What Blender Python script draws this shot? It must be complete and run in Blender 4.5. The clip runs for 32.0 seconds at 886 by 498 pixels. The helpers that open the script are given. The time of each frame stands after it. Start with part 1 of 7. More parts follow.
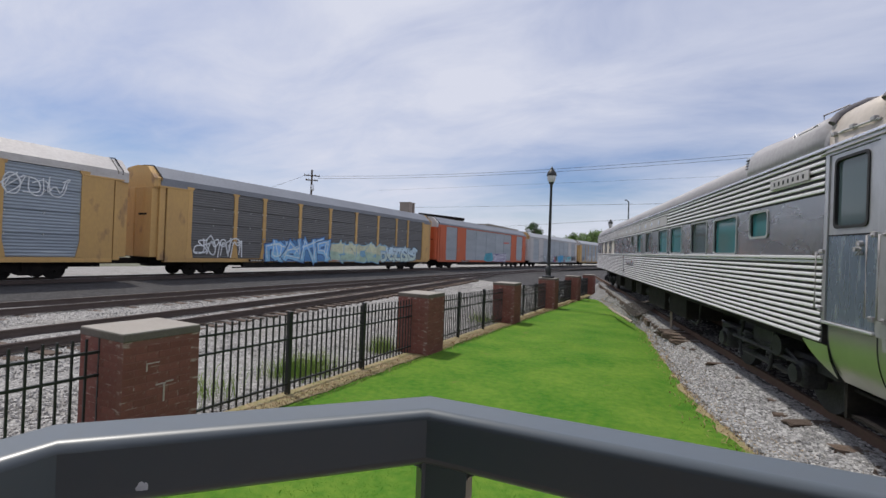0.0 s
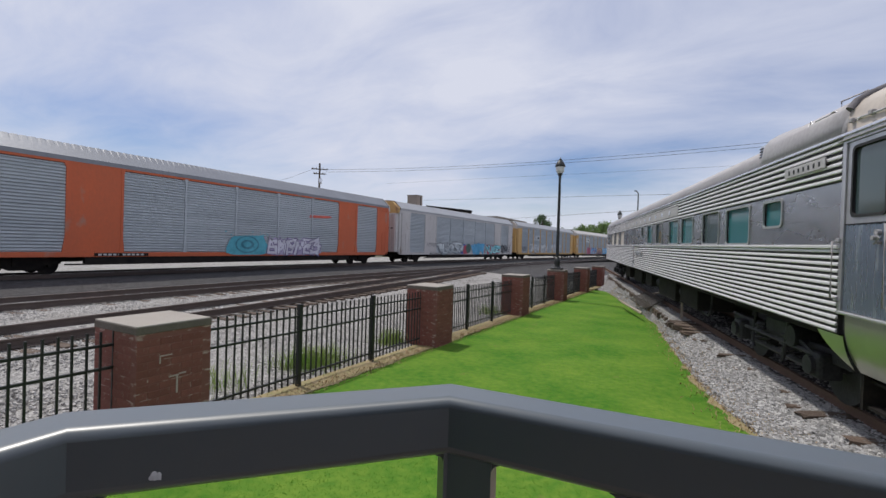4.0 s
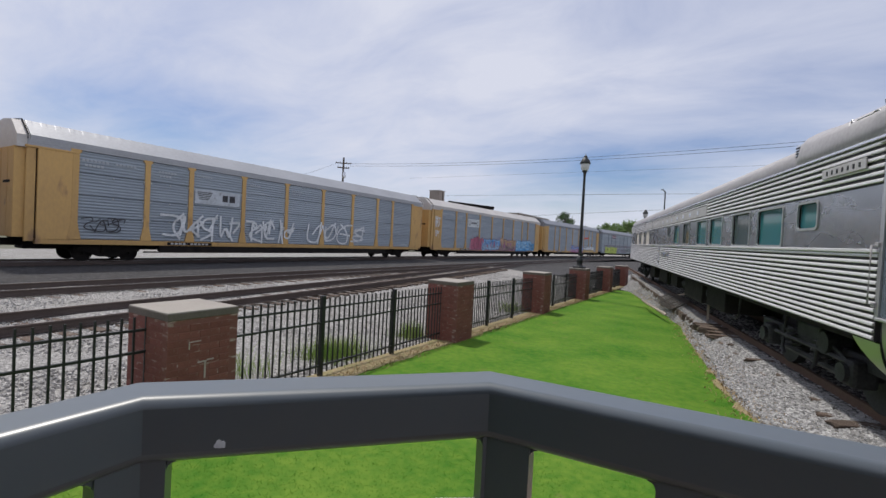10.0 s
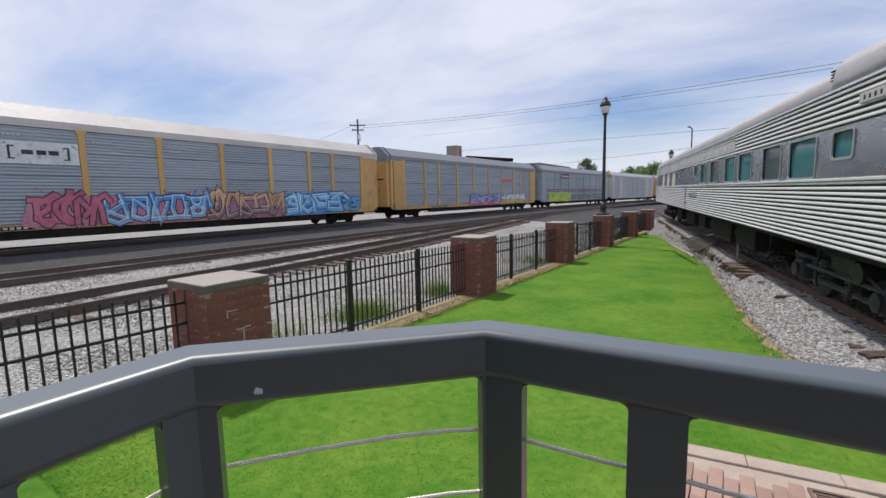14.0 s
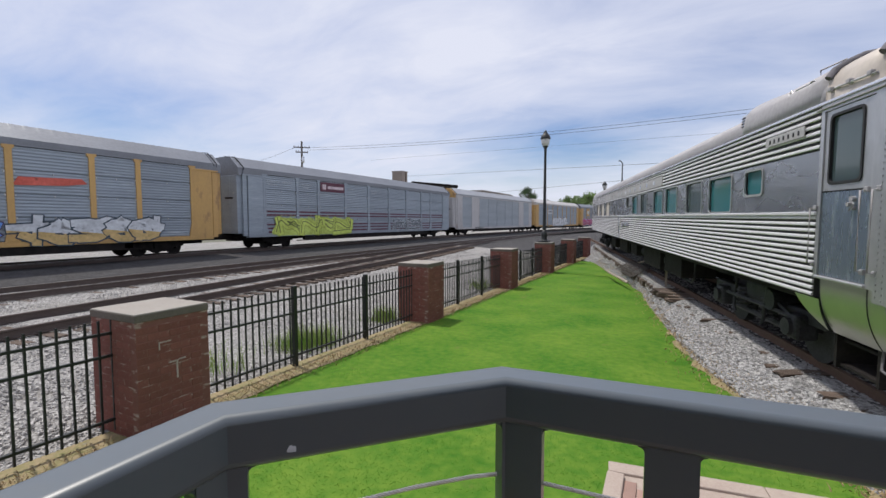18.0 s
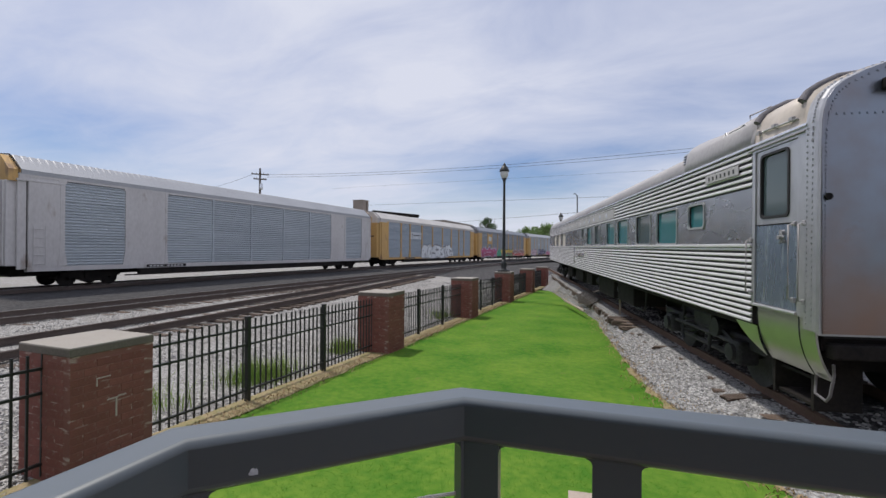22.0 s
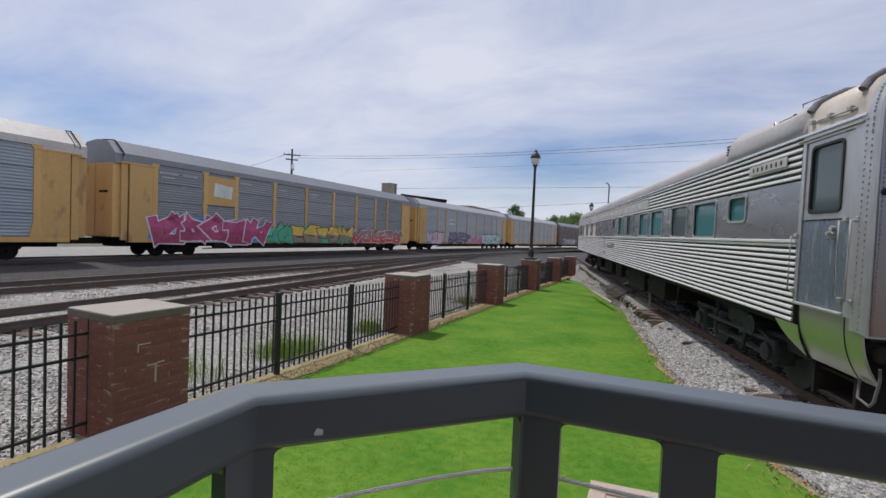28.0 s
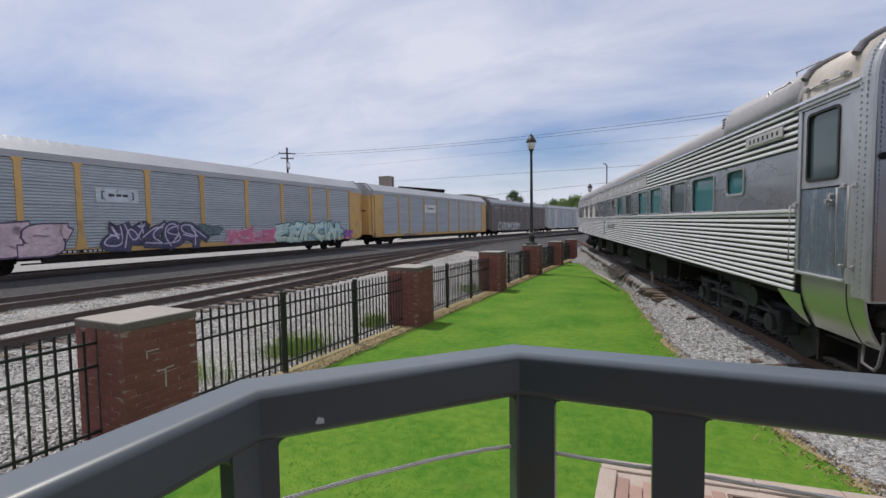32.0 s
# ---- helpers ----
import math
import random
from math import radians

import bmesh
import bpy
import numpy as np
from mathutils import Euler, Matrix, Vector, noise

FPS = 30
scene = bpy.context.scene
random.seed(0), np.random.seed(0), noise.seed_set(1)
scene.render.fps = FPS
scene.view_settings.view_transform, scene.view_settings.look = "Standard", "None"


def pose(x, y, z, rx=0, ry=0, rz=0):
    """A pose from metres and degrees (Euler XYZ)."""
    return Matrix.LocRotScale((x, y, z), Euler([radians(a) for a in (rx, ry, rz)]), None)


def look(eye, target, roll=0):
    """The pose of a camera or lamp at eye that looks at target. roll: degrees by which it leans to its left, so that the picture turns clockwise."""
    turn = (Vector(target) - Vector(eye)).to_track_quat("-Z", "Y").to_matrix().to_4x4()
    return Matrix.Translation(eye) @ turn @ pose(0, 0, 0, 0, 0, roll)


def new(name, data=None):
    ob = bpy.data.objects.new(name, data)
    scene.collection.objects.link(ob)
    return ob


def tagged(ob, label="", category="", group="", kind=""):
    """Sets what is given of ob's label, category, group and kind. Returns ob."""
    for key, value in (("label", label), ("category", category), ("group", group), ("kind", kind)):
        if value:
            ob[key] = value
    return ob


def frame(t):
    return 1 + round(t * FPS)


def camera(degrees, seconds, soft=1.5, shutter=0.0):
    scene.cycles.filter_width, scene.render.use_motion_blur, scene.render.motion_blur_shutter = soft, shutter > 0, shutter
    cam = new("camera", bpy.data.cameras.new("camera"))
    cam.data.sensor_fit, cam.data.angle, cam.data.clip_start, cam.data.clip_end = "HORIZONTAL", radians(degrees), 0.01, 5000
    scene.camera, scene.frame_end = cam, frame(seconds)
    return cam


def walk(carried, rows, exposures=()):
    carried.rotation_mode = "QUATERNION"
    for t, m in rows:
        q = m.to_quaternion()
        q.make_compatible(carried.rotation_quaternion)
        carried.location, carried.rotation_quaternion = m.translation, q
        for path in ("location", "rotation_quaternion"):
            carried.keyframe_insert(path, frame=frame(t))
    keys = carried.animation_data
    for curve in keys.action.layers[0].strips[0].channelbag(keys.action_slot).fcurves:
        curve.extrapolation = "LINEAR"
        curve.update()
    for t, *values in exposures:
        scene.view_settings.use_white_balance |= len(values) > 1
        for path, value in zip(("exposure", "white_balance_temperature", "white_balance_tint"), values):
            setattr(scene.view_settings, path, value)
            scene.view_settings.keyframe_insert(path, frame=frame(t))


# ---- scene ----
cam = camera(89.7, 32.0)
PATH = [
    (0, look((1.1395, 0.6374, 2.2057), (0.2368, 2.4220, 2.2232), 2.11)),
    (0.5, look((1.1386, 0.6407, 2.2088), (0.2158, 2.4150, 2.2281), 2.05)),
    (1, look((1.1314, 0.6459, 2.2053), (0.1990, 2.4152, 2.2229), 2.05)),
    (1.5, look((1.1255, 0.6529, 2.2008), (0.1941, 2.4227, 2.2136), 1.91)),
    (2, look((1.1208, 0.6653, 2.1979), (0.1975, 2.4394, 2.2115), 1.58)),
    (2.5, look((1.1237, 0.6510, 2.1989), (0.2031, 2.4265, 2.2051), 1.47)),
    (3, look((1.1230, 0.6491, 2.1988), (0.2017, 2.4243, 2.1943), 1.45)),
    (3.5, look((1.1238, 0.6481, 2.1983), (0.1960, 2.4198, 2.1878), 1.50)),
    (5.5, look((1.1175, 0.6529, 2.1895), (0.1736, 2.4156, 2.1458), 2.50)),
    (6, look((1.1219, 0.6551, 2.1902), (0.1744, 2.4156, 2.1374), 2.47)),
    (6.5, look((1.1269, 0.6553, 2.1913), (0.1726, 2.4120, 2.1347), 2.56)),
    (7, look((1.1280, 0.6552, 2.1911), (0.1655, 2.4073, 2.1307), 2.64)),
    (7.5, look((1.1232, 0.6453, 2.1898), (0.1504, 2.3916, 2.1276), 2.86)),
    (8, look((1.1225, 0.6370, 2.1904), (0.1314, 2.3732, 2.1315), 2.86)),
    (8.5, look((1.1232, 0.6361, 2.1911), (0.1121, 2.3607, 2.1331), 2.83)),
    (9, look((1.1232, 0.6359, 2.1914), (0.1079, 2.3582, 2.1390), 2.75)),
    (9.5, look((1.1156, 0.6314, 2.1920), (0.0990, 2.3532, 2.1480), 2.80)),
    (10, look((1.1134, 0.6282, 2.1920), (0.0992, 2.3515, 2.1518), 2.95)),
    (10.5, look((1.1124, 0.6299, 2.1903), (0.1001, 2.3542, 2.1455), 3.04)),
    (11, look((1.1086, 0.6395, 2.1891), (0.0983, 2.3645, 2.1304), 2.95)),
    (11.5, look((1.1043, 0.6497, 2.1871), (0.0983, 2.3761, 2.1001), 2.70)),
    (12, look((1.1122, 0.6525, 2.1813), (0.1257, 2.3880, 2.0584), 2.68)),
    (12.5, look((1.1225, 0.6506, 2.1801), (0.1551, 2.3941, 2.0239), 1.70)),
    (13, look((1.1269, 0.6433, 2.1802), (0.1496, 2.3789, 1.9996), 0.80)),
    (13.5, look((1.1307, 0.6357, 2.1820), (0.0436, 2.2950, 1.9271), -1.69)),
    (14, look((1.1551, 0.6065, 2.2006), (0.0655, 2.2673, 1.9666), -1.13)),
    (14.5, look((1.1696, 0.5711, 2.2177), (0.1381, 2.2700, 1.9946), -0.64)),
    (15, look((1.1712, 0.5356, 2.2158), (0.1581, 2.2478, 2.0112), -0.28)),
    (15.5, look((1.1698, 0.5534, 2.2380), (0.2631, 2.3294, 2.0845), -2.73)),
    (17.5, look((1.1204, 0.5606, 2.2265), (0.2404, 2.3517, 2.0927), 0.70)),
    (18, look((1.1009, 0.5552, 2.2288), (0.2230, 2.3478, 2.1028), -0.04)),
    (18.5, look((1.0981, 0.5442, 2.2300), (0.2307, 2.3411, 2.0922), -0.40)),
    (19, look((1.0952, 0.5504, 2.2347), (0.2335, 2.3505, 2.1042), -1.08)),
    (19.5, look((1.1070, 0.5623, 2.2312), (0.3221, 2.3994, 2.1361), -0.89)),
    (20, look((1.1125, 0.5620, 2.2301), (0.3846, 2.4240, 2.1760), -0.72)),
    (20.5, look((1.1019, 0.5615, 2.2310), (0.3962, 2.4326, 2.2032), -0.45)),
    (21, look((1.0983, 0.5500, 2.2269), (0.4052, 2.4261, 2.2253), -0.12)),
    (21.5, look((1.1002, 0.5391, 2.2239), (0.4001, 2.4126, 2.2230), 0.14)),
    (22, look((1.1115, 0.5308, 2.2270), (0.3920, 2.3969, 2.2328), 0.37)),
    (22.5, look((1.1202, 0.5321, 2.2303), (0.3926, 2.3950, 2.2409), 0.61)),
    (23, look((1.1256, 0.5336, 2.2295), (0.3864, 2.3919, 2.2436), 0.90)),
    (23.5, look((1.1257, 0.5312, 2.2328), (0.3763, 2.3854, 2.2535), 0.91)),
    (24, look((1.1176, 0.5291, 2.2317), (0.3559, 2.3783, 2.2473), 0.96)),
    (24.5, look((1.1241, 0.5251, 2.2357), (0.3393, 2.3646, 2.2407), 0.85)),
    (25, look((1.1126, 0.5273, 2.2218), (0.3176, 2.3624, 2.2056), 0.97)),
    (25.5, look((1.0988, 0.5490, 2.2044), (0.2967, 2.3808, 2.1669), 1.80)),
    (27.5, look((1.0823, 0.5385, 2.2053), (0.2845, 2.3716, 2.1482), 1.92)),
    (28, look((1.0708, 0.5305, 2.2089), (0.2455, 2.3513, 2.1468), 2.42)),
    (28.5, look((1.0676, 0.5265, 2.2026), (0.2123, 2.3332, 2.1352), 4.23)),
    (29, look((1.0572, 0.5289, 2.2036), (0.1715, 2.3208, 2.1346), 3.30)),
    (29.5, look((1.0524, 0.5396, 2.2067), (0.1595, 2.3280, 2.1396), 3.19)),
    (30, look((1.0525, 0.5346, 2.2032), (0.2202, 2.3523, 2.1456), 1.37)),
    (30.5, look((1.0650, 0.5058, 2.1955), (0.3023, 2.3537, 2.1337), 0.47)),
    (31, look((1.0802, 0.4742, 2.2047), (0.3172, 2.3215, 2.1321), -0.63)),
    (31.5, look((1.0786, 0.4738, 2.2008), (0.2573, 2.2951, 2.1089), -1.00)),
    (32, look((1.0867, 0.5253, 2.2084), (0.2579, 2.3423, 2.1019), -0.92)),
]
walk(cam, PATH, [(0, -0.08), (9, -0.08), (12, -0.05), (13, 0.12), (15.5, 0.10), (18.5, 0.08), (20, -0.04), (32, -0.06)])

# ---- light ----
world = bpy.data.worlds.new("sky")
scene.world = world
world.use_nodes = True
wn, wl = world.node_tree.nodes, world.node_tree.links
wn.clear()


def wnode(kind, **sets):
    n = wn.new(kind)
    for key, value in sets.items():
        n.inputs[key].default_value = value
    return n


SUN_FROM = Vector((-0.40, 0.10, 0.911))
sky = wn.new("ShaderNodeTexSky")
sky.sky_type, sky.sun_disc = "NISHITA", False
sky.ozone_density = 3.0
sky.sun_elevation, sky.sun_rotation = radians(66), math.atan2(SUN_FROM.x, SUN_FROM.y)
coord = wn.new("ShaderNodeTexCoord")
sep = wn.new("ShaderNodeSeparateXYZ")
wl.new(coord.outputs["Generated"], sep.inputs[0])
up = wn.new("ShaderNodeMath")
up.operation = "MAXIMUM"
up.inputs[1].default_value = 0.0
wl.new(sep.outputs["Z"], up.inputs[0])
lift = wn.new("ShaderNodeMath")
lift.inputs[1].default_value = 0.16
wl.new(up.outputs[0], lift.inputs[0])
flat = []
for axis in ("X", "Y"):
    d = wn.new("ShaderNodeMath")
    d.operation = "DIVIDE"
    wl.new(sep.outputs[axis], d.inputs[0])
    wl.new(lift.outputs[0], d.inputs[1])
    flat.append(d)
plane = wn.new("ShaderNodeCombineXYZ")
wl.new(flat[0].outputs[0], plane.inputs[0])
wl.new(flat[1].outputs[0], plane.inputs[1])
stretch = wn.new("ShaderNodeMapping")
stretch.inputs["Rotation"].default_value = (0, 0, radians(62))
stretch.inputs["Scale"].default_value = (0.42, 0.75, 1.0)
stretch.inputs["Location"].default_value = (1.7, 0.6, 0.0)
wl.new(plane.outputs[0], stretch.inputs[0])
big = wnode("ShaderNodeTexNoise", Scale=1.1, Detail=5.0, Roughness=0.5, Distortion=0.3)
fine = wnode("ShaderNodeTexNoise", Scale=3.4, Detail=7.0, Roughness=0.60, Distortion=0.5)
for n in (big, fine):
    wl.new(stretch.outputs[0], n.inputs["Vector"])
blend = wn.new("ShaderNodeMix")
blend.inputs["Factor"].default_value = 0.42
wl.new(big.outputs["Fac"], blend.inputs["A"])
wl.new(fine.outputs["Fac"], blend.inputs["B"])
cover = wn.new("ShaderNodeValToRGB")
cover.color_ramp.elements[0].position, cover.color_ramp.elements[0].color = 0.10, (0.14, 0.14, 0.14, 1)
cover.color_ramp.elements[1].position, cover.color_ramp.elements[1].color = 0.57, (1.0, 1.0, 1.0, 1)
# thinner cloud low over the horizon in two broad rifts
density = blend.outputs["Result"]
for rift, spread, thin in (((-0.16, 0.97, 0.175), 0.42, 0.31), ((-0.88, 0.43, 0.19), 0.36, 0.20), ((0.20, 0.94, 0.27), 0.45, 0.14)):
    off = wn.new("ShaderNodeVectorMath")
    off.operation = "SUBTRACT"
    off.inputs[1].default_value = rift
    wl.new(coord.outputs["Generated"], off.inputs[0])
    flat_off = wn.new("ShaderNodeVectorMath")
    flat_off.operation = "MULTIPLY"
    flat_off.inputs[1].default_value = (1.0, 1.0, 3.2)
    wl.new(off.outputs[0], flat_off.inputs[0])
    far_off = wn.new("ShaderNodeVectorMath")
    far_off.operation = "LENGTH"
    wl.new(flat_off.outputs[0], far_off.inputs[0])
    dip = wnode("ShaderNodeMapRange")
    dip.interpolation_type = "SMOOTHSTEP"
    dip.inputs["From Max"].default_value = spread
    dip.inputs["To Min"].default_value, dip.inputs["To Max"].default_value = thin, 0.0
    wl.new(far_off.outputs["Value"], dip.inputs["Value"])
    less = wn.new("ShaderNodeMath")
    less.operation = "SUBTRACT"
    wl.new(density, less.inputs[0])
    wl.new(dip.outputs["Result"], less.inputs[1])
    density = less.outputs[0]
middle = cover.color_ramp.elements.new(0.38)
middle.color = (0.66, 0.66, 0.66, 1)
wl.new(density, cover.inputs[0])
cloud = wn.new("ShaderNodeMix")
cloud.data_type = "RGBA"
cloud.inputs["B"].default_value = (7.5, 7.8, 9.1, 1)
wl.new(cover.outputs[0], cloud.inputs["Factor"])
clear = wnode("ShaderNodeHueSaturation", Hue=0.512, Saturation=1.5, Value=1.06)
wl.new(sky.outputs[0], clear.inputs["Color"])
wl.new(clear.outputs[0], cloud.inputs["A"])
air = wnode("ShaderNodeBackground", Strength=0.095)
out = wn.new("ShaderNodeOutputWorld")
wl.new(cloud.outputs["Result"], air.inputs["Color"])
wl.new(air.outputs[0], out.inputs["Surface"])

sun = new("sun", bpy.data.lights.new("sun", "SUN"))
sun.data.energy, sun.data.angle, sun.data.color = 3.0, radians(3.0), (1.0, 0.95, 0.88)
sun.matrix_world = look(SUN_FROM * 40, (0, 0, 0))


# ---- materials ----
def surface(name, base, other=None, rough=0.6, metal=0.0, large=1.2, small=25.0, vary=0.35, bump=0.15, stain=None,
            stained=0.0, stretch=(1, 1, 1), each=0.0, spec=0.5, relief=0.02, uneven=0.12):
    """A procedural surface: two colours mixed at two scales, stains, fine relief and a shift for every object."""
    m = bpy.data.materials.new(name)
    m.use_nodes = True
    n, l = m.node_tree.nodes, m.node_tree.links
    bsdf = n["Principled BSDF"]
    bsdf.inputs["Metallic"].default_value = metal
    bsdf.inputs["Specular IOR Level"].default_value = spec
    at = n.new("ShaderNodeTexCoord")
    mp = n.new("ShaderNodeMapping")
    mp.inputs["Scale"].default_value = stretch
    l.new(at.outputs["Object"], mp.inputs[0])

    def grain(scale, detail):
        t = n.new("ShaderNodeTexNoise")
        t.inputs["Scale"].default_value, t.inputs["Detail"].default_value = scale, detail
        l.new(mp.outputs[0], t.inputs["Vector"])
        return t
    a, b = grain(large, 5), grain(small, 6)
    other = other or tuple(c * 0.6 for c in base)
    both = n.new("ShaderNodeMix")
    both.inputs["Factor"].default_value = 0.45
    l.new(a.outputs["Fac"], both.inputs["A"])
    l.new(b.outputs["Fac"], both.inputs["B"])
    ramp = n.new("ShaderNodeMapRange")
    ramp.inputs["From Min"].default_value, ramp.inputs["From Max"].default_value = 0.35, 0.68
    ramp.inputs["To Max"].default_value = min(1.0, vary * 2)
    l.new(both.outputs["Result"], ramp.inputs["Value"])
    col = n.new("ShaderNodeMix")
    col.data_type = "RGBA"
    col.inputs["A"].default_value, col.inputs["B"].default_value = (*base, 1), (*other, 1)
    l.new(ramp.outputs["Result"], col.inputs["Factor"])
    last = col.outputs["Result"]
    if stain:
        s = grain(large * 2.3, 9)
        cut = n.new("ShaderNodeMapRange")
        cut.inputs["From Min"].default_value, cut.inputs["From Max"].default_value = 0.68 - stained * 0.4, 0.80 - stained * 0.3
        l.new(s.outputs["Fac"], cut.inputs["Value"])
        mix = n.new("ShaderNodeMix")
        mix.data_type = "RGBA"
        mix.inputs["B"].default_value = (*stain, 1)
        l.new(cut.outputs["Result"], mix.inputs["Factor"])
        l.new(last, mix.inputs["A"])
        last = mix.outputs["Result"]
    if each:
        info = n.new("ShaderNodeObjectInfo")
        val = n.new("ShaderNodeMapRange")
        val.inputs["To Min"].default_value, val.inputs["To Max"].default_value = 1 - each, 1 + each
        l.new(info.outputs["Random"], val.inputs["Value"])
        hue = n.new("ShaderNodeHueSaturation")
        l.new(val.outputs["Result"], hue.inputs["Value"])
        l.new(last, hue.inputs["Color"])
        last = hue.outputs["Color"]
    l.new(last, bsdf.inputs["Base Color"])
    rg = n.new("ShaderNodeMapRange")
    rg.inputs["To Min"].default_value, rg.inputs["To Max"].default_value = max(0.03, rough - uneven), min(1.0, rough + uneven)
    l.new(b.outputs["Fac"], rg.inputs["Value"])
    l.new(rg.outputs["Result"], bsdf.inputs["Roughness"])
    if bump:
        bp = n.new("ShaderNodeBump")
        bp.inputs["Strength"].default_value, bp.inputs["Distance"].default_value = bump, relief
        l.new(b.outputs["Fac"], bp.inputs["Height"])
        l.new(bp.outputs[0], bsdf.inputs["Normal"])
    return m


def islands(m, amount):
    """Shifts the brightness from loose piece to loose piece within one mesh."""
    n, l = m.node_tree.nodes, m.node_tree.links
    bsdf = n["Principled BSDF"]
    link = bsdf.inputs["Base Color"].links[0]
    geo = n.new("ShaderNodeNewGeometry")
    val = n.new("ShaderNodeMapRange")
    val.inputs["To Min"].default_value, val.inputs["To Max"].default_value = 1 - amount, 1 + amount
    l.new(geo.outputs["Random Per Island"], val.inputs["Value"])
    hue = n.new("ShaderNodeHueSaturation")
    l.new(val.outputs["Result"], hue.inputs["Value"])
    l.new(link.from_socket, hue.inputs["Color"])
    l.new(hue.outputs["Color"], bsdf.inputs["Base Color"])
    return m


def pebbles(name, light, dark, size, soft=0.5, drift=None):
    """Packed broken stones: a tone for every stone, dark gaps, relief, and slow drifts of dirt."""
    m = bpy.data.materials.new(name)
    m.use_nodes = True
    n, l = m.node_tree.nodes, m.node_tree.links
    bsdf = n["Principled BSDF"]
    bsdf.inputs["Roughness"].default_value = 0.95
    bsdf.inputs["Specular IOR Level"].default_value = 0.1
    at = n.new("ShaderNodeTexCoord")
    cells, gaps = n.new("ShaderNodeTexVoronoi"), n.new("ShaderNodeTexVoronoi")
    gaps.feature = "DISTANCE_TO_EDGE"
    for v in (cells, gaps):
        v.inputs["Scale"].default_value = 1 / size
        l.new(at.outputs["Object"], v.inputs["Vector"])
    tone = n.new("ShaderNodeSeparateColor")
    l.new(cells.outputs["Color"], tone.inputs[0])
    col = n.new("ShaderNodeMix")
    col.data_type = "RGBA"
    col.inputs["A"].default_value, col.inputs["B"].default_value = (*dark, 1), (*light, 1)
    l.new(tone.outputs[0], col.inputs["Factor"])
    gap = n.new("ShaderNodeMapRange")
    gap.inputs["From Max"].default_value = 0.16
    gap.inputs["To Min"].default_value = soft
    l.new(gaps.outputs["Distance"], gap.inputs["Value"])
    shade = n.new("ShaderNodeHueSaturation")
    l.new(gap.outputs["Result"], shade.inputs["Value"])
    l.new(col.outputs["Result"], shade.inputs["Color"])
    slow = n.new("ShaderNodeTexNoise")
    slow.inputs["Scale"].default_value, slow.inputs["Detail"].default_value = 0.7, 5.0
    l.new(at.outputs["Object"], slow.inputs["Vector"])
    cut = n.new("ShaderNodeMapRange")
    cut.inputs["From Min"].default_value, cut.inputs["From Max"].default_value = 0.5, 0.72
    cut.inputs["To Max"].default_value = 0.55
    l.new(slow.outputs["Fac"], cut.inputs["Value"])
    dirt = n.new("ShaderNodeMix")
    dirt.data_type = "RGBA"
    dirt.inputs["B"].default_value = (*(drift or dark), 1)
    l.new(cut.outputs["Result"], dirt.inputs["Factor"])
    l.new(shade.outputs["Color"], dirt.inputs["A"])
    l.new(dirt.outputs["Result"], bsdf.inputs["Base Color"])
    bp = n.new("ShaderNodeBump")
    bp.inputs["Strength"].default_value, bp.inputs["Distance"].default_value = 0.7, size * 0.6
    l.new(gap.outputs["Result"], bp.inputs["Height"])
    l.new(bp.outputs[0], bsdf.inputs["Normal"])
    return m


def glassy(name, colour, rough=0.05):
    m = bpy.data.materials.new(name)
    m.use_nodes = True
    b = m.node_tree.nodes["Principled BSDF"]
    b.inputs["Base Color"].default_value = (*colour, 1)
    b.inputs["Roughness"].default_value = rough
    b.inputs["Specular IOR Level"].default_value = 0.6
    return m


M_GRASS = surface("lawn_grass", (0.046, 0.148, 0.014), (0.150, 0.245, 0.034), rough=0.9, large=0.75, small=9, vary=0.5, bump=0.25, relief=0.012, spec=0.08, stain=(0.17, 0.17, 0.055), stained=0.05)
M_BLADE = islands(surface("grass_blades", (0.062, 0.190, 0.020), (0.165, 0.270, 0.038), rough=0.85, large=0.75, small=5, bump=0, spec=0.08), 0.25)
leaf = M_BLADE.node_tree
glow_through = leaf.nodes.new("ShaderNodeBsdfTranslucent")
glow_through.inputs["Color"].default_value = (0.14, 0.36, 0.03, 1)
half = leaf.nodes.new("ShaderNodeMixShader")
half.inputs[0].default_value = 0.55
leaf.links.new(leaf.nodes["Principled BSDF"].outputs[0], half.inputs[1])
leaf.links.new(glow_through.outputs[0], half.inputs[2])
leaf.links.new(half.outputs[0], leaf.nodes["Material Output"].inputs["Surface"])
M_STRAW = surface("dry_straw", (0.43, 0.31, 0.18), (0.31, 0.23, 0.12), rough=0.95, large=2.5, small=40, vary=0.5, bump=0.6, spec=0.1)
M_STRAWGROUND = surface("thin_straw_ground", (0.36, 0.275, 0.175), (0.20, 0.20, 0.085), rough=0.95, large=5, small=30, vary=0.5, bump=0.5, spec=0.1, stain=(0.24, 0.22, 0.18), stained=0.10)
M_GRAVEL = pebbles("light_gravel", (0.50, 0.485, 0.465), (0.27, 0.26, 0.25), 0.045, 0.55, (0.25, 0.235, 0.21))
M_GRAVEL_FINE = pebbles("grey_track_gravel", (0.45, 0.445, 0.44), (0.19, 0.186, 0.184), 0.05, 0.35, (0.25, 0.235, 0.215))
M_STONE = islands(surface("gravel_stones", (0.42, 0.405, 0.39), (0.31, 0.30, 0.285), rough=0.9, large=2, small=40, bump=0.12, spec=0.12), 0.35)
M_BALLASTSTONE = islands(surface("coarse_grey_stones", (0.40, 0.395, 0.39), (0.25, 0.245, 0.24), rough=0.9, large=3, small=40, bump=0.15, spec=0.12), 0.45)
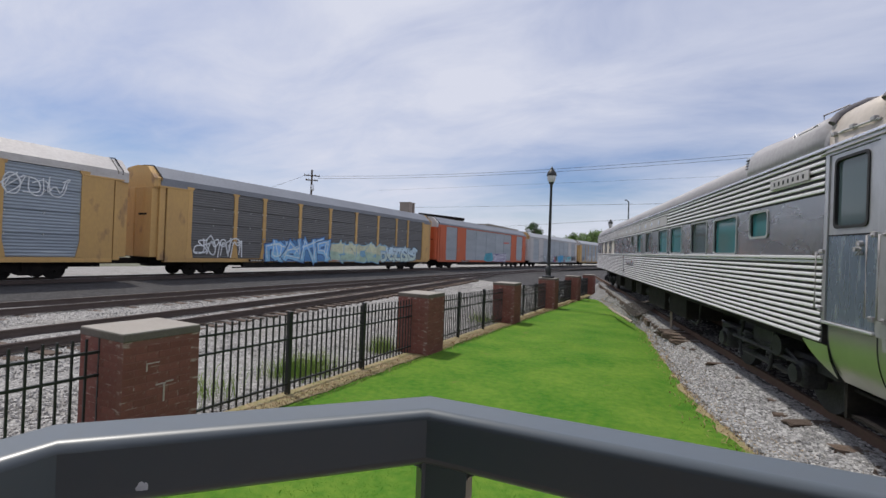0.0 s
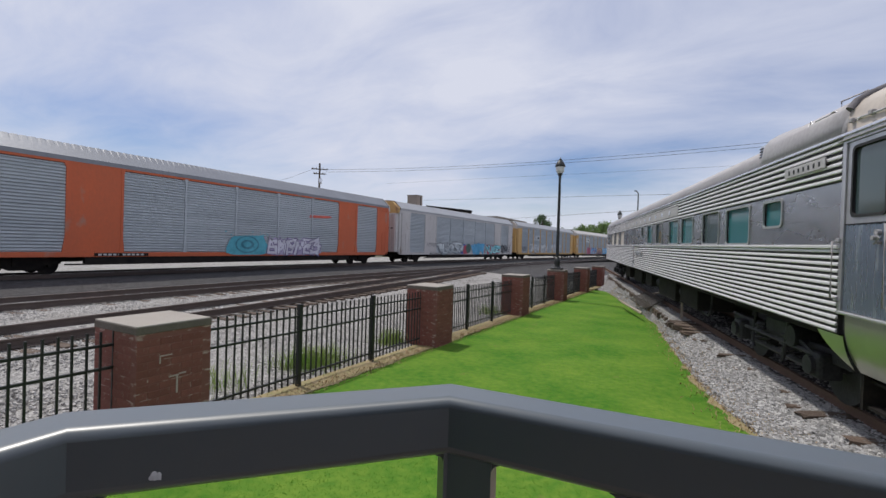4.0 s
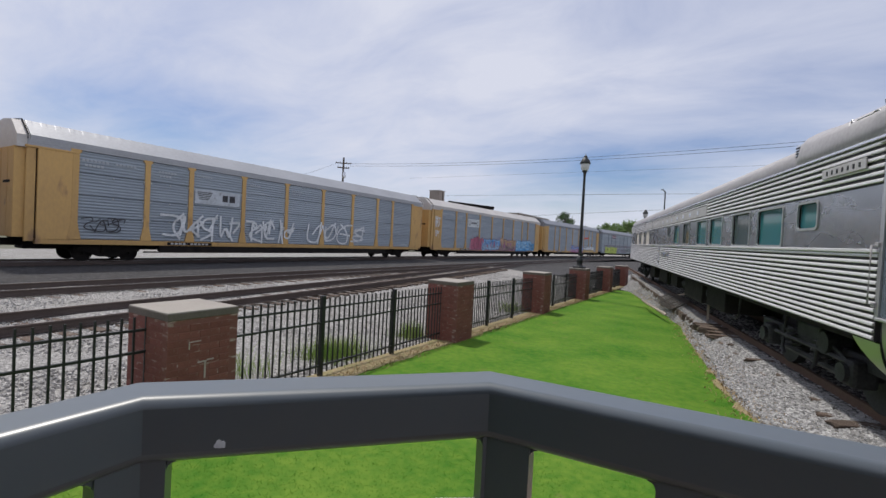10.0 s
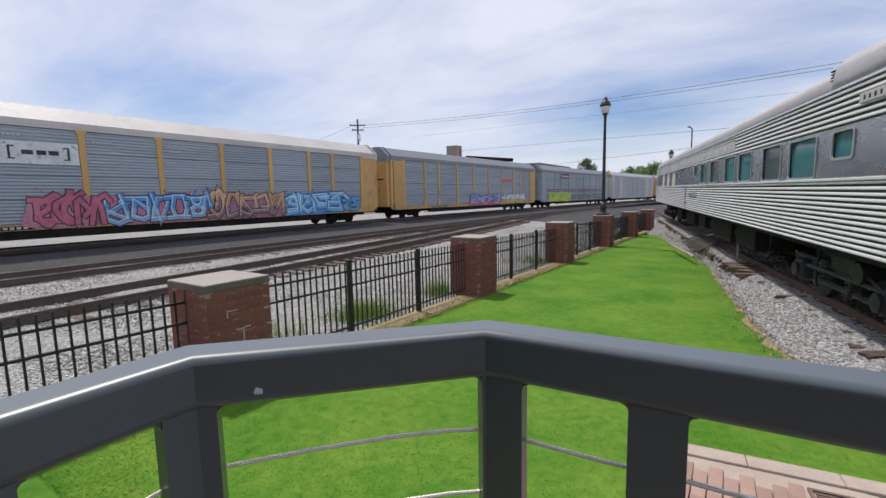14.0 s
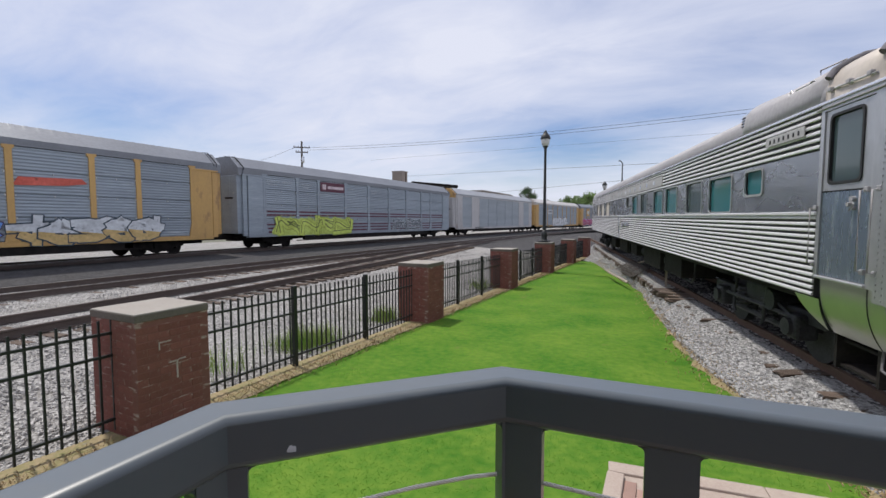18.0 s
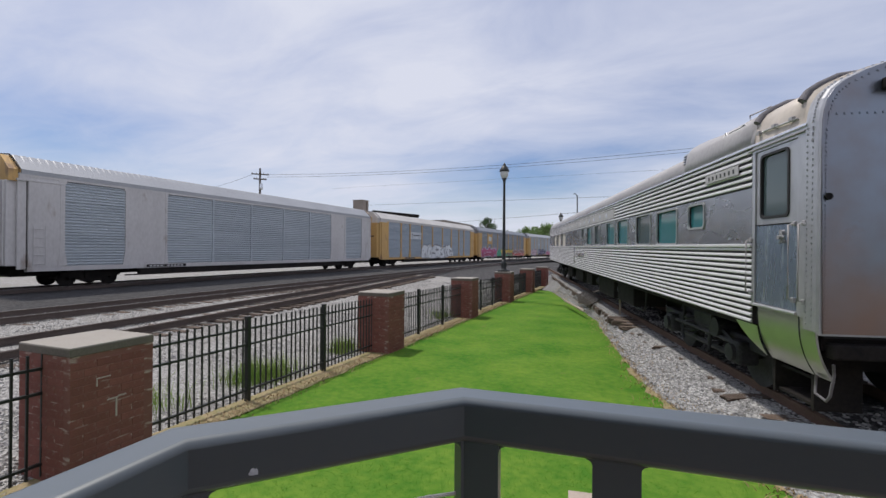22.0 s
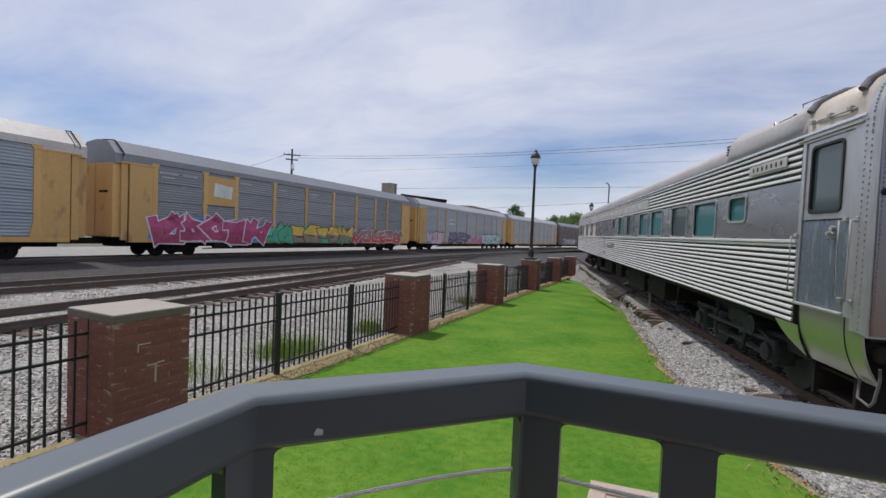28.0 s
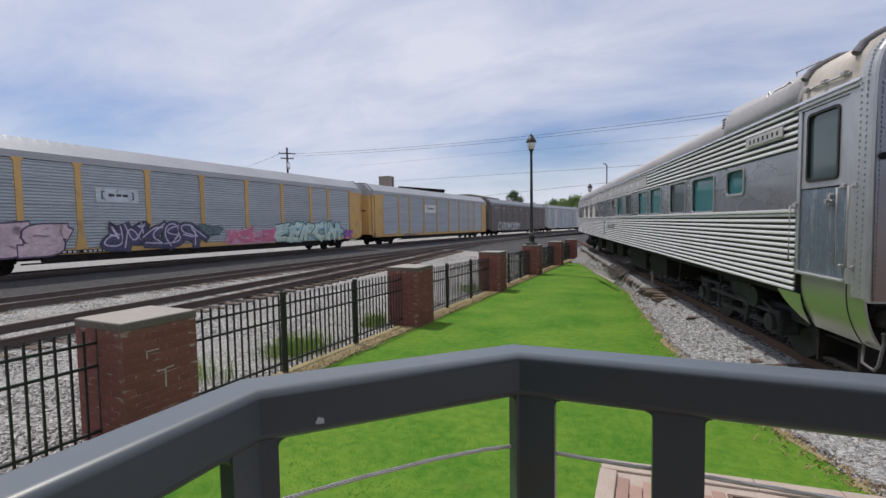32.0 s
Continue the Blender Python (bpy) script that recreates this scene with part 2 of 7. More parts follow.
M_WEED = islands(surface("weed_stalks", (0.19, 0.33, 0.06), (0.36, 0.36, 0.15), rough=0.85, large=2, small=6, bump=0, spec=0.1), 0.3)
M_DARKGRAVEL = pebbles("dark_ballast", (0.135, 0.132, 0.134), (0.060, 0.058, 0.060), 0.06, 0.5, (0.08, 0.075, 0.073))
M_DIRT = surface("yard_ground", (0.20, 0.19, 0.16), (0.10, 0.11, 0.06), rough=0.95, large=0.05, small=3, vary=0.5, bump=0.4, spec=0.1)
M_RAIL = surface("rail_steel", (0.125, 0.098, 0.088), (0.085, 0.068, 0.062), rough=0.6, metal=0.25, large=3, small=30, bump=0.1, spec=0.3)
M_RUST = surface("rusted_rail", (0.150, 0.096, 0.072), (0.100, 0.068, 0.054), rough=0.85, large=2, small=25, vary=0.5, bump=0.2, spec=0.2)
M_RAILTOP = surface("worn_rail_head", (0.42, 0.40, 0.39), (0.28, 0.24, 0.22), rough=0.3, metal=0.9, large=3, small=30, bump=0.05)
M_SCRAP = surface("dark_scrap_iron", (0.055, 0.052, 0.050), (0.095, 0.080, 0.068), rough=0.8, large=4, small=30, vary=0.5, bump=0.2, spec=0.2)
M_TIE = surface("old_tie_wood", (0.085, 0.058, 0.045), (0.15, 0.115, 0.09), rough=0.9, large=3, small=22, vary=0.5, bump=0.6, stretch=(1, 6, 6), each=0.3)
M_BRICK = surface("red_brick", (0.245, 0.094, 0.076), (0.180, 0.074, 0.062), rough=0.85, large=6, small=70, vary=0.4, bump=0.3, stain=(0.27, 0.17, 0.145), stained=0.14, each=0.10, relief=0.01, spec=0.2)
M_MORTAR = surface("mortar", (0.200, 0.085, 0.070), (0.24, 0.115, 0.097), rough=0.95, large=3.0, small=14, vary=0.4, stretch=(1, 1, 3.5), stain=(0.44, 0.35, 0.31), stained=0.30, bump=0.4, relief=0.01, spec=0.15)
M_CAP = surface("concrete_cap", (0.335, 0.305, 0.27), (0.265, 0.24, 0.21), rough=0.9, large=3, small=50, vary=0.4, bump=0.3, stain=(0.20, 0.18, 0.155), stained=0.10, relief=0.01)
# Cap sides: staining, with the sides' shade also put into the darker colour.
M_CAPSIDE = surface("stained_shaded_cap_edge", (0.165, 0.135, 0.115), (0.115, 0.095, 0.082), rough=0.9, large=4, small=40, vary=0.5, bump=0.3, relief=0.01)
M_EFFLO = surface("lime_mortar", (0.50, 0.42, 0.38), (0.36, 0.28, 0.25), rough=0.95, large=20, small=90, vary=0.5, bump=0.4, relief=0.01)
M_IRON = surface("black_iron", (0.012, 0.014, 0.014), (0.02, 0.022, 0.022), rough=0.45, large=8, small=60, bump=0.1, relief=0.003)
M_RAILPAINT = surface("dark_slate_paint", (0.048, 0.066, 0.078), (0.062, 0.073, 0.078), rough=0.40, large=5, small=60, vary=0.4, bump=0.015, stain=(0.070, 0.060, 0.054), stained=0.06, relief=0.002, spec=0.7, uneven=0.04)
M_RAILPAINT.node_tree.nodes["Principled BSDF"].inputs["Coat Weight"].default_value = 0.75
M_RAILPAINT.node_tree.nodes["Principled BSDF"].inputs["Coat Roughness"].default_value = 0.36
M_DIMWALL = surface("dim_grey_wall", (0.13, 0.128, 0.122), (0.095, 0.094, 0.09), rough=0.9, large=0.6, small=8, vary=0.5, bump=0.2)
M_DECK = surface("brown_deck_boards", (0.165, 0.122, 0.098), (0.115, 0.086, 0.070), rough=0.7, large=3, small=30, vary=0.5, bump=0.3, stretch=(1, 6, 1))
M_CHIP = surface("bare_primer", (0.72, 0.72, 0.74), rough=0.7, large=60, small=200, bump=0.2, relief=0.002)
M_CABLE = surface("twisted_cable", (0.84, 0.79, 0.72), (0.66, 0.60, 0.52), rough=0.32, metal=0.2, large=30, small=200, bump=0.2, relief=0.002)
M_STEEL = surface("stainless_steel", (0.78, 0.79, 0.81), (0.54, 0.555, 0.59), rough=0.27, metal=0.85, large=0.35, small=1.6, vary=0.5, bump=0.0, stretch=(0.6, 1, 1.5), uneven=0.06)
M_FLUTE = surface("fluted_steel", (0.70, 0.69, 0.70), (0.57, 0.56, 0.57), rough=0.40, metal=0.25, large=0.7, small=14, vary=0.4, bump=0.03, relief=0.01)
M_POLISH = surface("polished_steel", (0.50, 0.50, 0.48), (0.42, 0.42, 0.40), rough=0.30, metal=0.90, large=1.2, small=5, vary=0.4, bump=0.0, uneven=0.05)
# Near-black backing: the shade between the flutes is put into its colour.
M_GROOVE = surface("groove_shade", (0.05, 0.047, 0.05), rough=0.7, metal=0.3, bump=0.1)
M_ROOFST = surface("roof_metal", (0.40, 0.39, 0.40), (0.32, 0.31, 0.325), rough=0.68, metal=0.4, large=0.9, small=20, vary=0.5, bump=0.08, relief=0.01)
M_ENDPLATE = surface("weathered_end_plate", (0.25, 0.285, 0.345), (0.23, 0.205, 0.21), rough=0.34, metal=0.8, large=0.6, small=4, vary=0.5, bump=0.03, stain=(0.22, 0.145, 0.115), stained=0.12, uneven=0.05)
# Lower plate: brown ground reflection put into the colour, blended by height.
brownish = M_ENDPLATE.node_tree
plate_bsdf = brownish.nodes["Principled BSDF"]
plate_at = brownish.nodes.new("ShaderNodeTexCoord")
plate_z = brownish.nodes.new("ShaderNodeSeparateXYZ")
brownish.links.new(plate_at.outputs["Object"], plate_z.inputs[0])
blotch = brownish.nodes.new("ShaderNodeTexNoise")
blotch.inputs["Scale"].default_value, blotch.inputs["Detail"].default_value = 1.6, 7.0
brownish.links.new(plate_at.outputs["Object"], blotch.inputs["Vector"])
blend_height = brownish.nodes.new("ShaderNodeMath")
blend_height.operation = "MULTIPLY_ADD"
blend_height.inputs[1].default_value = 1.3
brownish.links.new(blotch.outputs["Fac"], blend_height.inputs[0])
brownish.links.new(plate_z.outputs["Z"], blend_height.inputs[2])
reflect_cut = brownish.nodes.new("ShaderNodeMapRange")
reflect_cut.inputs["From Min"].default_value, reflect_cut.inputs["From Max"].default_value = 1.75, 2.75
reflect_cut.inputs["To Min"].default_value, reflect_cut.inputs["To Max"].default_value = 0.85, 0.0
brownish.links.new(blend_height.outputs[0], reflect_cut.inputs["Value"])
reflect_mix = brownish.nodes.new("ShaderNodeMix")
reflect_mix.data_type = "RGBA"
reflect_mix.inputs["B"].default_value = (0.34, 0.225, 0.18, 1)
brownish.links.new(reflect_cut.outputs["Result"], reflect_mix.inputs["Factor"])
brownish.links.new(plate_bsdf.inputs["Base Color"].links[0].from_socket, reflect_mix.inputs["A"])
brownish.links.new(reflect_mix.outputs["Result"], plate_bsdf.inputs["Base Color"])
M_TEAL = glassy("teal_window_glass", (0.028, 0.145, 0.16), 0.06)
M_DIMGLASS = glassy("dim_window_glass", (0.055, 0.08, 0.085), 0.08)
M_BLIND = surface("window_blind", (0.55, 0.51, 0.45), rough=0.7, bump=0.1)
M_DOORBLUE = surface("streaked_door_steel", (0.27, 0.325, 0.39), (0.20, 0.255, 0.33), rough=0.28, metal=0.7, large=1.4, small=9, vary=0.5, bump=0.0, stain=(0.60, 0.68, 0.70), stained=0.17, stretch=(3.0, 3.0, 0.5), uneven=0.06)
M_RUBBER = surface("black_rubber", (0.015, 0.015, 0.017), rough=0.7, bump=0.1)
M_TRUCK = surface("dusty_truck_iron", (0.012, 0.012, 0.014), (0.052, 0.052, 0.056), rough=0.62, large=4, small=30, vary=0.5, bump=0.3, spec=0.25)
M_UNDER = surface("grimy_underframe", (0.012, 0.011, 0.012), (0.030, 0.026, 0.023), rough=0.85, large=3, small=25, vary=0.5, bump=0.3, spec=0.12)
M_CHROME = surface("bright_steel", (0.56, 0.56, 0.56), (0.42, 0.41, 0.41), rough=0.45, metal=0.7, large=6, small=60, bump=0.03)
M_PAD = surface("padded_canvas", (0.13, 0.125, 0.135), (0.19, 0.18, 0.19), rough=0.8, large=3, small=30, bump=0.3, spec=0.2)
M_FRAME = surface("window_frame_metal", (0.36, 0.37, 0.385), (0.28, 0.29, 0.30), rough=0.6, metal=0.4, large=6, small=60, bump=0.03, spec=0.3)
M_COLLAR = surface("dulled_vestibule_steel", (0.52, 0.52, 0.53), (0.37, 0.375, 0.39), rough=0.40, metal=0.7, large=1.3, small=9, vary=0.5, bump=0.02, stain=(0.34, 0.33, 0.33), stained=0.10, stretch=(1.5, 1.5, 0.7), uneven=0.08)
M_PALEMETAL = surface("pale_dome_metal", (0.55, 0.49, 0.43), (0.42, 0.38, 0.35), rough=0.6, metal=0.15, large=2, small=20, bump=0.1)
M_SIGN = surface("sign_plate", (0.50, 0.48, 0.47), rough=0.5, metal=0.3, bump=0.05)
M_YELLOW = surface("rack_yellow", (0.62, 0.385, 0.135), (0.52, 0.325, 0.13), rough=0.65, large=0.8, small=12, vary=0.5, bump=0.08, stain=(0.26, 0.155, 0.09), stained=0.19, stretch=(1, 1, 0.45), each=0.08)
M_RACKGREY = surface("galvanized_panel", (0.355, 0.405, 0.455), (0.265, 0.305, 0.35), rough=0.55, metal=0.2, large=0.9, small=10, vary=0.5, bump=0.05, stretch=(0.25, 1, 2.2), each=0.08, stain=(0.56, 0.59, 0.61), stained=0.06)
M_RACKDARK = surface("dark_panel", (0.170, 0.168, 0.165), (0.125, 0.124, 0.123), rough=0.65, metal=0.1, large=0.9, small=10, vary=0.5, bump=0.05, stretch=(0.25, 1, 2.0), each=0.06)
M_RACKSLATE = surface("slate_panel", (0.275, 0.290, 0.310), (0.210, 0.222, 0.238), rough=0.62, metal=0.1, large=0.9, small=10, vary=0.5, bump=0.05, stretch=(0.25, 1, 2.0), each=0.06)
M_RACKPALE = surface("pale_galvanized", (0.46, 0.50, 0.535), (0.34, 0.375, 0.41), rough=0.5, metal=0.2, large=0.7, small=10, vary=0.5, bump=0.05, stretch=(0.25, 1, 2.2), each=0.06)
M_WHITE = surface("rack_white", (0.60, 0.58, 0.575), (0.48, 0.46, 0.455), rough=0.65, large=0.8, small=12, vary=0.5, bump=0.08, stain=(0.28, 0.22, 0.18), stained=0.15, stretch=(1, 1, 0.4))
M_ORANGE = surface("rack_orange", (0.60, 0.125, 0.045), (0.48, 0.12, 0.055), rough=0.65, large=0.7, small=12, vary=0.45, bump=0.08, stain=(0.36, 0.22, 0.17), stained=0.14, stretch=(1, 1, 0.5))
M_RACKROOF = surface("rack_roof", (0.245, 0.258, 0.285), (0.195, 0.205, 0.228), rough=0.5, metal=0.25, large=0.6, small=9, vary=0.5, bump=0.04)
M_ROOFGREY = surface("rack_roof_light", (0.40, 0.41, 0.43), (0.33, 0.335, 0.355), rough=0.5, metal=0.25, large=0.6, small=9, vary=0.5, bump=0.04)
M_ROOFPALE = surface("rack_roof_pale", (0.60, 0.575, 0.55), (0.48, 0.45, 0.43), rough=0.6, metal=0.1, large=0.6, small=9, vary=0.5, bump=0.08)
M_BROWN = surface("rack_brown", (0.17, 0.145, 0.135), (0.12, 0.105, 0.10), rough=0.65, large=0.7, small=10, vary=0.5, bump=0.08)
M_MAROON = surface("maroon_paint", (0.105, 0.022, 0.045), (0.16, 0.075, 0.10), rough=0.6, vary=0.3, large=1.5, small=12, bump=0.05)
M_CLIP = surface("worn_white_paint", (0.58, 0.58, 0.57), (0.44, 0.44, 0.43), rough=0.6, large=4, small=30, bump=0.05)
M_PRINT = surface("faded_white_print", (0.47, 0.50, 0.53), (0.38, 0.41, 0.45), rough=0.6, large=2, small=20, vary=0.5, bump=0.0)
M_POLE = surface("pole_wood", (0.10, 0.075, 0.06), (0.07, 0.055, 0.045), rough=0.9, large=2, small=20, bump=0.3)
M_WALL = surface("tan_masonry", (0.32, 0.27, 0.24), (0.25, 0.21, 0.19), rough=0.9, large=0.5, small=5, bump=0.2)
M_PAVER = surface("clay_paver", (0.38, 0.235, 0.19), (0.30, 0.20, 0.165), rough=0.9, large=5, small=60, vary=0.5, bump=0.3, each=0.18, relief=0.01)
M_GRATE = surface("rusty_cast_iron", (0.20, 0.135, 0.105), (0.13, 0.095, 0.08), rough=0.8, large=8, small=60, vary=0.5, bump=0.3, relief=0.005, spec=0.25)
M_KERB = surface("concrete_kerb", (0.44, 0.37, 0.31), (0.36, 0.28, 0.24), rough=0.9, large=4, small=50, vary=0.5, bump=0.3, relief=0.01)
M_LEAF = islands(surface("tree_leaves", (0.035, 0.075, 0.02), (0.06, 0.11, 0.03), rough=0.8, large=0.6, small=5, bump=0), 0.4)
M_PALELEAF = islands(surface("sunlit_leaves", (0.09, 0.16, 0.035), (0.13, 0.20, 0.05), rough=0.8, large=0.6, small=5, bump=0), 0.4)
M_BARK = surface("bark", (0.09, 0.07, 0.055), rough=0.95, bump=0.5)
M_LAMPGLASS = glassy("lamp_globe", (0.55, 0.55, 0.54), 0.25)


# ---- mesh helpers ----
def part(name, bm, material, parent=None, label="", smooth=False):
    me = bpy.data.meshes.new(name)
    bm.to_mesh(me)
    bm.free()
    me.materials.append(material)
    if smooth:
        me.polygons.foreach_set("use_smooth", [True] * len(me.polygons))
    ob = new(name, me)
    ob.parent = parent
    return tagged(ob, label)


def solid(name, verts, faces, material, parent=None, label="", smooth=False):
    me = bpy.data.meshes.new(name)
    me.from_pydata(verts, [], faces)
    me.update()
    me.materials.append(material)
    if smooth:
        me.polygons.foreach_set("use_smooth", [True] * len(me.polygons))
    ob = new(name, me)
    ob.parent = parent
    return tagged(ob, label)


def shared(name, me, parent, m):
    ob = new(name, me)
    ob.parent, ob.matrix_basis = parent, m
    return ob


def thing(name, m, label, category, group="", kind=""):
    ob = new(name)
    ob.matrix_basis = m
    return tagged(ob, label, category, group, kind)


def box(bm, x0, x1, y0, y1, z0, z1, bevel=0.0):
    v = [bm.verts.new((x, y, z)) for z in (z0, z1) for y in (y0, y1) for x in (x0, x1)]
    fs = [bm.faces.new([v[i] for i in q]) for q in ((0, 2, 3, 1), (4, 5, 7, 6), (0, 1, 5, 4), (2, 6, 7, 3), (0, 4, 6, 2), (1, 3, 7, 5))]
    if bevel:
        edges = list({e for f in fs for e in f.edges})
        bmesh.ops.bevel(bm, geom=edges, offset=bevel, segments=2, affect="EDGES", profile=0.5)
    return bm


def tube(bm, path, r, sides=8, close=True, r_end=None):
    """A round bar along a polyline."""
    pts = [Vector(p) for p in path]
    rings = []
    for i, p in enumerate(pts):
        d = (pts[min(i + 1, len(pts) - 1)] - pts[max(i - 1, 0)]).normalized()
        side = d.cross(Vector((0, 0, 1)))
        side = side.normalized() if side.length > 1e-3 else Vector((1, 0, 0))
        top = side.cross(d)
        rr = r if r_end is None else r + (r_end - r) * i / (len(pts) - 1)
        rings.append([bm.verts.new(p + rr * (math.cos(a) * side + math.sin(a) * top)) for a in [2 * math.pi * k / sides for k in range(sides)]])
    for a, b in zip(rings, rings[1:]):
        for k in range(sides):
            bm.faces.new((a[k], a[(k + 1) % sides], b[(k + 1) % sides], b[k]))
    if close:
        bm.faces.new(rings[0])
        bm.faces.new(rings[-1][::-1])
    return bm


def lathe(bm, rows, centre=(0, 0), sides=20):
    """A turned body from rows of (radius, height)."""
    rings = [[bm.verts.new((centre[0] + r * math.cos(2 * math.pi * k / sides), centre[1] + r * math.sin(2 * math.pi * k / sides), z)) for k in range(sides)] for r, z in rows]
    for a, b in zip(rings, rings[1:]):
        for k in range(sides):
            bm.faces.new((a[k], a[(k + 1) % sides], b[(k + 1) % sides], b[k]))
    bm.faces.new(rings[0][::-1])
    bm.faces.new(rings[-1])
    return bm


def sweep(bm, profile, stations):
    """Sweeps a closed (y, z) profile through stations given as functions from (y, z) to a point."""
    rings = [[bm.verts.new(s(y, z)) for y, z in profile] for s in stations]
    n = len(profile)
    for a, b in zip(rings, rings[1:]):
        for k in range(n):
            bm.faces.new((a[k], b[k], b[(k + 1) % n], a[(k + 1) % n]))
    bm.faces.new(rings[0])
    bm.faces.new(rings[-1][::-1])
    return bm


def bar_x(bm, profile, x0, x1):
    return sweep(bm, profile, [lambda y, z, x=x: (x, y, z) for x in (x0, x1)])


def disc_y(bm, x, z, r, y0, y1, sides=20):
    """A short drum whose axis lies along y."""
    a, b = ([bm.verts.new((x + r * math.cos(2 * math.pi * k / sides), y, z + r * math.sin(2 * math.pi * k / sides))) for k in range(sides)] for y in (y0, y1))
    for k in range(sides):
        bm.faces.new((a[k], a[(k + 1) % sides], b[(k + 1) % sides], b[k]))
    bm.faces.new(a[::-1])
    bm.faces.new(b)
    return bm


# ---- ground ----
def fall(y):
    """The lawn falls gently away along the fence."""
    return -0.0135 * (max(-30.0, min(y, 60.0)) - 5.6)


def sheet(name, material, rows, label, category, lift=0.0, rough=0.0, cells=24):
    """A strip of ground between a left and a right edge: rows of (y, x left, x right, z left, z right)."""
    verts, faces = [], []
    for y, xa, xb, za, zb in rows:
        for k in range(cells + 1):
            f = k / cells
            x = xa + (xb - xa) * f
            edge = 0.0 if k in (0, cells) else 1.0
            verts.append((x, y, za + (zb - za) * f + lift + rough * edge * noise.noise((x * 0.9, y * 0.9, 3.0))))
    for r in range(len(rows) - 1):
        for k in range(cells):
            i = r * (cells + 1) + k
            faces.append((i, i + 1, i + cells + 2, i + cells + 1))
    ob = solid(name, verts, faces, material, smooth=True)
    return tagged(ob, label, category, kind="structure")


def lawn_right(y):
    pts = [(-12, 3.4), (5.0, 3.0), (6.2, 2.55), (7.34, 2.15), (9.0, 1.75), (12.5, 1.32), (17.5, 0.65), (23.1, -0.75), (28.6, -2.2), (31, -3.2)]
    for (ya, xa), (yb, xb) in zip(pts, pts[1:]):
        if y <= yb:
            return xa + (xb - xa) * (y - ya) / (yb - ya) + 0.12 * noise.noise((y * 1.3, 0.0, 0.0)) + 0.07 * noise.noise((y * 5.1, 4.0, 0.0))
    return pts[-1][1]


far = []
for y in (-900, -300, -100, -30, 0, 30, 60, 120, 400, 1500):
    far.append((y, -1500, 1500, fall(y) - 0.45, fall(y) - 0.45))
sheet("ground", M_DIRT, far, "grey-brown open ground of the rail yard", "ground", cells=8)
ys = [-14 + 0.25 * i for i in range(220)]
sheet("lawn", M_GRASS, [(y, -3.62, lawn_right(y), fall(y), fall(y)) for y in ys if y <= 29.5], "bright green mown lawn beside the fence", "lawn", 0.0, 0.03)
sheet("straw_edge", M_STRAWGROUND, [(y, lawn_right(y) - 0.24 + 0.22 * noise.noise((y * 2.3, 1.0, 0)), lawn_right(y) + 0.20 + 0.16 * noise.noise((y * 3.1, 7.0, 0)), fall(y) + 0.004, fall(y) + 0.02) for y in [4.9 + 0.25 * i for i in range(100)]], "dry straw edge between lawn and gravel", "ground", 0.0, 0.01, 4)
sheet("straw_strip", M_STRAWGROUND, [(y, -4.0, -3.52 + 0.10 * noise.noise((y * 1.7, 2.0, 0)) + 0.05 * noise.noise((y * 6.1, 5.0, 0)), fall(y) + 0.01, fall(y) + 0.012) for y in ys if y <= 40], "dry straw strip under the fence", "ground", 0.0, 0.01, 4)
sheet("yard_gravel", M_GRAVEL, [(y, -16.2, -3.9, 0.21, fall(y) - 0.01) for y in [-14 + 1.2 * i for i in range(42)]], "light grey gravel between the tracks", "gravel", 0.0, 0.04, 40)
sheet("far_yard", M_DARKGRAVEL, [(y, -16.2, -3.9, 0.21, fall(y) - 0.01) for y in [35.2 + 2.5 * i for i in range(30)]], "dark grey cinder ground of the far yard", "ground", 0.0, 0.04, 10)
track_ys = [-14 + 0.8 * i for i in range(75)]


def display_line(y):
    return 4.351 - math.tan(radians(12.6)) * (y - 5.912)


def gravel_top(x, y):
    """Height of the display track's gravel: a low shoulder that rises to the tie tops."""
    a, b = lawn_right(y) - 0.3, display_line(y) - 1.15
    f = max(0.0, min(1.0, (x - a) / (b - a)))
    return (fall(y) - 0.03) * (1 - f) + (0.175 + 0.0089 * (y - 5.9)) * f


sheet("gravel_shoulder", M_GRAVEL_FINE, [(y, lawn_right(y) - 0.3, display_line(y) - 1.15, gravel_top(-99, y), gravel_top(99, y)) for y in track_ys], "light grey gravel shoulder beside the display track", "gravel", 0.0, 0.03, 16)
sheet("gravel_bed", M_GRAVEL_FINE, [(y, display_line(y) - 1.15, display_line(y) + 3.5, gravel_top(99, y), gravel_top(99, y) - 0.1) for y in track_ys], "light grey gravel bed of the display track", "gravel", 0.0, 0.02, 12)
# Darker ballast sheet over the gravel, from rail to rail with a ragged edge.
sheet("dark_track_bed", M_DARKGRAVEL, [(y, display_line(y) - 0.86 + 0.10 * noise.noise((y * 1.9, 8.0, 0.0)) + 0.08 * noise.noise((y * 5.3, 2.0, 0.0)), display_line(y) + 0.95, gravel_top(99, y) + 0.004, gravel_top(99, y) - 0.02) for y in [-8 + 0.2 * i for i in range(230)]], "dark grey ballast between the rails of the display track", "ballast", 0.02, 0.02, 8)


# ---- tracks ----
HEAD = [(-0.036, 0.0), (0.036, 0.0), (0.036, -0.03), (0.01, -0.045), (0.01, -0.14), (0.065, -0.155), (0.065, -0.17), (-0.065, -0.17), (-0.065, -0.155), (-0.01, -0.14), (-0.01, -0.045), (-0.036, -0.03)]


def line_x(s):
    """Where the moving train's near side runs, as a shallow curve."""
    if s < 0:
        return -21.003 - 0.0141 * s
    if s > 140:
        return line_x(140.0) + 0.176 * (s - 140)
    return -21.003 - 0.0141 * s + 6.79e-4 * s * s


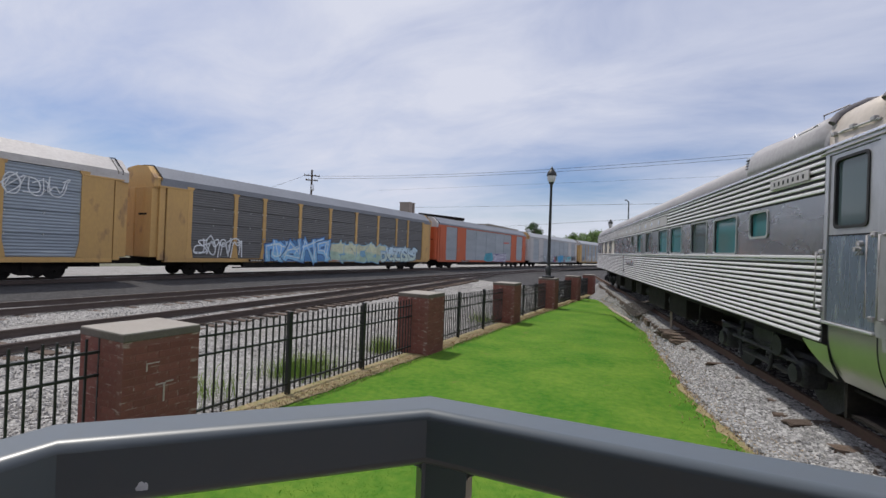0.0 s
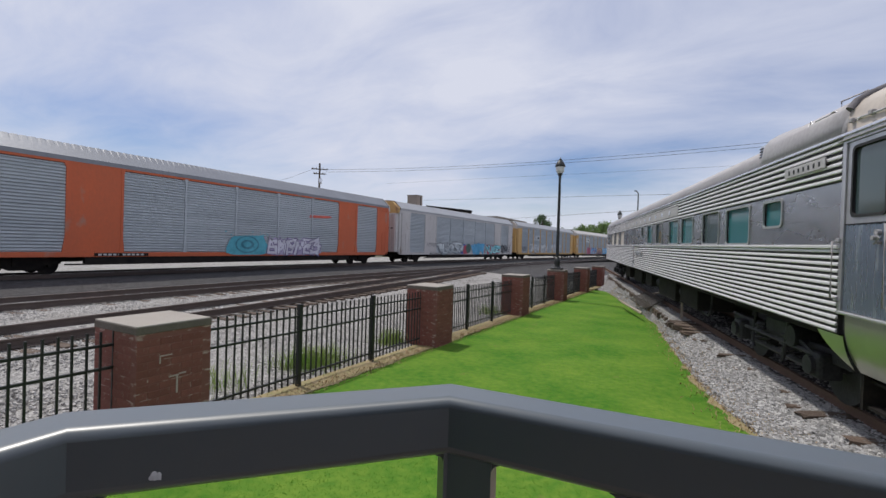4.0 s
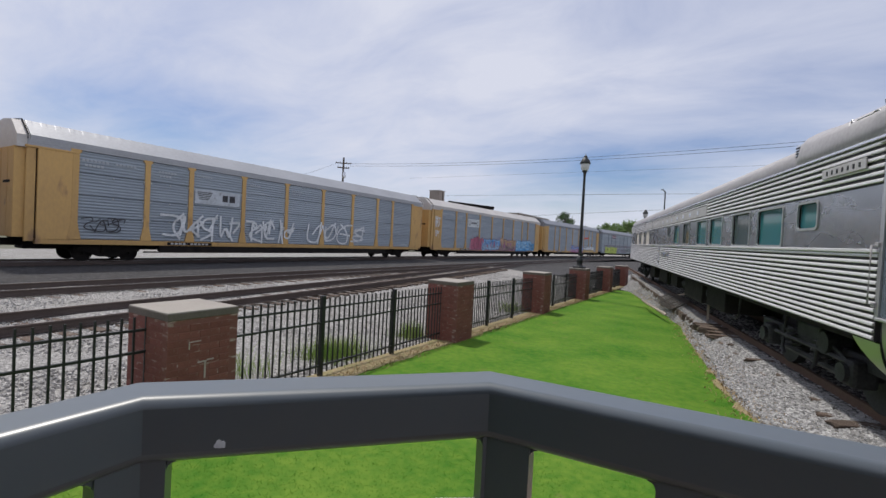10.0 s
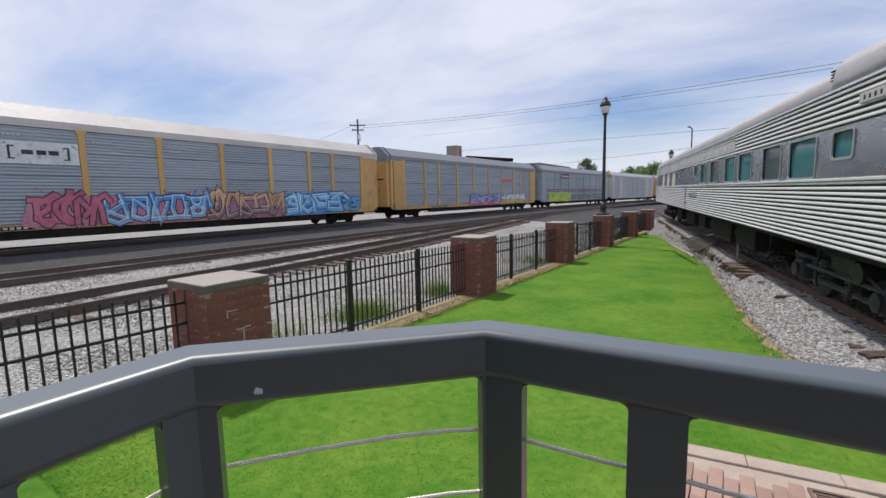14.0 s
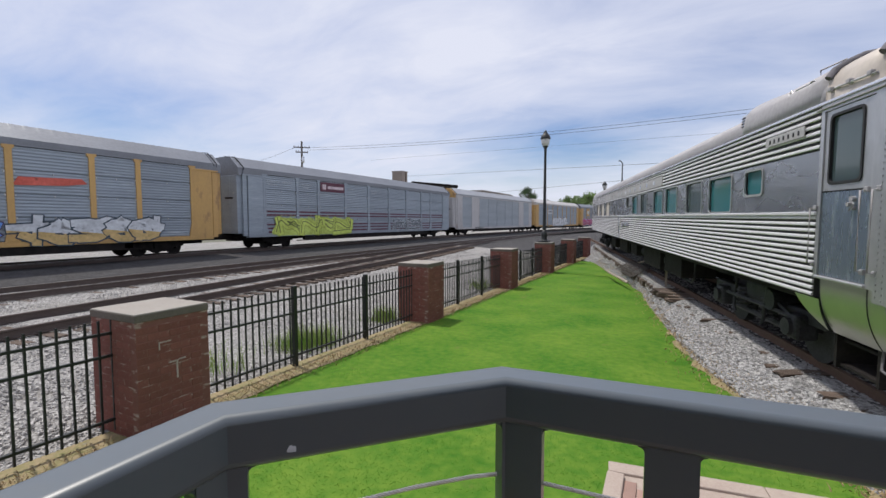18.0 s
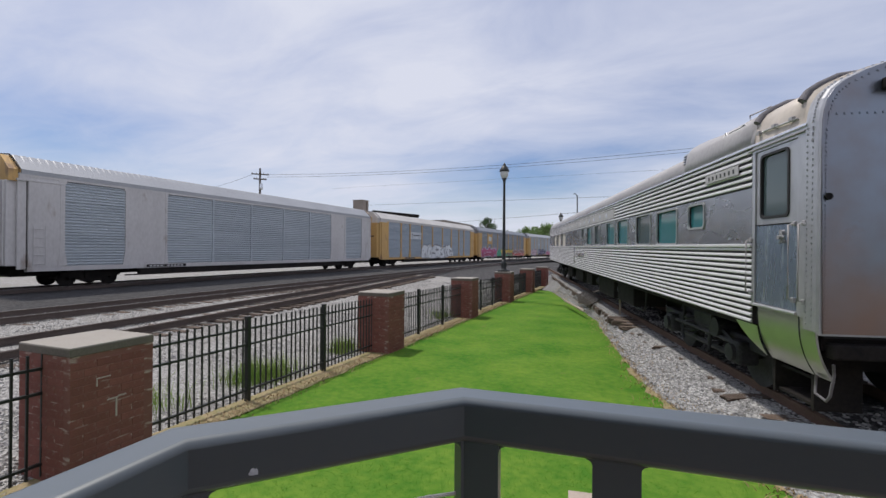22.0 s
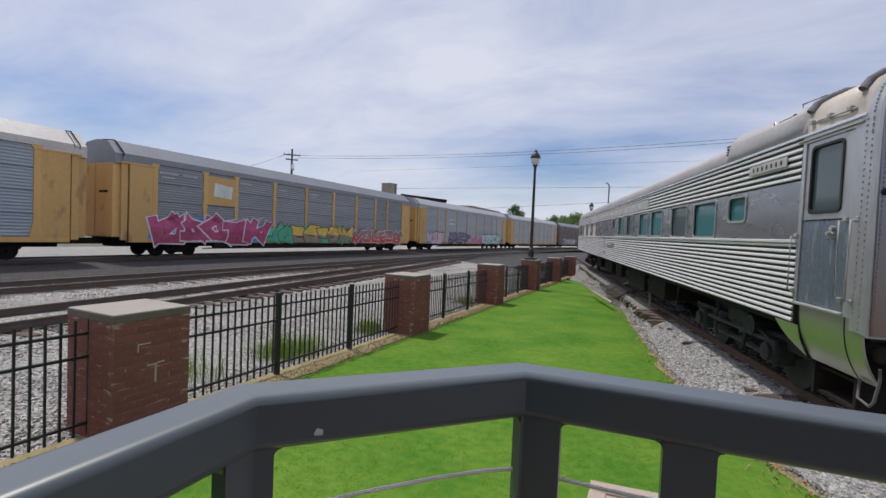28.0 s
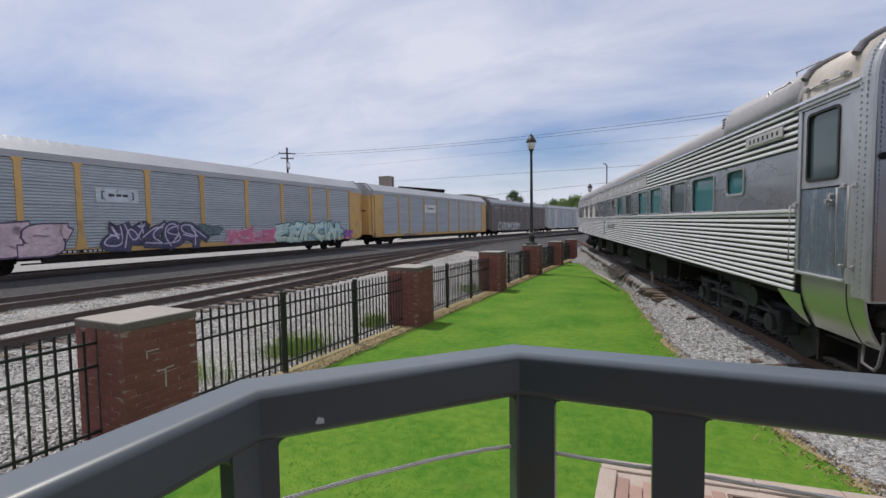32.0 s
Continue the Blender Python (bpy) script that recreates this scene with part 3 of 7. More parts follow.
def railway(name, centre, z, y0, y1, label, tie_gap=0.52, tie_range=(0, 0), head=M_RAILTOP, body=M_RAIL):
    """Two rails with bright heads and wooden ties along a centre line x = centre(y)."""
    t = thing(name, Matrix(), label, "railway track", kind="structure")
    steps = sorted({y0, y1, *[y for y in range(-340, 480, 40)], *[y for y in range(0, 160, 4)]})
    steps = [y for y in steps if y0 <= y <= y1]

    def stations(off, lift, wide):
        out = []
        for y in steps:
            dx = (centre(y + 0.1) - centre(y - 0.1)) / 0.2
            n = math.hypot(1, dx)
            out.append(lambda a, b, y=y, n=n, dx=dx: (centre(y) + (off + a * wide) / n, y - (off + a * wide) * dx / n, z(y) + b + lift))
        return out
    for off in (-0.755, 0.755):
        part("rail", sweep(bmesh.new(), HEAD, stations(off, 0, 1)), body, t, "rusty brown steel rail")
        part("rail_head", sweep(bmesh.new(), [(-0.03, 0.0), (0.03, 0.0), (0.03, 0.004), (-0.03, 0.004)], stations(off, 0, 1)), head, t, "worn bright rail head")
    bm = box(bmesh.new(), -1.3, 1.3, -0.115, 0.115, -0.34, -0.165, 0.012)
    me = bpy.data.meshes.new("tie")
    bm.to_mesh(me)
    bm.free()
    me.materials.append(M_TIE)
    y = tie_range[0]
    while y < tie_range[1]:
        dx = (centre(y + 0.1) - centre(y - 0.1)) / 0.2
        shared("tie", me, t, pose(centre(y) + random.uniform(-0.05, 0.05), y, z(y) + random.uniform(-0.045, -0.02), 0, 0, -math.degrees(math.atan(dx)) + random.uniform(-2, 2)))
        y += tie_gap
    return t


def middle_line(y):
    return -14.75 - 0.012 * (y - 10) + (0.0004 * (y - 10) ** 2 if y > 10 else 0)


def near_line(y):
    return -10.15 - 0.105 * (y - 5) - 0.0006 * (y - 5) ** 2 if y < 40 else near_line(39.999) - 0.12 * (y - 40)


CAR_AT = pose(4.351, 5.912, 0.33, 0, -0.52, 102.6)
railway("main_track", lambda y: line_x(y) - 1.55, lambda y: 0.5, -330, 470, "main line track on a dark ballast bed", tie_range=(6, 40))
railway("middle_track", middle_line, lambda y: 0.36, -30, 110, "middle yard track with rusty rails", tie_range=(4, 34))
railway("near_track", near_line, lambda y: 0.30, -30, 42, "near yard track curving toward the middle track", tie_range=(2, 34), head=M_RAIL)
railway("display_track", display_line, lambda y: 0.33 + 0.0089 * (y - 5.912), -8, 44, "rusty track under the parked passenger car", tie_range=(3, 34), head=M_RUST, body=M_RUST)
bed = []
for y in [-330, -250, -180, -120, -80] + [-60 + 4 * i for i in range(54)] + [200, 260, 340, 470]:
    c = line_x(y) - 1.55
    bed.append((y, c))
for name, a, b, za, zb in (("ballast_bed", -2.1, 2.1, 0.32, 0.32), ("ballast_shoulder", 2.1, 6.4, 0.32, 0.20)):
    sheet(name, M_DARKGRAVEL, [(y, c + a, c + b, za, zb) for y, c in bed], "dark grey crushed stone ballast of the main line", "ballast", 0.0, 0.02, 10)
sheet("service_road", M_GRAVEL, [(y, c - 14, c - 2.1, 0.25, 0.29) for y, c in bed], "pale gravel strip beyond the main line", "gravel", 0.0, 0.02, 8)


# ---- brick pillars and iron fence ----
BAY = 6.09
FIRST = 3.47
FENCE_X = -3.9


def pillar(k, height):
    """A square brick pillar of single bricks with a stone cap; the fence meets it in the middle."""
    y = FIRST + BAY * k
    p = thing("brick_pillar", pose(FENCE_X + 0.03, y, fall(y) - 0.05), "dark red brick fence pillar with a flat concrete cap", "pillar", "pillars of the fence")
    h = height - 0.085
    part("core", box(bmesh.new(), -0.3875, 0.3875, -0.3875, 0.3875, 0, h), M_MORTAR, p, "recessed mortar joints")
    course, row = 0.075, 0
    z = 0.0
    while z + 0.066 <= h + 0.003:
        for side in range(4):
            turn = pose(0, 0, 0, 0, 0, 90 * side)
            cuts = (-0.390, -0.166, 0.058, 0.300) if row % 2 else (-0.390, -0.278, -0.054, 0.170, 0.300)
            for a, b in zip(cuts, cuts[1:]):
                shift = random.uniform(-0.002, 0.002)
                shared("brick", brick_mesh(round(b - a - 0.011, 3)), p, turn @ pose((a + b) / 2, -0.345 - shift, z + 0.033))
        z += course
        row += 1
    cap = part("cap", box(bmesh.new(), -0.394, 0.394, -0.394, 0.394, h, h + 0.072, 0.006), M_CAPSIDE, p, "concrete cap with sides dark from stain and painted shade")
    part("cap_top", box(bmesh.new(), -0.391, 0.391, -0.391, 0.391, h + 0.066, h + 0.085, 0.008), M_CAP, cap, "pale top of the cap")
    if k == 0:
        part("mortar_patch", box(box(box(bmesh.new(), 0.388, 0.3945, -0.07, 0.03, 0.768, 0.783), 0.388, 0.3945, 0.032, 0.11, 0.778, 0.793), 0.388, 0.3945, 0.006, 0.024, 0.59, 0.768), M_EFFLO, p, "pale mortar repair")
        part("mortar_patch", box(box(bmesh.new(), 0.388, 0.3945, -0.17, -0.04, 1.000, 1.012), 0.388, 0.3945, -0.17, -0.158, 0.93, 1.000), M_EFFLO, p, "pale mortar repair")
    return p


BRICKS = {}


def brick_mesh(length):
    if length not in BRICKS:
        bm = box(bmesh.new(), -length / 2, length / 2, -0.045, 0.045, -0.0325, 0.0325)
        bmesh.ops.bevel(bm, geom=[e for e in bm.edges], offset=0.0025, segments=1, affect="EDGES")
        me = bpy.data.meshes.new("brick")
        bm.to_mesh(me)
        bm.free()
        me.materials.append(M_BRICK)
        BRICKS[length] = me
    return BRICKS[length]


def iron_mesh(name, bm):
    me = bpy.data.meshes.new(name)
    bm.to_mesh(me)
    bm.free()
    me.materials.append(M_IRON)
    return me


PICKET = iron_mesh("picket", box(bmesh.new(), -0.0095, 0.0095, -0.0095, 0.0095, 0.05, 1.20))
POST = iron_mesh("post", box(box(bmesh.new(), -0.032, 0.032, -0.032, 0.032, -0.1, 1.225), -0.037, 0.037, -0.037, 0.037, 1.225, 1.243, 0.004))


def fence(y0, y1, inner):
    """One bay of fence between two pillars: two posts, three rails, single pickets."""
    f = thing("iron_fence", pose(FENCE_X, y0, fall(y0)), "black wrought iron picket fence bay between brick pillars", "fence", "bays of the fence")
    slope = (fall(y1) - fall(y0)) / (y1 - y0)
    for z, r in ((1.06, 0.017), (0.83, 0.017), (0.165, 0.017)):
        bm = bmesh.new()
        v = []
        for y in (0.0, y1 - y0):
            for dx, dz in ((-r, -r * 0.8), (r, -r * 0.8), (r, r * 0.8), (-r, r * 0.8)):
                v.append(bm.verts.new((dx, y, z + dz + slope * y)))
        for q in ((0, 1, 5, 4), (1, 2, 6, 5), (2, 3, 7, 6), (3, 0, 4, 7), (0, 3, 2, 1), (4, 5, 6, 7)):
            bm.faces.new([v[i] for i in q])
        part("fence_rail", bm, M_IRON, f)
    for y in inner:
        shared("post", POST, f, pose(0, y, slope * y))
    y = 0.09
    while y < y1 - y0 - 0.03:
        if all(abs(y - p) > 0.06 for p in inner):
            shared("picket", PICKET, f, pose(0, y, slope * y, random.uniform(-0.3, 0.3), random.uniform(-0.3, 0.3), 0))
        y += 0.1144
    return f


for k in range(6):
    pillar(k, (1.336, 1.388, 1.44, 1.48, 1.48, 1.48)[k])
for k in range(-1, 5):
    a = FIRST + BAY * k + 0.35
    fence(a, a + BAY - 0.70, (1.78, 3.61))


# ---- street lamps ----
def street_lamp(k, base_z, tall):
    y = FIRST + BAY * k
    p = thing("street_lamp", pose(FENCE_X, y, base_z), "black cast street lamp with a clear acorn lantern", "street lamp", "lamps along the fence")
    part("plinth", box(bmesh.new(), -0.25, 0.25, -0.25, 0.25, 0.0, 0.12, 0.02), M_IRON, p)
    part("base", lathe(bmesh.new(), [(0.21, 0.0), (0.21, 0.09), (0.16, 0.13), (0.125, 0.2), (0.14, 0.36), (0.15, 0.42), (0.11, 0.5), (0.085, 0.62)]), M_IRON, p, smooth=True)
    part("shaft", lathe(bmesh.new(), [(0.085, 0.62), (0.09, 0.7), (0.078, 0.75), (0.055, tall - 1.0), (0.075, tall - 0.97), (0.055, tall - 0.93), (0.085, tall - 0.84), (0.12, tall - 0.80), (0.12, tall - 0.77)]), M_IRON, p, smooth=True)
    part("globe", lathe(bmesh.new(), [(0.11, tall - 0.77), (0.165, tall - 0.70), (0.195, tall - 0.58), (0.20, tall - 0.48), (0.195, tall - 0.45)]), M_LAMPGLASS, p, "clear ribbed glass globe", True)
    part("lantern_roof", lathe(bmesh.new(), [(0.225, tall - 0.45), (0.24, tall - 0.43), (0.225, tall - 0.36), (0.17, tall - 0.25), (0.11, tall - 0.18), (0.07, tall - 0.12), (0.08, tall - 0.10), (0.03, tall - 0.06), (0.012, tall)]), M_IRON, p, smooth=True)


street_lamp(3, fall(FIRST + 3 * BAY) + 1.40, 5.32)
street_lamp(7, fall(FIRST + 7 * BAY), 6.6)


# ---- observation railing round the camera ----
def railing():
    """Square steel tube rail with mitred bends on square posts, strung with twisted cables."""
    r = thing("steel_railing", Matrix(), "dark slate painted square steel railing strung with cables", "railing")
    near = [(0.822, -0.31), (0.818, 0.39), (0.812, 0.776), (0.975, 0.946), (1.656, 0.985), (3.256, 1.05)]
    pts = [Vector((x, y, 0)) for x, y in near]
    w, zb, zt, c = 0.040, 2.0375, 2.0815, 0.007
    prof = []
    e = 0.008
    for cy, cz, a0, c in ((w - e, zb + e, 270, e), (w - c, zt - c, 0, c), (c, zt - c, 90, c), (e, zb + e, 180, e)):
        prof += [(cy + c * math.cos(radians(a0 + 18 * k)), cz + c * math.sin(radians(a0 + 18 * k))) for k in range(6)]
    prof = prof[::-1]
    offs = []
    for i, p in enumerate(pts):
        a = (p - pts[i - 1]).normalized() if i else (pts[1] - p).normalized()
        b = (pts[i + 1] - p).normalized() if i < len(pts) - 1 else a
        na, nb = Vector((-a.y, a.x, 0)), Vector((-b.y, b.x, 0))
        m = (na + nb).normalized()
        offs.append(m / m.dot(na))
    bm = bmesh.new()
    sweep(bm, prof, [lambda y, z, p=p, o=o: p + o * y + Vector((0, 0, z)) for p, o in zip(pts, offs)])
    top = part("top_rail", bm, M_RAILPAINT, r, "square top rail, slate grey paint catching the sky")
    top.data.polygons.foreach_set("use_smooth", [len(p.vertices) == 4 and i % 24 not in (5, 11, 17, 23) for i, p in enumerate(top.data.polygons)])
    along = [(b - a).normalized() for a, b in zip(pts, pts[1:])]
    side = [Vector((-d.y, d.x, 0)) for d in along]

    def post(spots, outs, before, after):
        """A square tube post under the rail, flush with it, with small weld fillets in the upper corners."""
        bm = bmesh.new()
        ring = [p + o * 0.003 for p, o in zip(spots, outs)] + [p + o * 0.017 for p, o in zip(reversed(spots), reversed(outs))]
        lo, hi = ([bm.verts.new((p.x, p.y, z)) for p in ring] for z in (0.99, zb + 0.008))
        bm.faces.new(lo[::-1])
        bm.faces.new(hi)
        for i in range(len(ring)):
            j = (i + 1) % len(ring)
            bm.faces.new((lo[i], lo[j], hi[j], hi[i]))
        bmesh.ops.bevel(bm, geom=[e for e in bm.edges if abs(e.verts[0].co.z - e.verts[1].co.z) > 0.5 and e.calc_face_angle() > 1.0], offset=0.005, segments=3, affect="EDGES")
        p = part("rail_post", bm, M_RAILPAINT, r)
        for end, o, d in ((spots[0], outs[0], -before), (spots[-1], outs[-1], after)):
            weld = bmesh.new()
            edge = [(-0.006, zb + 0.0015), (0.0055, zb + 0.0015), (0.0055, zb - 0.0001), (0.0028, zb - 0.0008), (0.0009, zb - 0.0027), (0.0, zb - 0.0055), (-0.006, zb - 0.0055)]
            near_v, far_v = ([weld.verts.new(end + d * a + o * w + Vector((0, 0, b))) for a, b in edge] for w in (0.0050, 0.0150))
            weld.faces.new(near_v)
            weld.faces.new(far_v[::-1])
            for k in range(len(edge)):
                weld.faces.new((near_v[k], far_v[k], far_v[(k + 1) % len(edge)], near_v[(k + 1) % len(edge)]))
            bmesh.ops.recalc_face_normals(weld, faces=weld.faces[:])
            part("weld_fillet", weld, M_RAILPAINT, p)
    post([pts[2] - along[1] * 0.024, pts[2], pts[2] + along[2] * 0.013], [side[1], offs[2], side[2]], along[1], along[2])
    post([pts[3] - along[2] * 0.002, pts[3], pts[3] + along[3] * 0.033], [side[2], offs[3], side[3]], along[2], along[3])
    for seg, start, end in ((3, 0.119, 0.160), (3, 0.62, 0.66), (4, 0.8, 0.84), (1, 0.241, 0.2815), (0, 0.4, 0.44)):
        post([pts[seg] + along[seg] * start, pts[seg] + along[seg] * end], [side[seg], side[seg]], along[seg], along[seg])
    runs = [((0.811, 0.797), (0.858, 0.846), (0.905, 0.895), (0.942, 0.934), (0.978, 0.969)), ((1.004, 0.962), (1.041, 0.965), (1.076, 0.967), (1.106, 0.969)),
            ((1.116, 0.970), (1.356, 0.984), (1.656, 1.000), (1.936, 1.020)), ((0.797, 0.780), (0.798, 0.730), (0.799, 0.660)), ((0.800, 0.640), (0.802, 0.340), (0.804, 0.110))]
    for n, z in enumerate((1.981, 1.918, 1.855, 1.792, 1.729, 1.666)):
        for j, run in enumerate(runs):
            last = len(run) - 1
            bow = 0.0055 if j == 0 else -0.001
            path = [(x, y, z + bow * math.sin(math.pi * i / last)) for i, (x, y) in enumerate(run)]
            fine = []
            for a, b in zip(path, path[1:]):
                n_steps = int((Vector(b) - Vector(a)).length / 0.0022) if j < 2 else 9
                for k in range(n_steps):
                    fine.append(Vector(a).lerp(Vector(b), k / n_steps))
            fine.append(Vector(path[-1]))
            bm = bmesh.new()
            for strand in range(3):
                twist = [p + 0.0010 * Vector((0, math.cos(i * 1.25 + strand * 2.09), math.sin(i * 1.25 + strand * 2.09))) for i, p in enumerate(fine)]
                tube(bm, twist, 0.00115, 6)
            part("cable", bm, M_CABLE, r, "twisted grey wire cable", True)
    chip = bmesh.new()
    for dx, dz, sx, sz in ((0, 0, 0.0022, 0.004), (0.0025, -0.001, 0.0018, 0.003), (-0.002, -0.0015, 0.0012, 0.002)):
        ring = [chip.verts.new((dx + sx * math.cos(a) * random.uniform(0.7, 1.1), 0, dz + sz * math.sin(a) * random.uniform(0.7, 1.1))) for a in [k * 0.7854 for k in range(8)]]
        chip.faces.new(ring)
    c = part("paint_chip", chip, M_CHIP, r, "small pale chip in the paint")
    d = (pts[3] - pts[2]).normalized()
    at = pts[2] + d * 0.045
    c.matrix_basis = pose(at.x + d.y * 0.0008, at.y - d.x * 0.0008, 2.050, 0, 0, math.degrees(math.atan2(d.y, d.x)))


railing()
deck = bmesh.new()
ring = [(0.745, -2.2), (0.755, 0.4), (0.775, 0.80), (0.955, 1.00), (1.65, 1.03), (3.25, 1.09), (3.25, -2.2)]
lo, hi = ([deck.verts.new((x, y, z)) for x, y in ring] for z in (0.83, 0.99))
deck.faces.new(lo[::-1])
deck.faces.new(hi)
for i in range(len(ring)):
    j = (i + 1) % len(ring)
    deck.faces.new((lo[i], lo[j], hi[j], hi[i]))
for x in (0.95, 2.9):
    for y in (-1.9, 0.6):
        box(deck, x - 0.1, x + 0.1, y - 0.1, y + 0.1, -0.2, 0.83)
# Two unseen walls, added so the railing's near faces reflect something dim.
back = thing("reflected_wall_south", Matrix(), "unseen plain grey wall added behind the deck for the railing to reflect", "wall", kind="structure")
part("wall_face", box(bmesh.new(), -1.35, 8.0, -2.75, -2.5, -0.4, 5.2), M_DIMWALL, back)
side_wall = thing("reflected_wall_west", Matrix(), "unseen plain side wall added to darken the railing's reflections", "wall", kind="structure")
part("wall_face", box(bmesh.new(), -1.60, -1.353, -2.75, -0.75, -0.4, 3.2), M_DIMWALL, side_wall)
tagged(part("viewing_deck", deck, M_DECK), "plain raised dark viewing deck under the railing", "deck", kind="structure")


# ---- parked passenger car ----
def rounded(cx, cz, w, h, r, n=4):
    out = []
    for sx, sz, a0 in ((1, 1, 0), (-1, 1, 90), (-1, -1, 180), (1, -1, 270)):
        for k in range(n + 1):
            a = radians(a0 + 90 * k / n)
            out.append((cx + sx * (w / 2 - r) + r * math.cos(a), cz + sz * (h / 2 - r) + r * math.sin(a)))
    return out


def plate(outline, y0, y1):
    """A flat plate in the xz plane between two depths."""
    bm = bmesh.new()
    a = [bm.verts.new((x, y0, z)) for x, z in outline]
    b = [bm.verts.new((x, y1, z)) for x, z in outline]
    bm.faces.new(a)
    bm.faces.new(b[::-1])
    n = len(outline)
    for k in range(n):
        bm.faces.new((a[k], b[k], b[(k + 1) % n], a[(k + 1) % n]))
    return bm


def frame_ring(outer, inner, y0, y1):
    bm = bmesh.new()
    n = len(outer)
    rings = [[bm.verts.new((x, y, z)) for x, z in o] for o, y in ((outer, y0), (outer, y1), (inner, y1), (inner, y0))]
    for a, b in zip(rings, rings[1:] + rings[:1]):
        for k in range(n):
            bm.faces.new((a[k], b[k], b[(k + 1) % n], a[(k + 1) % n]))
    return bm


W = 1.525
LONG = 27.6


def roof_profile(lift=0.0):
    half = [(1.535, 3.12), (1.53, 3.22), (1.50, 3.33), (1.44, 3.415), (1.35, 3.475), (1.19, 3.55), (0.98, 3.625), (0.7, 3.70), (0.35, 3.755), (0.0, 3.775)]
    half = [(y, z + lift * min(1.0, (z - 3.12) / 0.2)) for y, z in half]
    return half + [(-y, z) for y, z in half[-2::-1]]


def fluting(x0, x1, z0, z1, count, y, depth=0.022):
    """Rounded horizontal flutes with dark grooves between them."""
    bm = bmesh.new()
    step = (z1 - z0) / count
    prof = []
    for i in range(count):
        for a, out in ((0.32, -0.6), (0.325, 0.80), (0.40, 1.0), (0.56, 1.0), (0.70, 0.88), (0.80, 0.60), (0.87, 0.20), (0.88, -0.6)):
            prof.append((y + 0.004 + depth * out, z0 + step * (i + a)))
    prof = [(y - 0.01, z0)] + prof + [(y - 0.01, z1)]
    return sweep(bm, prof, [lambda b, c, x=x: (x, b, c) for x in (x0, x1)])


def passenger_car():
    car = thing("passenger_car", CAR_AT, "parked stainless steel passenger car with fluted sides", "railcar")
    # body walls with real openings
    windows = [(2.76, 2.41, 0.58, 0.36, M_TEAL), (4.06, 2.30, 1.05, 0.60, M_TEAL), (5.48, 2.31, 1.02, 0.62, M_DIMGLASS), (7.22, 2.32, 1.02, 0.62, M_TEAL), (8.56, 2.32, 1.02, 0.62, M_TEAL),
               (10.42, 2.33, 0.92, 0.62, M_DIMGLASS), (11.94, 2.33, 0.92, 0.62, M_TEAL), (13.40, 2.46, 0.50, 0.36, M_DIMGLASS)] + [(x, 2.30, 1.5, 0.66, M_BLIND) for x in (19.4, 21.6, 23.8)]
    bm = bmesh.new()
    xs = sorted({1.15, LONG - 0.1} | {v for x, z, w, h, m in windows for v in (x - w / 2, x + w / 2)})
    zs = sorted({1.95, 2.64} | {v for x, z, w, h, m in windows for v in (z - h / 2, z + h / 2)})
    grid = {(x, z): bm.verts.new((x, W - 0.004, z)) for x in xs for z in zs}
    for xa, xb in zip(xs, xs[1:]):
        for za, zb in zip(zs, zs[1:]):
            cx, cz = (xa + xb) / 2, (za + zb) / 2
            if not any(abs(cx - x) < w / 2 and abs(cz - z) < h / 2 for x, z, w, h, m in windows):
                bm.faces.new((grid[xa, za], grid[xa, zb], grid[xb, zb], grid[xb, za]))
    bmesh.ops.solidify(bm, geom=bm.faces[:], thickness=0.06)
    part("window_band", bm, M_STEEL, car, "smooth dull steel window band")
    for x, z, w, h, m in windows:
        out, inn = rounded(x, z, w + 0.035, h + 0.035, 0.075), rounded(x, z, w - 0.03, h - 0.03, 0.055)
        win = part("window", frame_ring(out, inn, W - 0.012, W + 0.012), M_FRAME, car, "bright rounded steel window frame")
        part("pane", plate(rounded(x, z, w - 0.02, h - 0.02, 0.06), W - 0.05, W - 0.035), m, win, "pale window blind" if m is M_BLIND else "dusty teal window glass")
    inner = bmesh.new()
    box(inner, 0.08, LONG - 0.12, -W + 0.02, W - 0.08, 1.10, 3.14)
    part("interior_core", inner, M_RUBBER, car, "dark interior behind the glass")
    part("far_side", box(bmesh.new(), 0.05, LONG, -W, -W + 0.06, 1.05, 3.13), M_STEEL, car)
    # fluted lower side in two lengths with a seam
    for a, b in ((1.16, 15.25), (15.6, LONG)):
        part("lower_fluting", fluting(a, b, 1.045, 1.95, 13, W - 0.012), M_FLUTE, car, "bright horizontal steel fluting")
    part("side_backing", box(bmesh.new(), 1.15, LONG, W - 0.06, W - 0.006, 1.05, 1.95), M_GROOVE, car, "dark backing painted as shade in the fluting's grooves")
    part("seam_strip", box(bmesh.new(), 15.25, 15.6, W - 0.03, W + 0.012, 1.05, 1.96), M_STEEL, car)
    part("belt_rail", box(bmesh.new(), 1.14, LONG, W - 0.02, W + 0.032, 1.945, 1.985, 0.008), M_FLUTE, car, "bright belt rail")
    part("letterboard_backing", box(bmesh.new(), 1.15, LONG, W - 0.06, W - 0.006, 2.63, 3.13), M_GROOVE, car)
    part("upper_fluting", fluting(1.16, 8.10, 2.64, 3.10, 6, W - 0.012), M_FLUTE, car, "bright steel letterboard fluting")
    part("letterboard", box(bmesh.new(), 8.10, 20.4, W - 0.01, W + 0.02, 2.73, 2.98), M_SIGN, car, "plain pale letterboard")
    for k in range(12):
        part("letter_bar", box(bmesh.new(), 8.9 + k * 0.95, 9.1 + k * 0.95, W + 0.02, W + 0.028, 2.80, 2.91), M_STEEL, car)
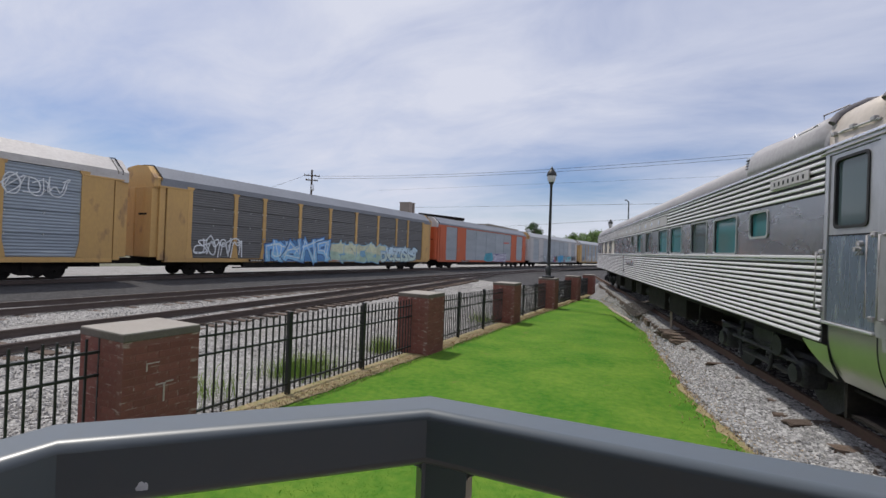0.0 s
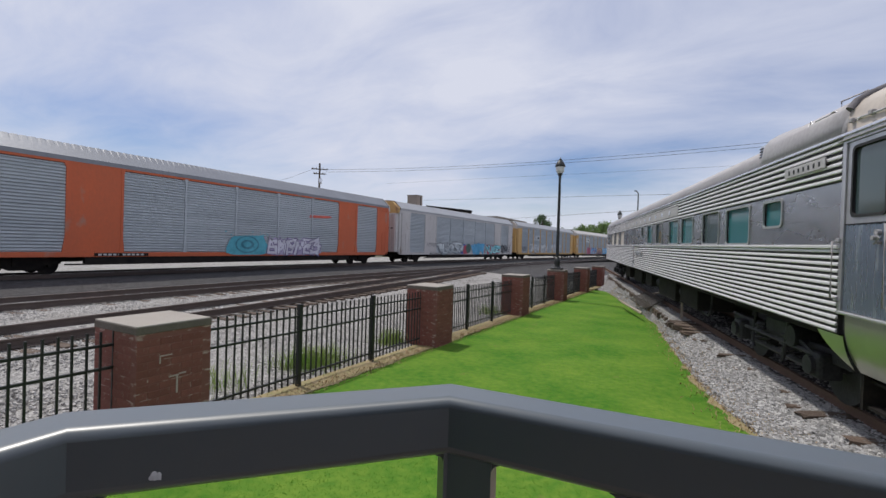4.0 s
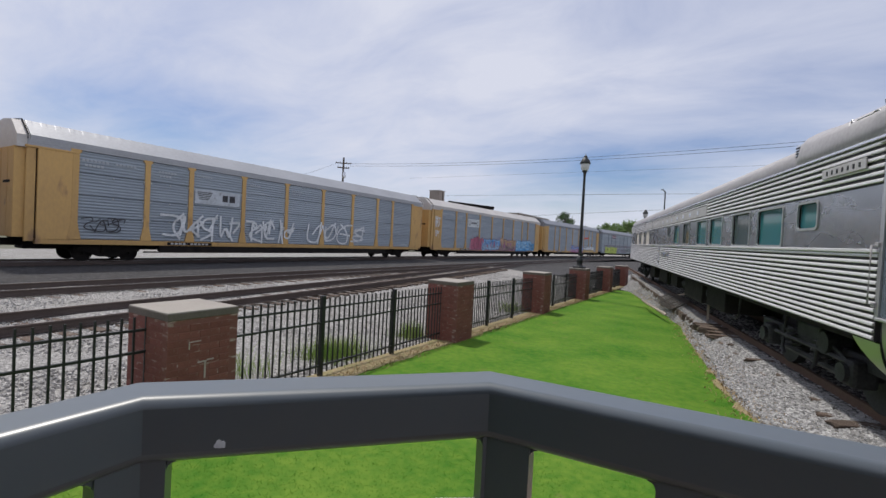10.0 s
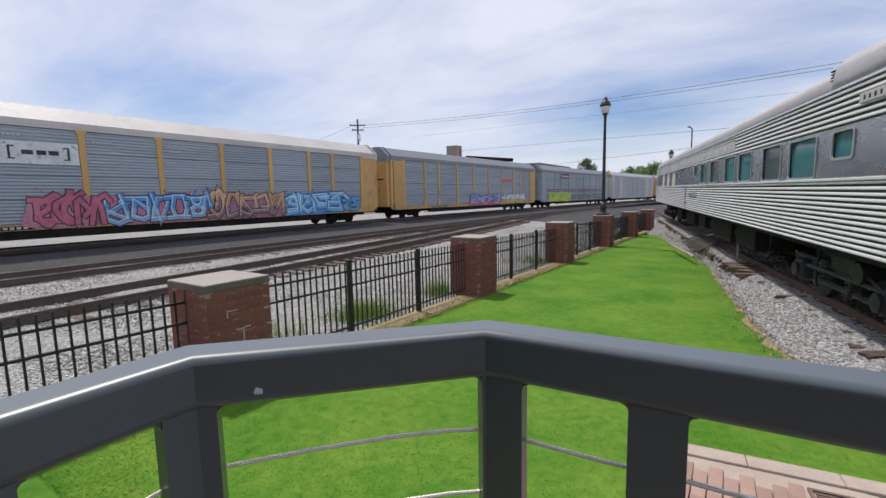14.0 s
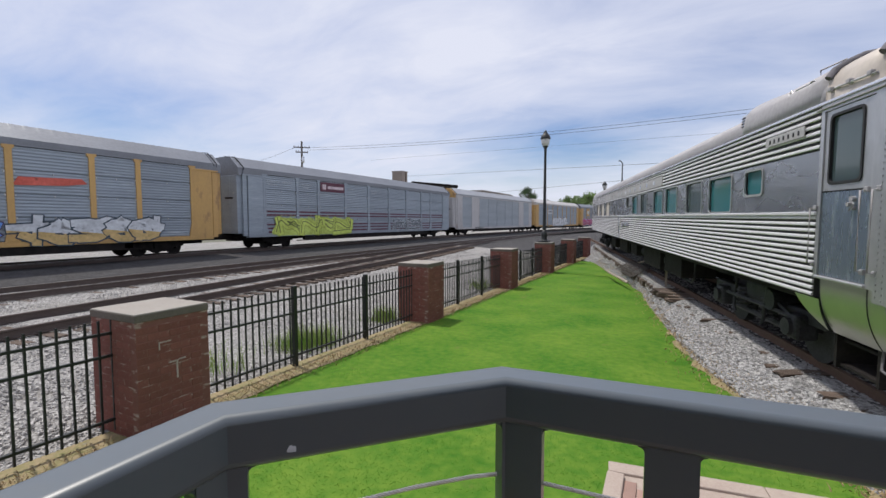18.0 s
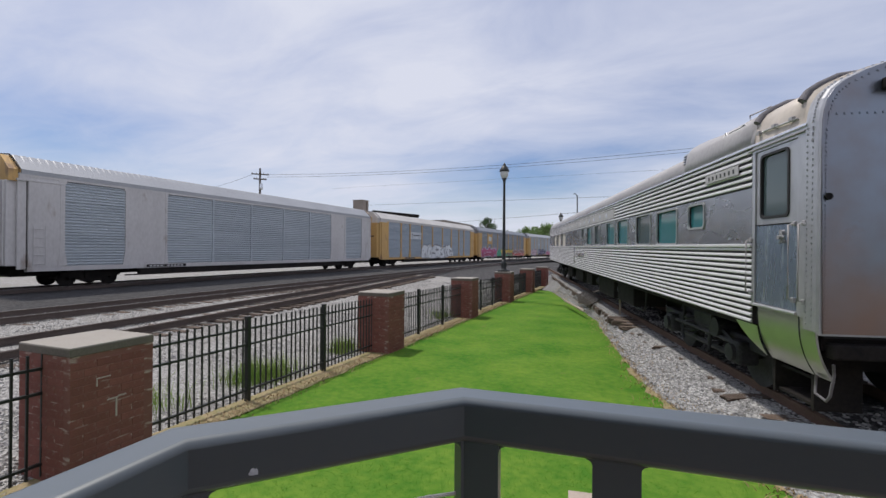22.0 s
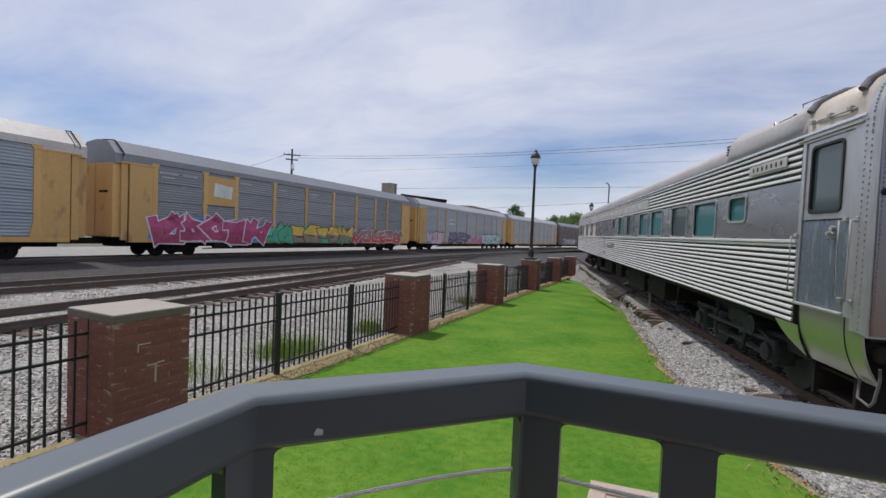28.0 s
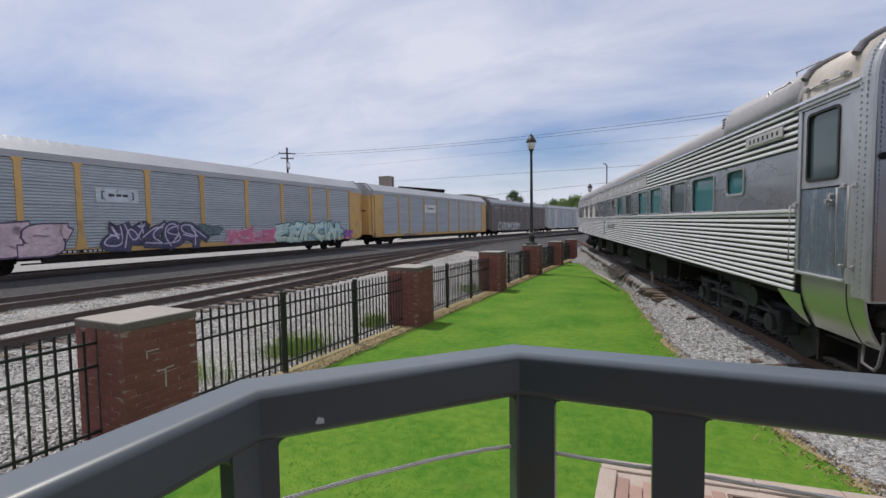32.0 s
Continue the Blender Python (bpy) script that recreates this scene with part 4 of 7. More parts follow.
    part("upper_fluting", fluting(8.10, LONG, 2.64, 2.725, 1, W - 0.012), M_FLUTE, car)
    part("upper_fluting", fluting(8.10, LONG, 2.985, 3.10, 2, W - 0.012), M_FLUTE, car)
    part("upper_fluting", fluting(20.4, LONG, 2.73, 2.98, 3, W - 0.012), M_FLUTE, car)
    sign = part("name_plate", box(bmesh.new(), 1.43, 2.36, W + 0.02, W + 0.036, 2.835, 2.955, 0.006), M_SIGN, car, "pale metal name plate with dark bars")
    for k in range(7):
        part("letter_bar", box(bmesh.new(), 1.525 + k * 0.115, 1.56 + k * 0.115, W + 0.036, W + 0.040, 2.868, 2.920), M_TRUCK, sign)
    part("class_plate", box(bmesh.new(), 13.0, 14.6, W + 0.02, W + 0.034, 1.58, 1.72), M_STEEL, car)
    # roof
    prof = roof_profile(-0.03)
    bm = bmesh.new()
    ends = [(1.15, 1.0), (LONG - 1.4, 1.0), (LONG - 0.6, 0.985), (LONG - 0.2, 0.93), (LONG, 0.84)]
    sweep(bm, prof + [(-W, 3.10), (W, 3.10)], [lambda y, z, x=x, s=s: (x, y * (0.5 + 0.5 * s), 3.10 + (z - 3.10) * s) for x, s in ends])
    part("roof", bm, M_ROOFST, car, "curved dull metal roof", True)
    part("gutter", box(bmesh.new(), 0.18, LONG, W - 0.01, W + 0.03, 3.105, 3.135, 0.006), M_STEEL, car)
    hump = bmesh.new()
    sweep(hump, [(y, z) for y, z in roof_profile(0.0)], [lambda y, z, x=x, s=s: (x, y * (1 + 0.1 * s * min(1.0, max(0.0, z - 3.15) * 8)), z + s * min(1.0, max(0.0, z - 3.12) * 5)) for x, s in ((1.2, 0.06), (2.8, 0.06), (2.95, 0.066), (3.08, 0.098), (3.15, 0.09), (3.24, -0.03))])
    part("roof_hatch", hump, M_ROOFST, car, "raised roof hood", True)
    lou = part("roof_vent", box(bmesh.new(), 3.14, 3.32, 1.36, 1.50, 3.26, 3.46, 0.01), M_STEEL, car, "louvred roof vent")
    for k in range(4):
        part("louvre", box(bmesh.new(), 3.15, 3.31, 1.48, 1.512, 3.285 + k * 0.04, 3.30 + k * 0.04), M_UNDER, lou)
    # vestibule dome with dark bows
    bm = bmesh.new()
    dome = [(y * 0.985, z) for y, z in roof_profile(0.05)]
    sweep(bm, dome + [(-W, 3.10), (W, 3.10)], [lambda y, z, x=x: (x, y, z) for x in (0.28, 1.15)])
    part("dome", bm, M_PALEMETAL, car, "pale vestibule roof", True)
    for x in (0.33, 1.13):
        for side in (1, -1):
            arc = [(x, side * y, z) for y, z in roof_profile(0.05) if z > 3.25 and y > 1.15]
            arc.append((x, side * 1.02, 3.62))
            part("roof_bow", tube(bmesh.new(), arc, 0.042, 10), M_PAD, car, "dark padded roof bow", True)
    part("roof_hose", tube(bmesh.new(), [(1.02, 1.50, 3.25), (0.9, 1.525, 3.245), (0.72, 1.525, 3.235), (0.5, 1.53, 3.225), (0.36, 1.52, 3.22)], 0.011, 6), M_CHROME, car, "thin pipe along the vestibule roof", True)
    for x, z in ((1.04, 3.25), (0.74, 3.25), (0.44, 3.24)):
        part("pipe_clamp", box(bmesh.new(), x - 0.03, x + 0.03, 1.49, 1.545, z - 0.025, z + 0.02, 0.008), M_ROOFST, car)
    # end wall: collar and flat plate
    bm = bmesh.new()
    half = [(1.545, 2.95), (1.54, 3.12), (1.525, 3.22), (1.497, 3.32), (1.445, 3.405), (1.36, 3.475), (1.20, 3.555), (0.98, 3.635), (0.7, 3.71), (0.35, 3.765), (0.0, 3.785)]
    outer = half + [(-y, z) for y, z in half[-2::-1]]
    sweep(bm, outer + [(-1.55, 1.165), (1.55, 1.165)], [lambda y, z, x=x, s=s: (x, y * s, z + (s - 1) * 2) for x, s in ((0.012, 0.985), (0.03, 0.996), (0.06, 1.0), (0.20, 1.0))])
    part("end_collar", bm, M_COLLAR, car, "riveted steel end collar")
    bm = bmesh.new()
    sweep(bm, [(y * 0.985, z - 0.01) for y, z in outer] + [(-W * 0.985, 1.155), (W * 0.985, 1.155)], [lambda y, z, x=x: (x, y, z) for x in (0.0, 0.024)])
    part("end_plate", bm, M_ENDPLATE, car, "weathered flat end plate with a brown ground reflection painted on its lower half")
    rivets = bmesh.new()
    for k in range(46):
        for y, z in ((W - 0.04, 1.18 + k * 0.041), (W - 0.06 - k * 0.062, 3.16)):
            box(rivets, -0.008, 0.002, y - 0.009, y + 0.009, z - 0.009, z + 0.009)
    for a, b in zip(outer, outer[1:]):
        for f in (0.0, 0.33, 0.66):
            y, z = (a[0] + (b[0] - a[0]) * f) * 0.958, (a[1] + (b[1] - a[1]) * f) - 0.045
            box(rivets, -0.006, 0.002, y - 0.008, y + 0.008, z - 0.008, z + 0.008)
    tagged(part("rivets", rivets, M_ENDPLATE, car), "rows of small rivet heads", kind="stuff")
    studs = bmesh.new()
    for k in range(34):
        for x in (0.09, 0.165):
            box(studs, x - 0.008, x + 0.008, 1.54, 1.554, 1.19 + k * 0.056 + 0.32 * (x - 0.09), 1.206 + k * 0.056 + 0.32 * (x - 0.09))
    for a, b in zip(outer, outer[1:]):
        for f in (0.0, 0.33, 0.66):
            y, z = (a[0] + (b[0] - a[0]) * f) * 1.002, (a[1] + (b[1] - a[1]) * f) + 0.003
            box(studs, 0.085, 0.10, y - 0.009, y + 0.009, z - 0.009, z + 0.009)
    tagged(part("collar_rivets", studs, M_COLLAR, car), "rows of pale rivet heads", kind="stuff")
    part("marker_lamp", tube(bmesh.new(), [(-0.02, W - 0.055, 2.41), (0.0, W - 0.055, 2.41)], 0.032, 12), M_UNDER, car, "small dark marker lamp")
    part("diaphragm", box(bmesh.new(), -0.16, 0.0, -0.62, 0.62, 1.15, 3.30, 0.05), M_UNDER, car, "dark end diaphragm")
    part("end_lamp", box(bmesh.new(), -0.12, 0.0, 0.55, 1.06, 3.35, 3.46, 0.02), M_UNDER, car, "dark end lamp housing")
    # vestibule door
    y = W
    part("door_surround", frame_ring([(0.19, 1.27), (1.15, 1.27), (1.15, 3.11), (0.19, 3.11)], [(0.33, 1.30), (1.09, 1.30), (1.09, 3.03), (0.33, 3.03)], y - 0.05, y + 0.01), M_COLLAR, car, "riveted steel door surround")
    hi_win, lo_win = rounded(0.738, 2.62, 0.53, 0.72, 0.06), rounded(0.738, 2.62, 0.475, 0.665, 0.05)
    d = part("door", frame_ring([(0.335, 2.20), (1.085, 2.20), (1.085, 3.025), (0.335, 3.025)] , [(0.49, 2.28), (0.985, 2.28), (0.985, 2.96), (0.49, 2.96)], y - 0.04, y - 0.005), M_COLLAR, car, "upper half of the vestibule door")
    part("gasket", frame_ring(hi_win, lo_win, y - 0.03, y + 0.006), M_RUBBER, d, "black rubber window gasket")
    part("pane", plate(rounded(0.738, 2.62, 0.505, 0.69, 0.05), y - 0.035, y - 0.022), M_DIMGLASS, d, "grey green door glass")
    d2 = part("lower_door", box(bmesh.new(), 0.335, 1.085, y - 0.045, y - 0.005, 1.31, 2.185, 0.006), M_DOORBLUE, car, "blue grey streaked lower half of the vestibule door")
    part("door_gap", box(bmesh.new(), 0.335, 1.085, y - 0.04, y - 0.001, 2.186, 2.198), M_RUBBER, d2)
    lock = bmesh.new()
    for x, z, r in ((0.56, 2.10, 0.028), (0.61, 2.05, 0.022), (0.55, 2.01, 0.018)):
        disc_y(lock, x, z, r, y - 0.005, y + 0.03, 12)
    tube(lock, [(0.56, y + 0.035, 2.10), (0.51, y + 0.03, 2.05), (0.58, y + 0.03, 1.99)], 0.008, 6)
    part("door_lock", lock, M_ROOFST, d2, "bright door lock and lever")
    part("door_sill", box(bmesh.new(), 0.32, 1.10, y - 0.02, y + 0.035, 1.275, 1.305, 0.008), M_CHROME, car, "bright white door sill")
    part("drip_rail", box(bmesh.new(), 0.20, 1.22, y, y + 0.03, 3.055, 3.075, 0.006), M_ROOFST, car)
    # curved step skirt
    curve = [(W + 0.006 - 0.155 * f ** 2.6, 1.275 - 0.575 * f) for f in [k / 20 for k in range(21)]]
    prof = curve + [(a - 0.02, b) for a, b in reversed(curve)]
    part("step_skirt", bar_x(bmesh.new(), prof, 0.30, 1.02), M_POLISH, car, "polished curved step skirt mirroring the lawn")
    for xs in (0.292, 1.024):
        part("skirt_seam", bar_x(bmesh.new(), [(a + 0.004, b) for a, b in curve] + [(a - 0.016, b) for a, b in reversed(curve)], xs - 0.006, xs + 0.006), M_RUBBER, car)
    tail = bmesh.new()
    rows = []
    for x, low in ((1.03, 0.715), (1.15, 0.78), (1.28, 0.86), (1.40, 0.95), (1.50, 1.04)):
        rows.append([tail.verts.new((x, W + 0.008 - 0.12 * max(0, (1.10 - (1.04 + (low - 1.04) * k / 5)) / 0.4) ** 2, 1.05 + (low - 1.05) * k / 5)) for k in range(6)])
    for a, b in zip(rows, rows[1:]):
        for k in range(5):
            tail.faces.new((a[k], b[k], b[k + 1], a[k + 1]))
    part("skirt_fairing", tail, M_POLISH, car, "", True)
    front = bmesh.new()
    bar_x(front, prof, 0.06, 0.285)
    part("end_skirt", front, M_POLISH, car, "riveted corner skirt")
    for x, z0, z1 in ((1.155, 1.42, 2.03), (0.36, 1.42, 2.18), (0.20, 1.42, 2.18)):
        bm = tube(bmesh.new(), [(x, y, z0), (x, y + 0.07, z0 + 0.01), (x, y + 0.07, z1 - 0.01), (x, y, z1)], 0.010, 8)
        part("grab_iron", bm, M_ROOFST, car, "dull vertical steel grab iron", True)
        for z in (z0, z1):
            part("grab_foot", box(bmesh.new(), x - 0.03, x + 0.03, y + 0.004, y + 0.032, z - 0.025, z + 0.025, 0.006), M_ROOFST, car)
    zig = [(1.893, 1.49, 3.28), (1.90, 1.50, 3.33), (1.985, 1.48, 3.43), (1.955, 1.47, 3.476), (1.905, 1.47, 3.42), (1.875, 1.47, 3.418), (1.842, 1.47, 3.451), (1.552, 1.47, 3.445), (1.506, 1.47, 3.463), (1.45, 1.47, 3.456), (1.38, 1.475, 3.40), (1.38, 1.48, 3.30)]
    part("roof_grab", tube(bmesh.new(), zig, 0.009, 6), M_CHROME, car, "bent roof grab iron", True)
    for p in (zig[0], zig[-1]):
        part("grab_foot", box(bmesh.new(), p[0] - 0.022, p[0] + 0.022, p[1] - 0.02, p[1] + 0.022, p[2] - 0.02, p[2] + 0.02, 0.006), M_ROOFST, car)
    part("roof_grab", tube(bmesh.new(), [(1.58, 1.35, 3.46), (1.596, 1.35, 3.60), (1.17, 1.33, 3.585), (1.15, 1.30, 3.50)], 0.009, 6), M_ROOFST, car, "plain roof grab iron", True)
    # underframe, trucks, boxes, steps, coupler
    part("center_sill", box(bmesh.new(), 0.2, LONG - 0.2, -0.35, 0.35, 0.72, 1.10), M_UNDER, car)
    part("floor_frame", box(bmesh.new(), 0.1, LONG - 0.05, -W + 0.06, W - 0.07, 0.98, 1.12), M_UNDER, car)
    for x, w, h in ((7.8, 1.6, 0.5), (10.2, 2.2, 0.55), (13.2, 1.2, 0.45), (15.6, 1.9, 0.5), (18.6, 1.4, 0.5)):
        part("equipment_box", box(bmesh.new(), x - w / 2, x + w / 2, 0.55, W - 0.22, 0.98 - h, 0.99, 0.02), M_UNDER, car)
    # Boxes added on the far side to block the bright ground beyond.
    for x, w, low in ((5.85, 1.2, 0.30), (7.4, 2.4, 0.34), (10.1, 2.7, 0.14), (12.7, 2.3, 0.10), (15.1, 2.3, 0.12), (17.4, 1.8, 0.36), (19.6, 2.0, 0.34)):
        part("battery_box", box(bmesh.new(), x - w / 2, x + w / 2, -W + 0.12, -0.45, low, 0.99, 0.03), M_UNDER, car, "dark filler box added under the floor to block bright ground beyond")
    for x in (9.0, 11.5):
        part("air_tank", tube(bmesh.new(), [(x - 0.8, 1.05, 0.72), (x + 0.8, 1.05, 0.72)], 0.17, 14), M_TRUCK, car, "dusty air tank", True)
    for x in (6.3, 14.6, 16.9):
        part("hanging_pipe", tube(bmesh.new(), [(x, 1.2, 0.98), (x, 1.22, 0.55), (x + 0.25, 1.2, 0.45), (x + 0.9, 1.2, 0.47)], 0.025, 6), M_TRUCK, car, "thin hanging pipe", True)
    for x in (3.6, LONG - 3.6):
        truck = part("truck_frame", box(box(bmesh.new(), x - 1.85, x + 1.85, 0.90, 1.06, 0.52, 0.70, 0.03), x - 1.85, x + 1.85, -1.06, -0.90, 0.52, 0.70, 0.03), M_TRUCK, car, "grimy six foot truck frame")
        for dx in (-1.28, 1.28):
            bm = bmesh.new()
            for side in (1, -1):
                disc_y(bm, x + dx, 0.455, 0.455, side * 0.70, side * 0.83, 24)
            tube(bm, [(x + dx, -0.9, 0.455), (x + dx, 0.9, 0.455)], 0.08, 8)
            part("wheel", bm, M_TRUCK, truck)
            part("axle_box", box(bmesh.new(), x + dx - 0.17, x + dx + 0.17, 0.92, 1.20, 0.30, 0.64, 0.05), M_TRUCK, truck)
        for dx in (-0.45, 0.45):
            coil = [(x + dx + 0.11 * math.cos(k * 0.8), 1.08 + 0.11 * math.sin(k * 0.8), 0.40 + k * 0.0085) for k in range(40)]
            part("coil_spring", tube(bmesh.new(), coil, 0.018, 5), M_TRUCK, truck)
        for side in (-1, 1):
            # Block added to keep the view through the truck dark.
            part("transom", box(bmesh.new(), x - 1.5 + 0.9 * (1 + side), x - 0.3 + 0.9 * (1 + side), -1.3, 0.6, 0.30, 0.97, 0.03), M_UNDER, truck, "dark filler block added between the wheels to close a bright gap")
            part("hanger", tube(bmesh.new(), [(x + 0.55 * side, 1.16, 0.88), (x + 0.55 * side, 1.20, 0.40), (x + 0.48 * side, 1.20, 0.30)], 0.026, 6), M_TRUCK, truck, "swing hanger rod", True)
            part("journal_cap", disc_y(bmesh.new(), x + 1.28 * side, 0.46, 0.12, 1.19, 1.25, 14), M_TRUCK, truck)
        part("bolster", box(bmesh.new(), x - 0.35, x + 0.35, -1.1, 1.1, 0.62, 0.86, 0.03), M_TRUCK, truck)
        bm = disc_y(bmesh.new(), x - 0.75, 0.72, 0.15, 0.95, 1.22, 14)
        tube(bm, [(x - 0.75, 1.15, 0.72), (x - 1.3, 1.18, 0.60), (x + 0.9, 1.18, 0.58)], 0.03, 6)
        part("brake_cylinder", bm, M_TRUCK, truck)
        part("equaliser_bar", tube(bmesh.new(), [(x - 1.28, 1.0, 0.50), (x - 0.9, 1.0, 0.34), (x + 0.9, 1.0, 0.34), (x + 1.28, 1.0, 0.50)], 0.05, 6), M_TRUCK, truck)
    steps = bmesh.new()
    for x in (0.34, 0.98):
        box(steps, x - 0.02, x + 0.02, 0.95, W - 0.15, 0.34, 1.25)
    for z, d in ((0.36, 0.18), (0.62, 0.28), (0.90, 0.36)):
        box(steps, 0.34, 0.98, W - 0.15 - d - 0.2, W - 0.15 - d * 0.2, z, z + 0.03)
    part("steps", steps, M_UNDER, car, "dark folding steps under the door")
    stir = tube(bmesh.new(), [(0.24, W - 0.12, 0.72), (0.22, W - 0.10, 0.55), (0.07, W - 0.10, 0.52), (0.02, W - 0.10, 0.58), (0.0, W - 0.12, 0.78), (-0.02, W - 0.1, 0.88)], 0.013, 8)
    part("stirrup", stir, M_PAD, car, "bent steel stirrup step", True)
    coupler = box(bmesh.new(), -0.75, 0.2, -0.12, 0.12, 0.72, 0.98, 0.03)
    box(coupler, -0.95, -0.65, -0.2, 0.2, 0.68, 1.0, 0.05)
    part("coupler", coupler, M_UNDER, car)
    for yy in (0.45, 0.62, 0.8):
        hose = [(0.0, yy, 0.95), (-0.25, yy, 0.85), (-0.36, yy - 0.05, 0.6), (-0.28, yy - 0.15, 0.42), (-0.1, yy - 0.2, 0.5)]
        part("air_hose", tube(bmesh.new(), hose, 0.028, 8), M_RUBBER, car, "black hanging air hose", True)
    part("end_sill", box(bmesh.new(), -0.02, 0.25, -W + 0.1, W - 0.1, 0.92, 1.06, 0.02), M_UNDER, car)


passenger_car()


# ---- car carrier train ----
RIBS = (1.55, 4.25, 6.25, 9.15, 12.05, 15.0, 17.85, 20.6, 22.5, 25.2)
BODY = 26.7
SIDE = -1.55
EXT = 0.30  # how far the end doors stand out beyond the side walls
PARTS = {}


def once(key, make, material):
    """One mesh for all cars that carry the same part in the same paint."""
    key = (key, material.name)
    if key not in PARTS:
        bm = make()
        me = bpy.data.meshes.new(key[0])
        bm.to_mesh(me)
        bm.free()
        me.materials.append(material)
        PARTS[key] = me
    return PARTS[key]


def corrugated(x0, x1, depth=0.008, seam=0.06):
    """Four sheets of shallow horizontal corrugation with dark seams between them."""
    bm = bmesh.new()
    z, top, y = 0.95, 4.60, -1.51
    prof = []
    tall = (top - z) / 4
    for s in range(4):
        a, b = z + s * tall, z + (s + 1) * tall
        prof += [(y + seam, a), (y + seam, a + 0.018)]
        prof += [(y + (0.0 if k % 4 in (0, 3) else -depth), a + 0.022 + (b - a - 0.044) * k / 27) for k in range(28)]
        prof += [(y + seam, b - 0.018)]
    left, right = ([bm.verts.new((x, py, pz)) for py, pz in prof] for x in (x0, x1))
    for k in range(len(prof) - 1):
        bm.faces.new((left[k], right[k], right[k + 1], left[k + 1]))
    return bm


def rack_roof(ridge):
    """Straight fascia, straight slope and a nearly flat top; the top sheets overlap in low ridges."""
    half = [(-1.57, 4.70), (-1.57, 4.88), (-1.20, 5.21), (-0.86, 5.50), (0.0, 5.58)]
    prof = half + [(-y, z) for y, z in half[-2::-1]]
    stations = []
    x = 0.12
    while x < BODY - 0.1:
        for dx, s in ((0.0, 0.0), (0.04, ridge), (0.18, ridge), (0.22, 0.0)):
            stations.append(lambda y, z, x=x + dx, s=s: (min(x, BODY - 0.05), y, z + (s if z > 5.4 else 0.0)))
        x += 0.45 if ridge < 0.01 else 0.28
    return sweep(bmesh.new(), prof, stations)


def end_cap(x0, x1):
    half = [(-1.50, 4.40), (-1.50, 4.86), (-0.86, 5.47), (0.0, 5.55)]
    return bar_x(bmesh.new(), half + [(-y, z) for y, z in half[-2::-1]], x0, x1)


def cap_edge(x):
    """A thin dark strip round the roof's end."""
    half = [(-1.56, 4.72), (-1.58, 4.885), (-0.865, 5.52), (0.0, 5.60)]
    path = [(x, y, z) for y, z in half + [(-y, z) for y, z in half[-2::-1]]]
    return tube(bmesh.new(), path, 0.025, 6)


def end_door(x0, x1, y0, y1):
    bm = box(bmesh.new(), x0, x1, y0, y1, 0.98, 4.42, 0.03)
    out = x0 - 0.008 if x0 < 1 else x1 - 0.012
    m = (y0 + y1) / 2
    return box(bm, out, out + 0.02, m - 0.06, m + 0.06, 1.0, 4.38)


def end_slot(x):
    return box(bmesh.new(), x - 0.01, x + 0.01, -1.05, -0.35, 3.04, 3.14)


def end_rib(x0, x1, y):
    return box(bmesh.new(), x0, x1, y - 0.07, y + 0.07, 1.0, 4.40, 0.02)


def bars_xz(rows, y):
    """Flat painted bars on the side, from rows of x0, x1, z0, z1."""
    bm = bmesh.new()
    for x0, x1, z0, z1 in rows:
        box(bm, x0, x1, y, y + 0.003, z0, z1)
    return bm


def rib_clips():
    """Bright fastening clips beside every rib at the sheets' seams."""
    bm = bmesh.new()
    for x in RIBS[1:-1]:
        for z in (1.82, 2.69, 3.57):
            for side in (-0.15, 0.15):
                box(bm, x + side - 0.025, x + side + 0.025, SIDE - 0.012, SIDE + 0.05, z, z + 0.07)
    for a, b in zip(RIBS, RIBS[1:]):
        for z in (1.82, 2.69, 3.57):
            box(bm, (a + b) / 2 - 0.02, (a + b) / 2 + 0.02, SIDE - 0.008, SIDE + 0.05, z, z + 0.06)
    return bm


def trucks(x):
    bm = bmesh.new()
    for side in (-1.02, 0.90):
        prof = [(x - 1.25, 0.44), (x - 1.25, 0.60), (x - 0.35, 0.70), (x + 0.35, 0.70), (x + 1.25, 0.60), (x + 1.25, 0.44), (x + 0.8, 0.40), (x + 0.35, 0.20), (x - 0.35, 0.20), (x - 0.8, 0.40)]
        a, b = ([bm.verts.new((px, yy, pz)) for px, pz in prof] for yy in (side, side + 0.12))
        bm.faces.new(a)
        bm.faces.new(b[::-1])
        for k in range(len(prof)):
            bm.faces.new((a[k], b[k], b[(k + 1) % len(prof)], a[(k + 1) % len(prof)]))
    box(bm, x - 0.3, x + 0.3, -1.1, 1.1, 0.36, 0.74)
    return bm


def wheel_set(x):
    bm = bmesh.new()
    for side in (-0.80, 0.68):
        disc_y(bm, x, 0.38, 0.38, side, side + 0.12, 20)
    return tube(bm, [(x, -1.05, 0.38), (x, 1.05, 0.38)], 0.07, 8)


def ladder(x):
    bm = bmesh.new()
    for dx in (0.0, 0.42):
        tube(bm, [(x + dx, SIDE - 0.06, 1.0), (x + dx, SIDE - 0.06, 2.6)], 0.012, 5)
    for k in range(5):
        tube(bm, [(x, SIDE - 0.06, 1.05 + 0.36 * k), (x + 0.42, SIDE - 0.06, 1.05 + 0.36 * k)], 0.012, 5)
    return bm


PAINT = {}


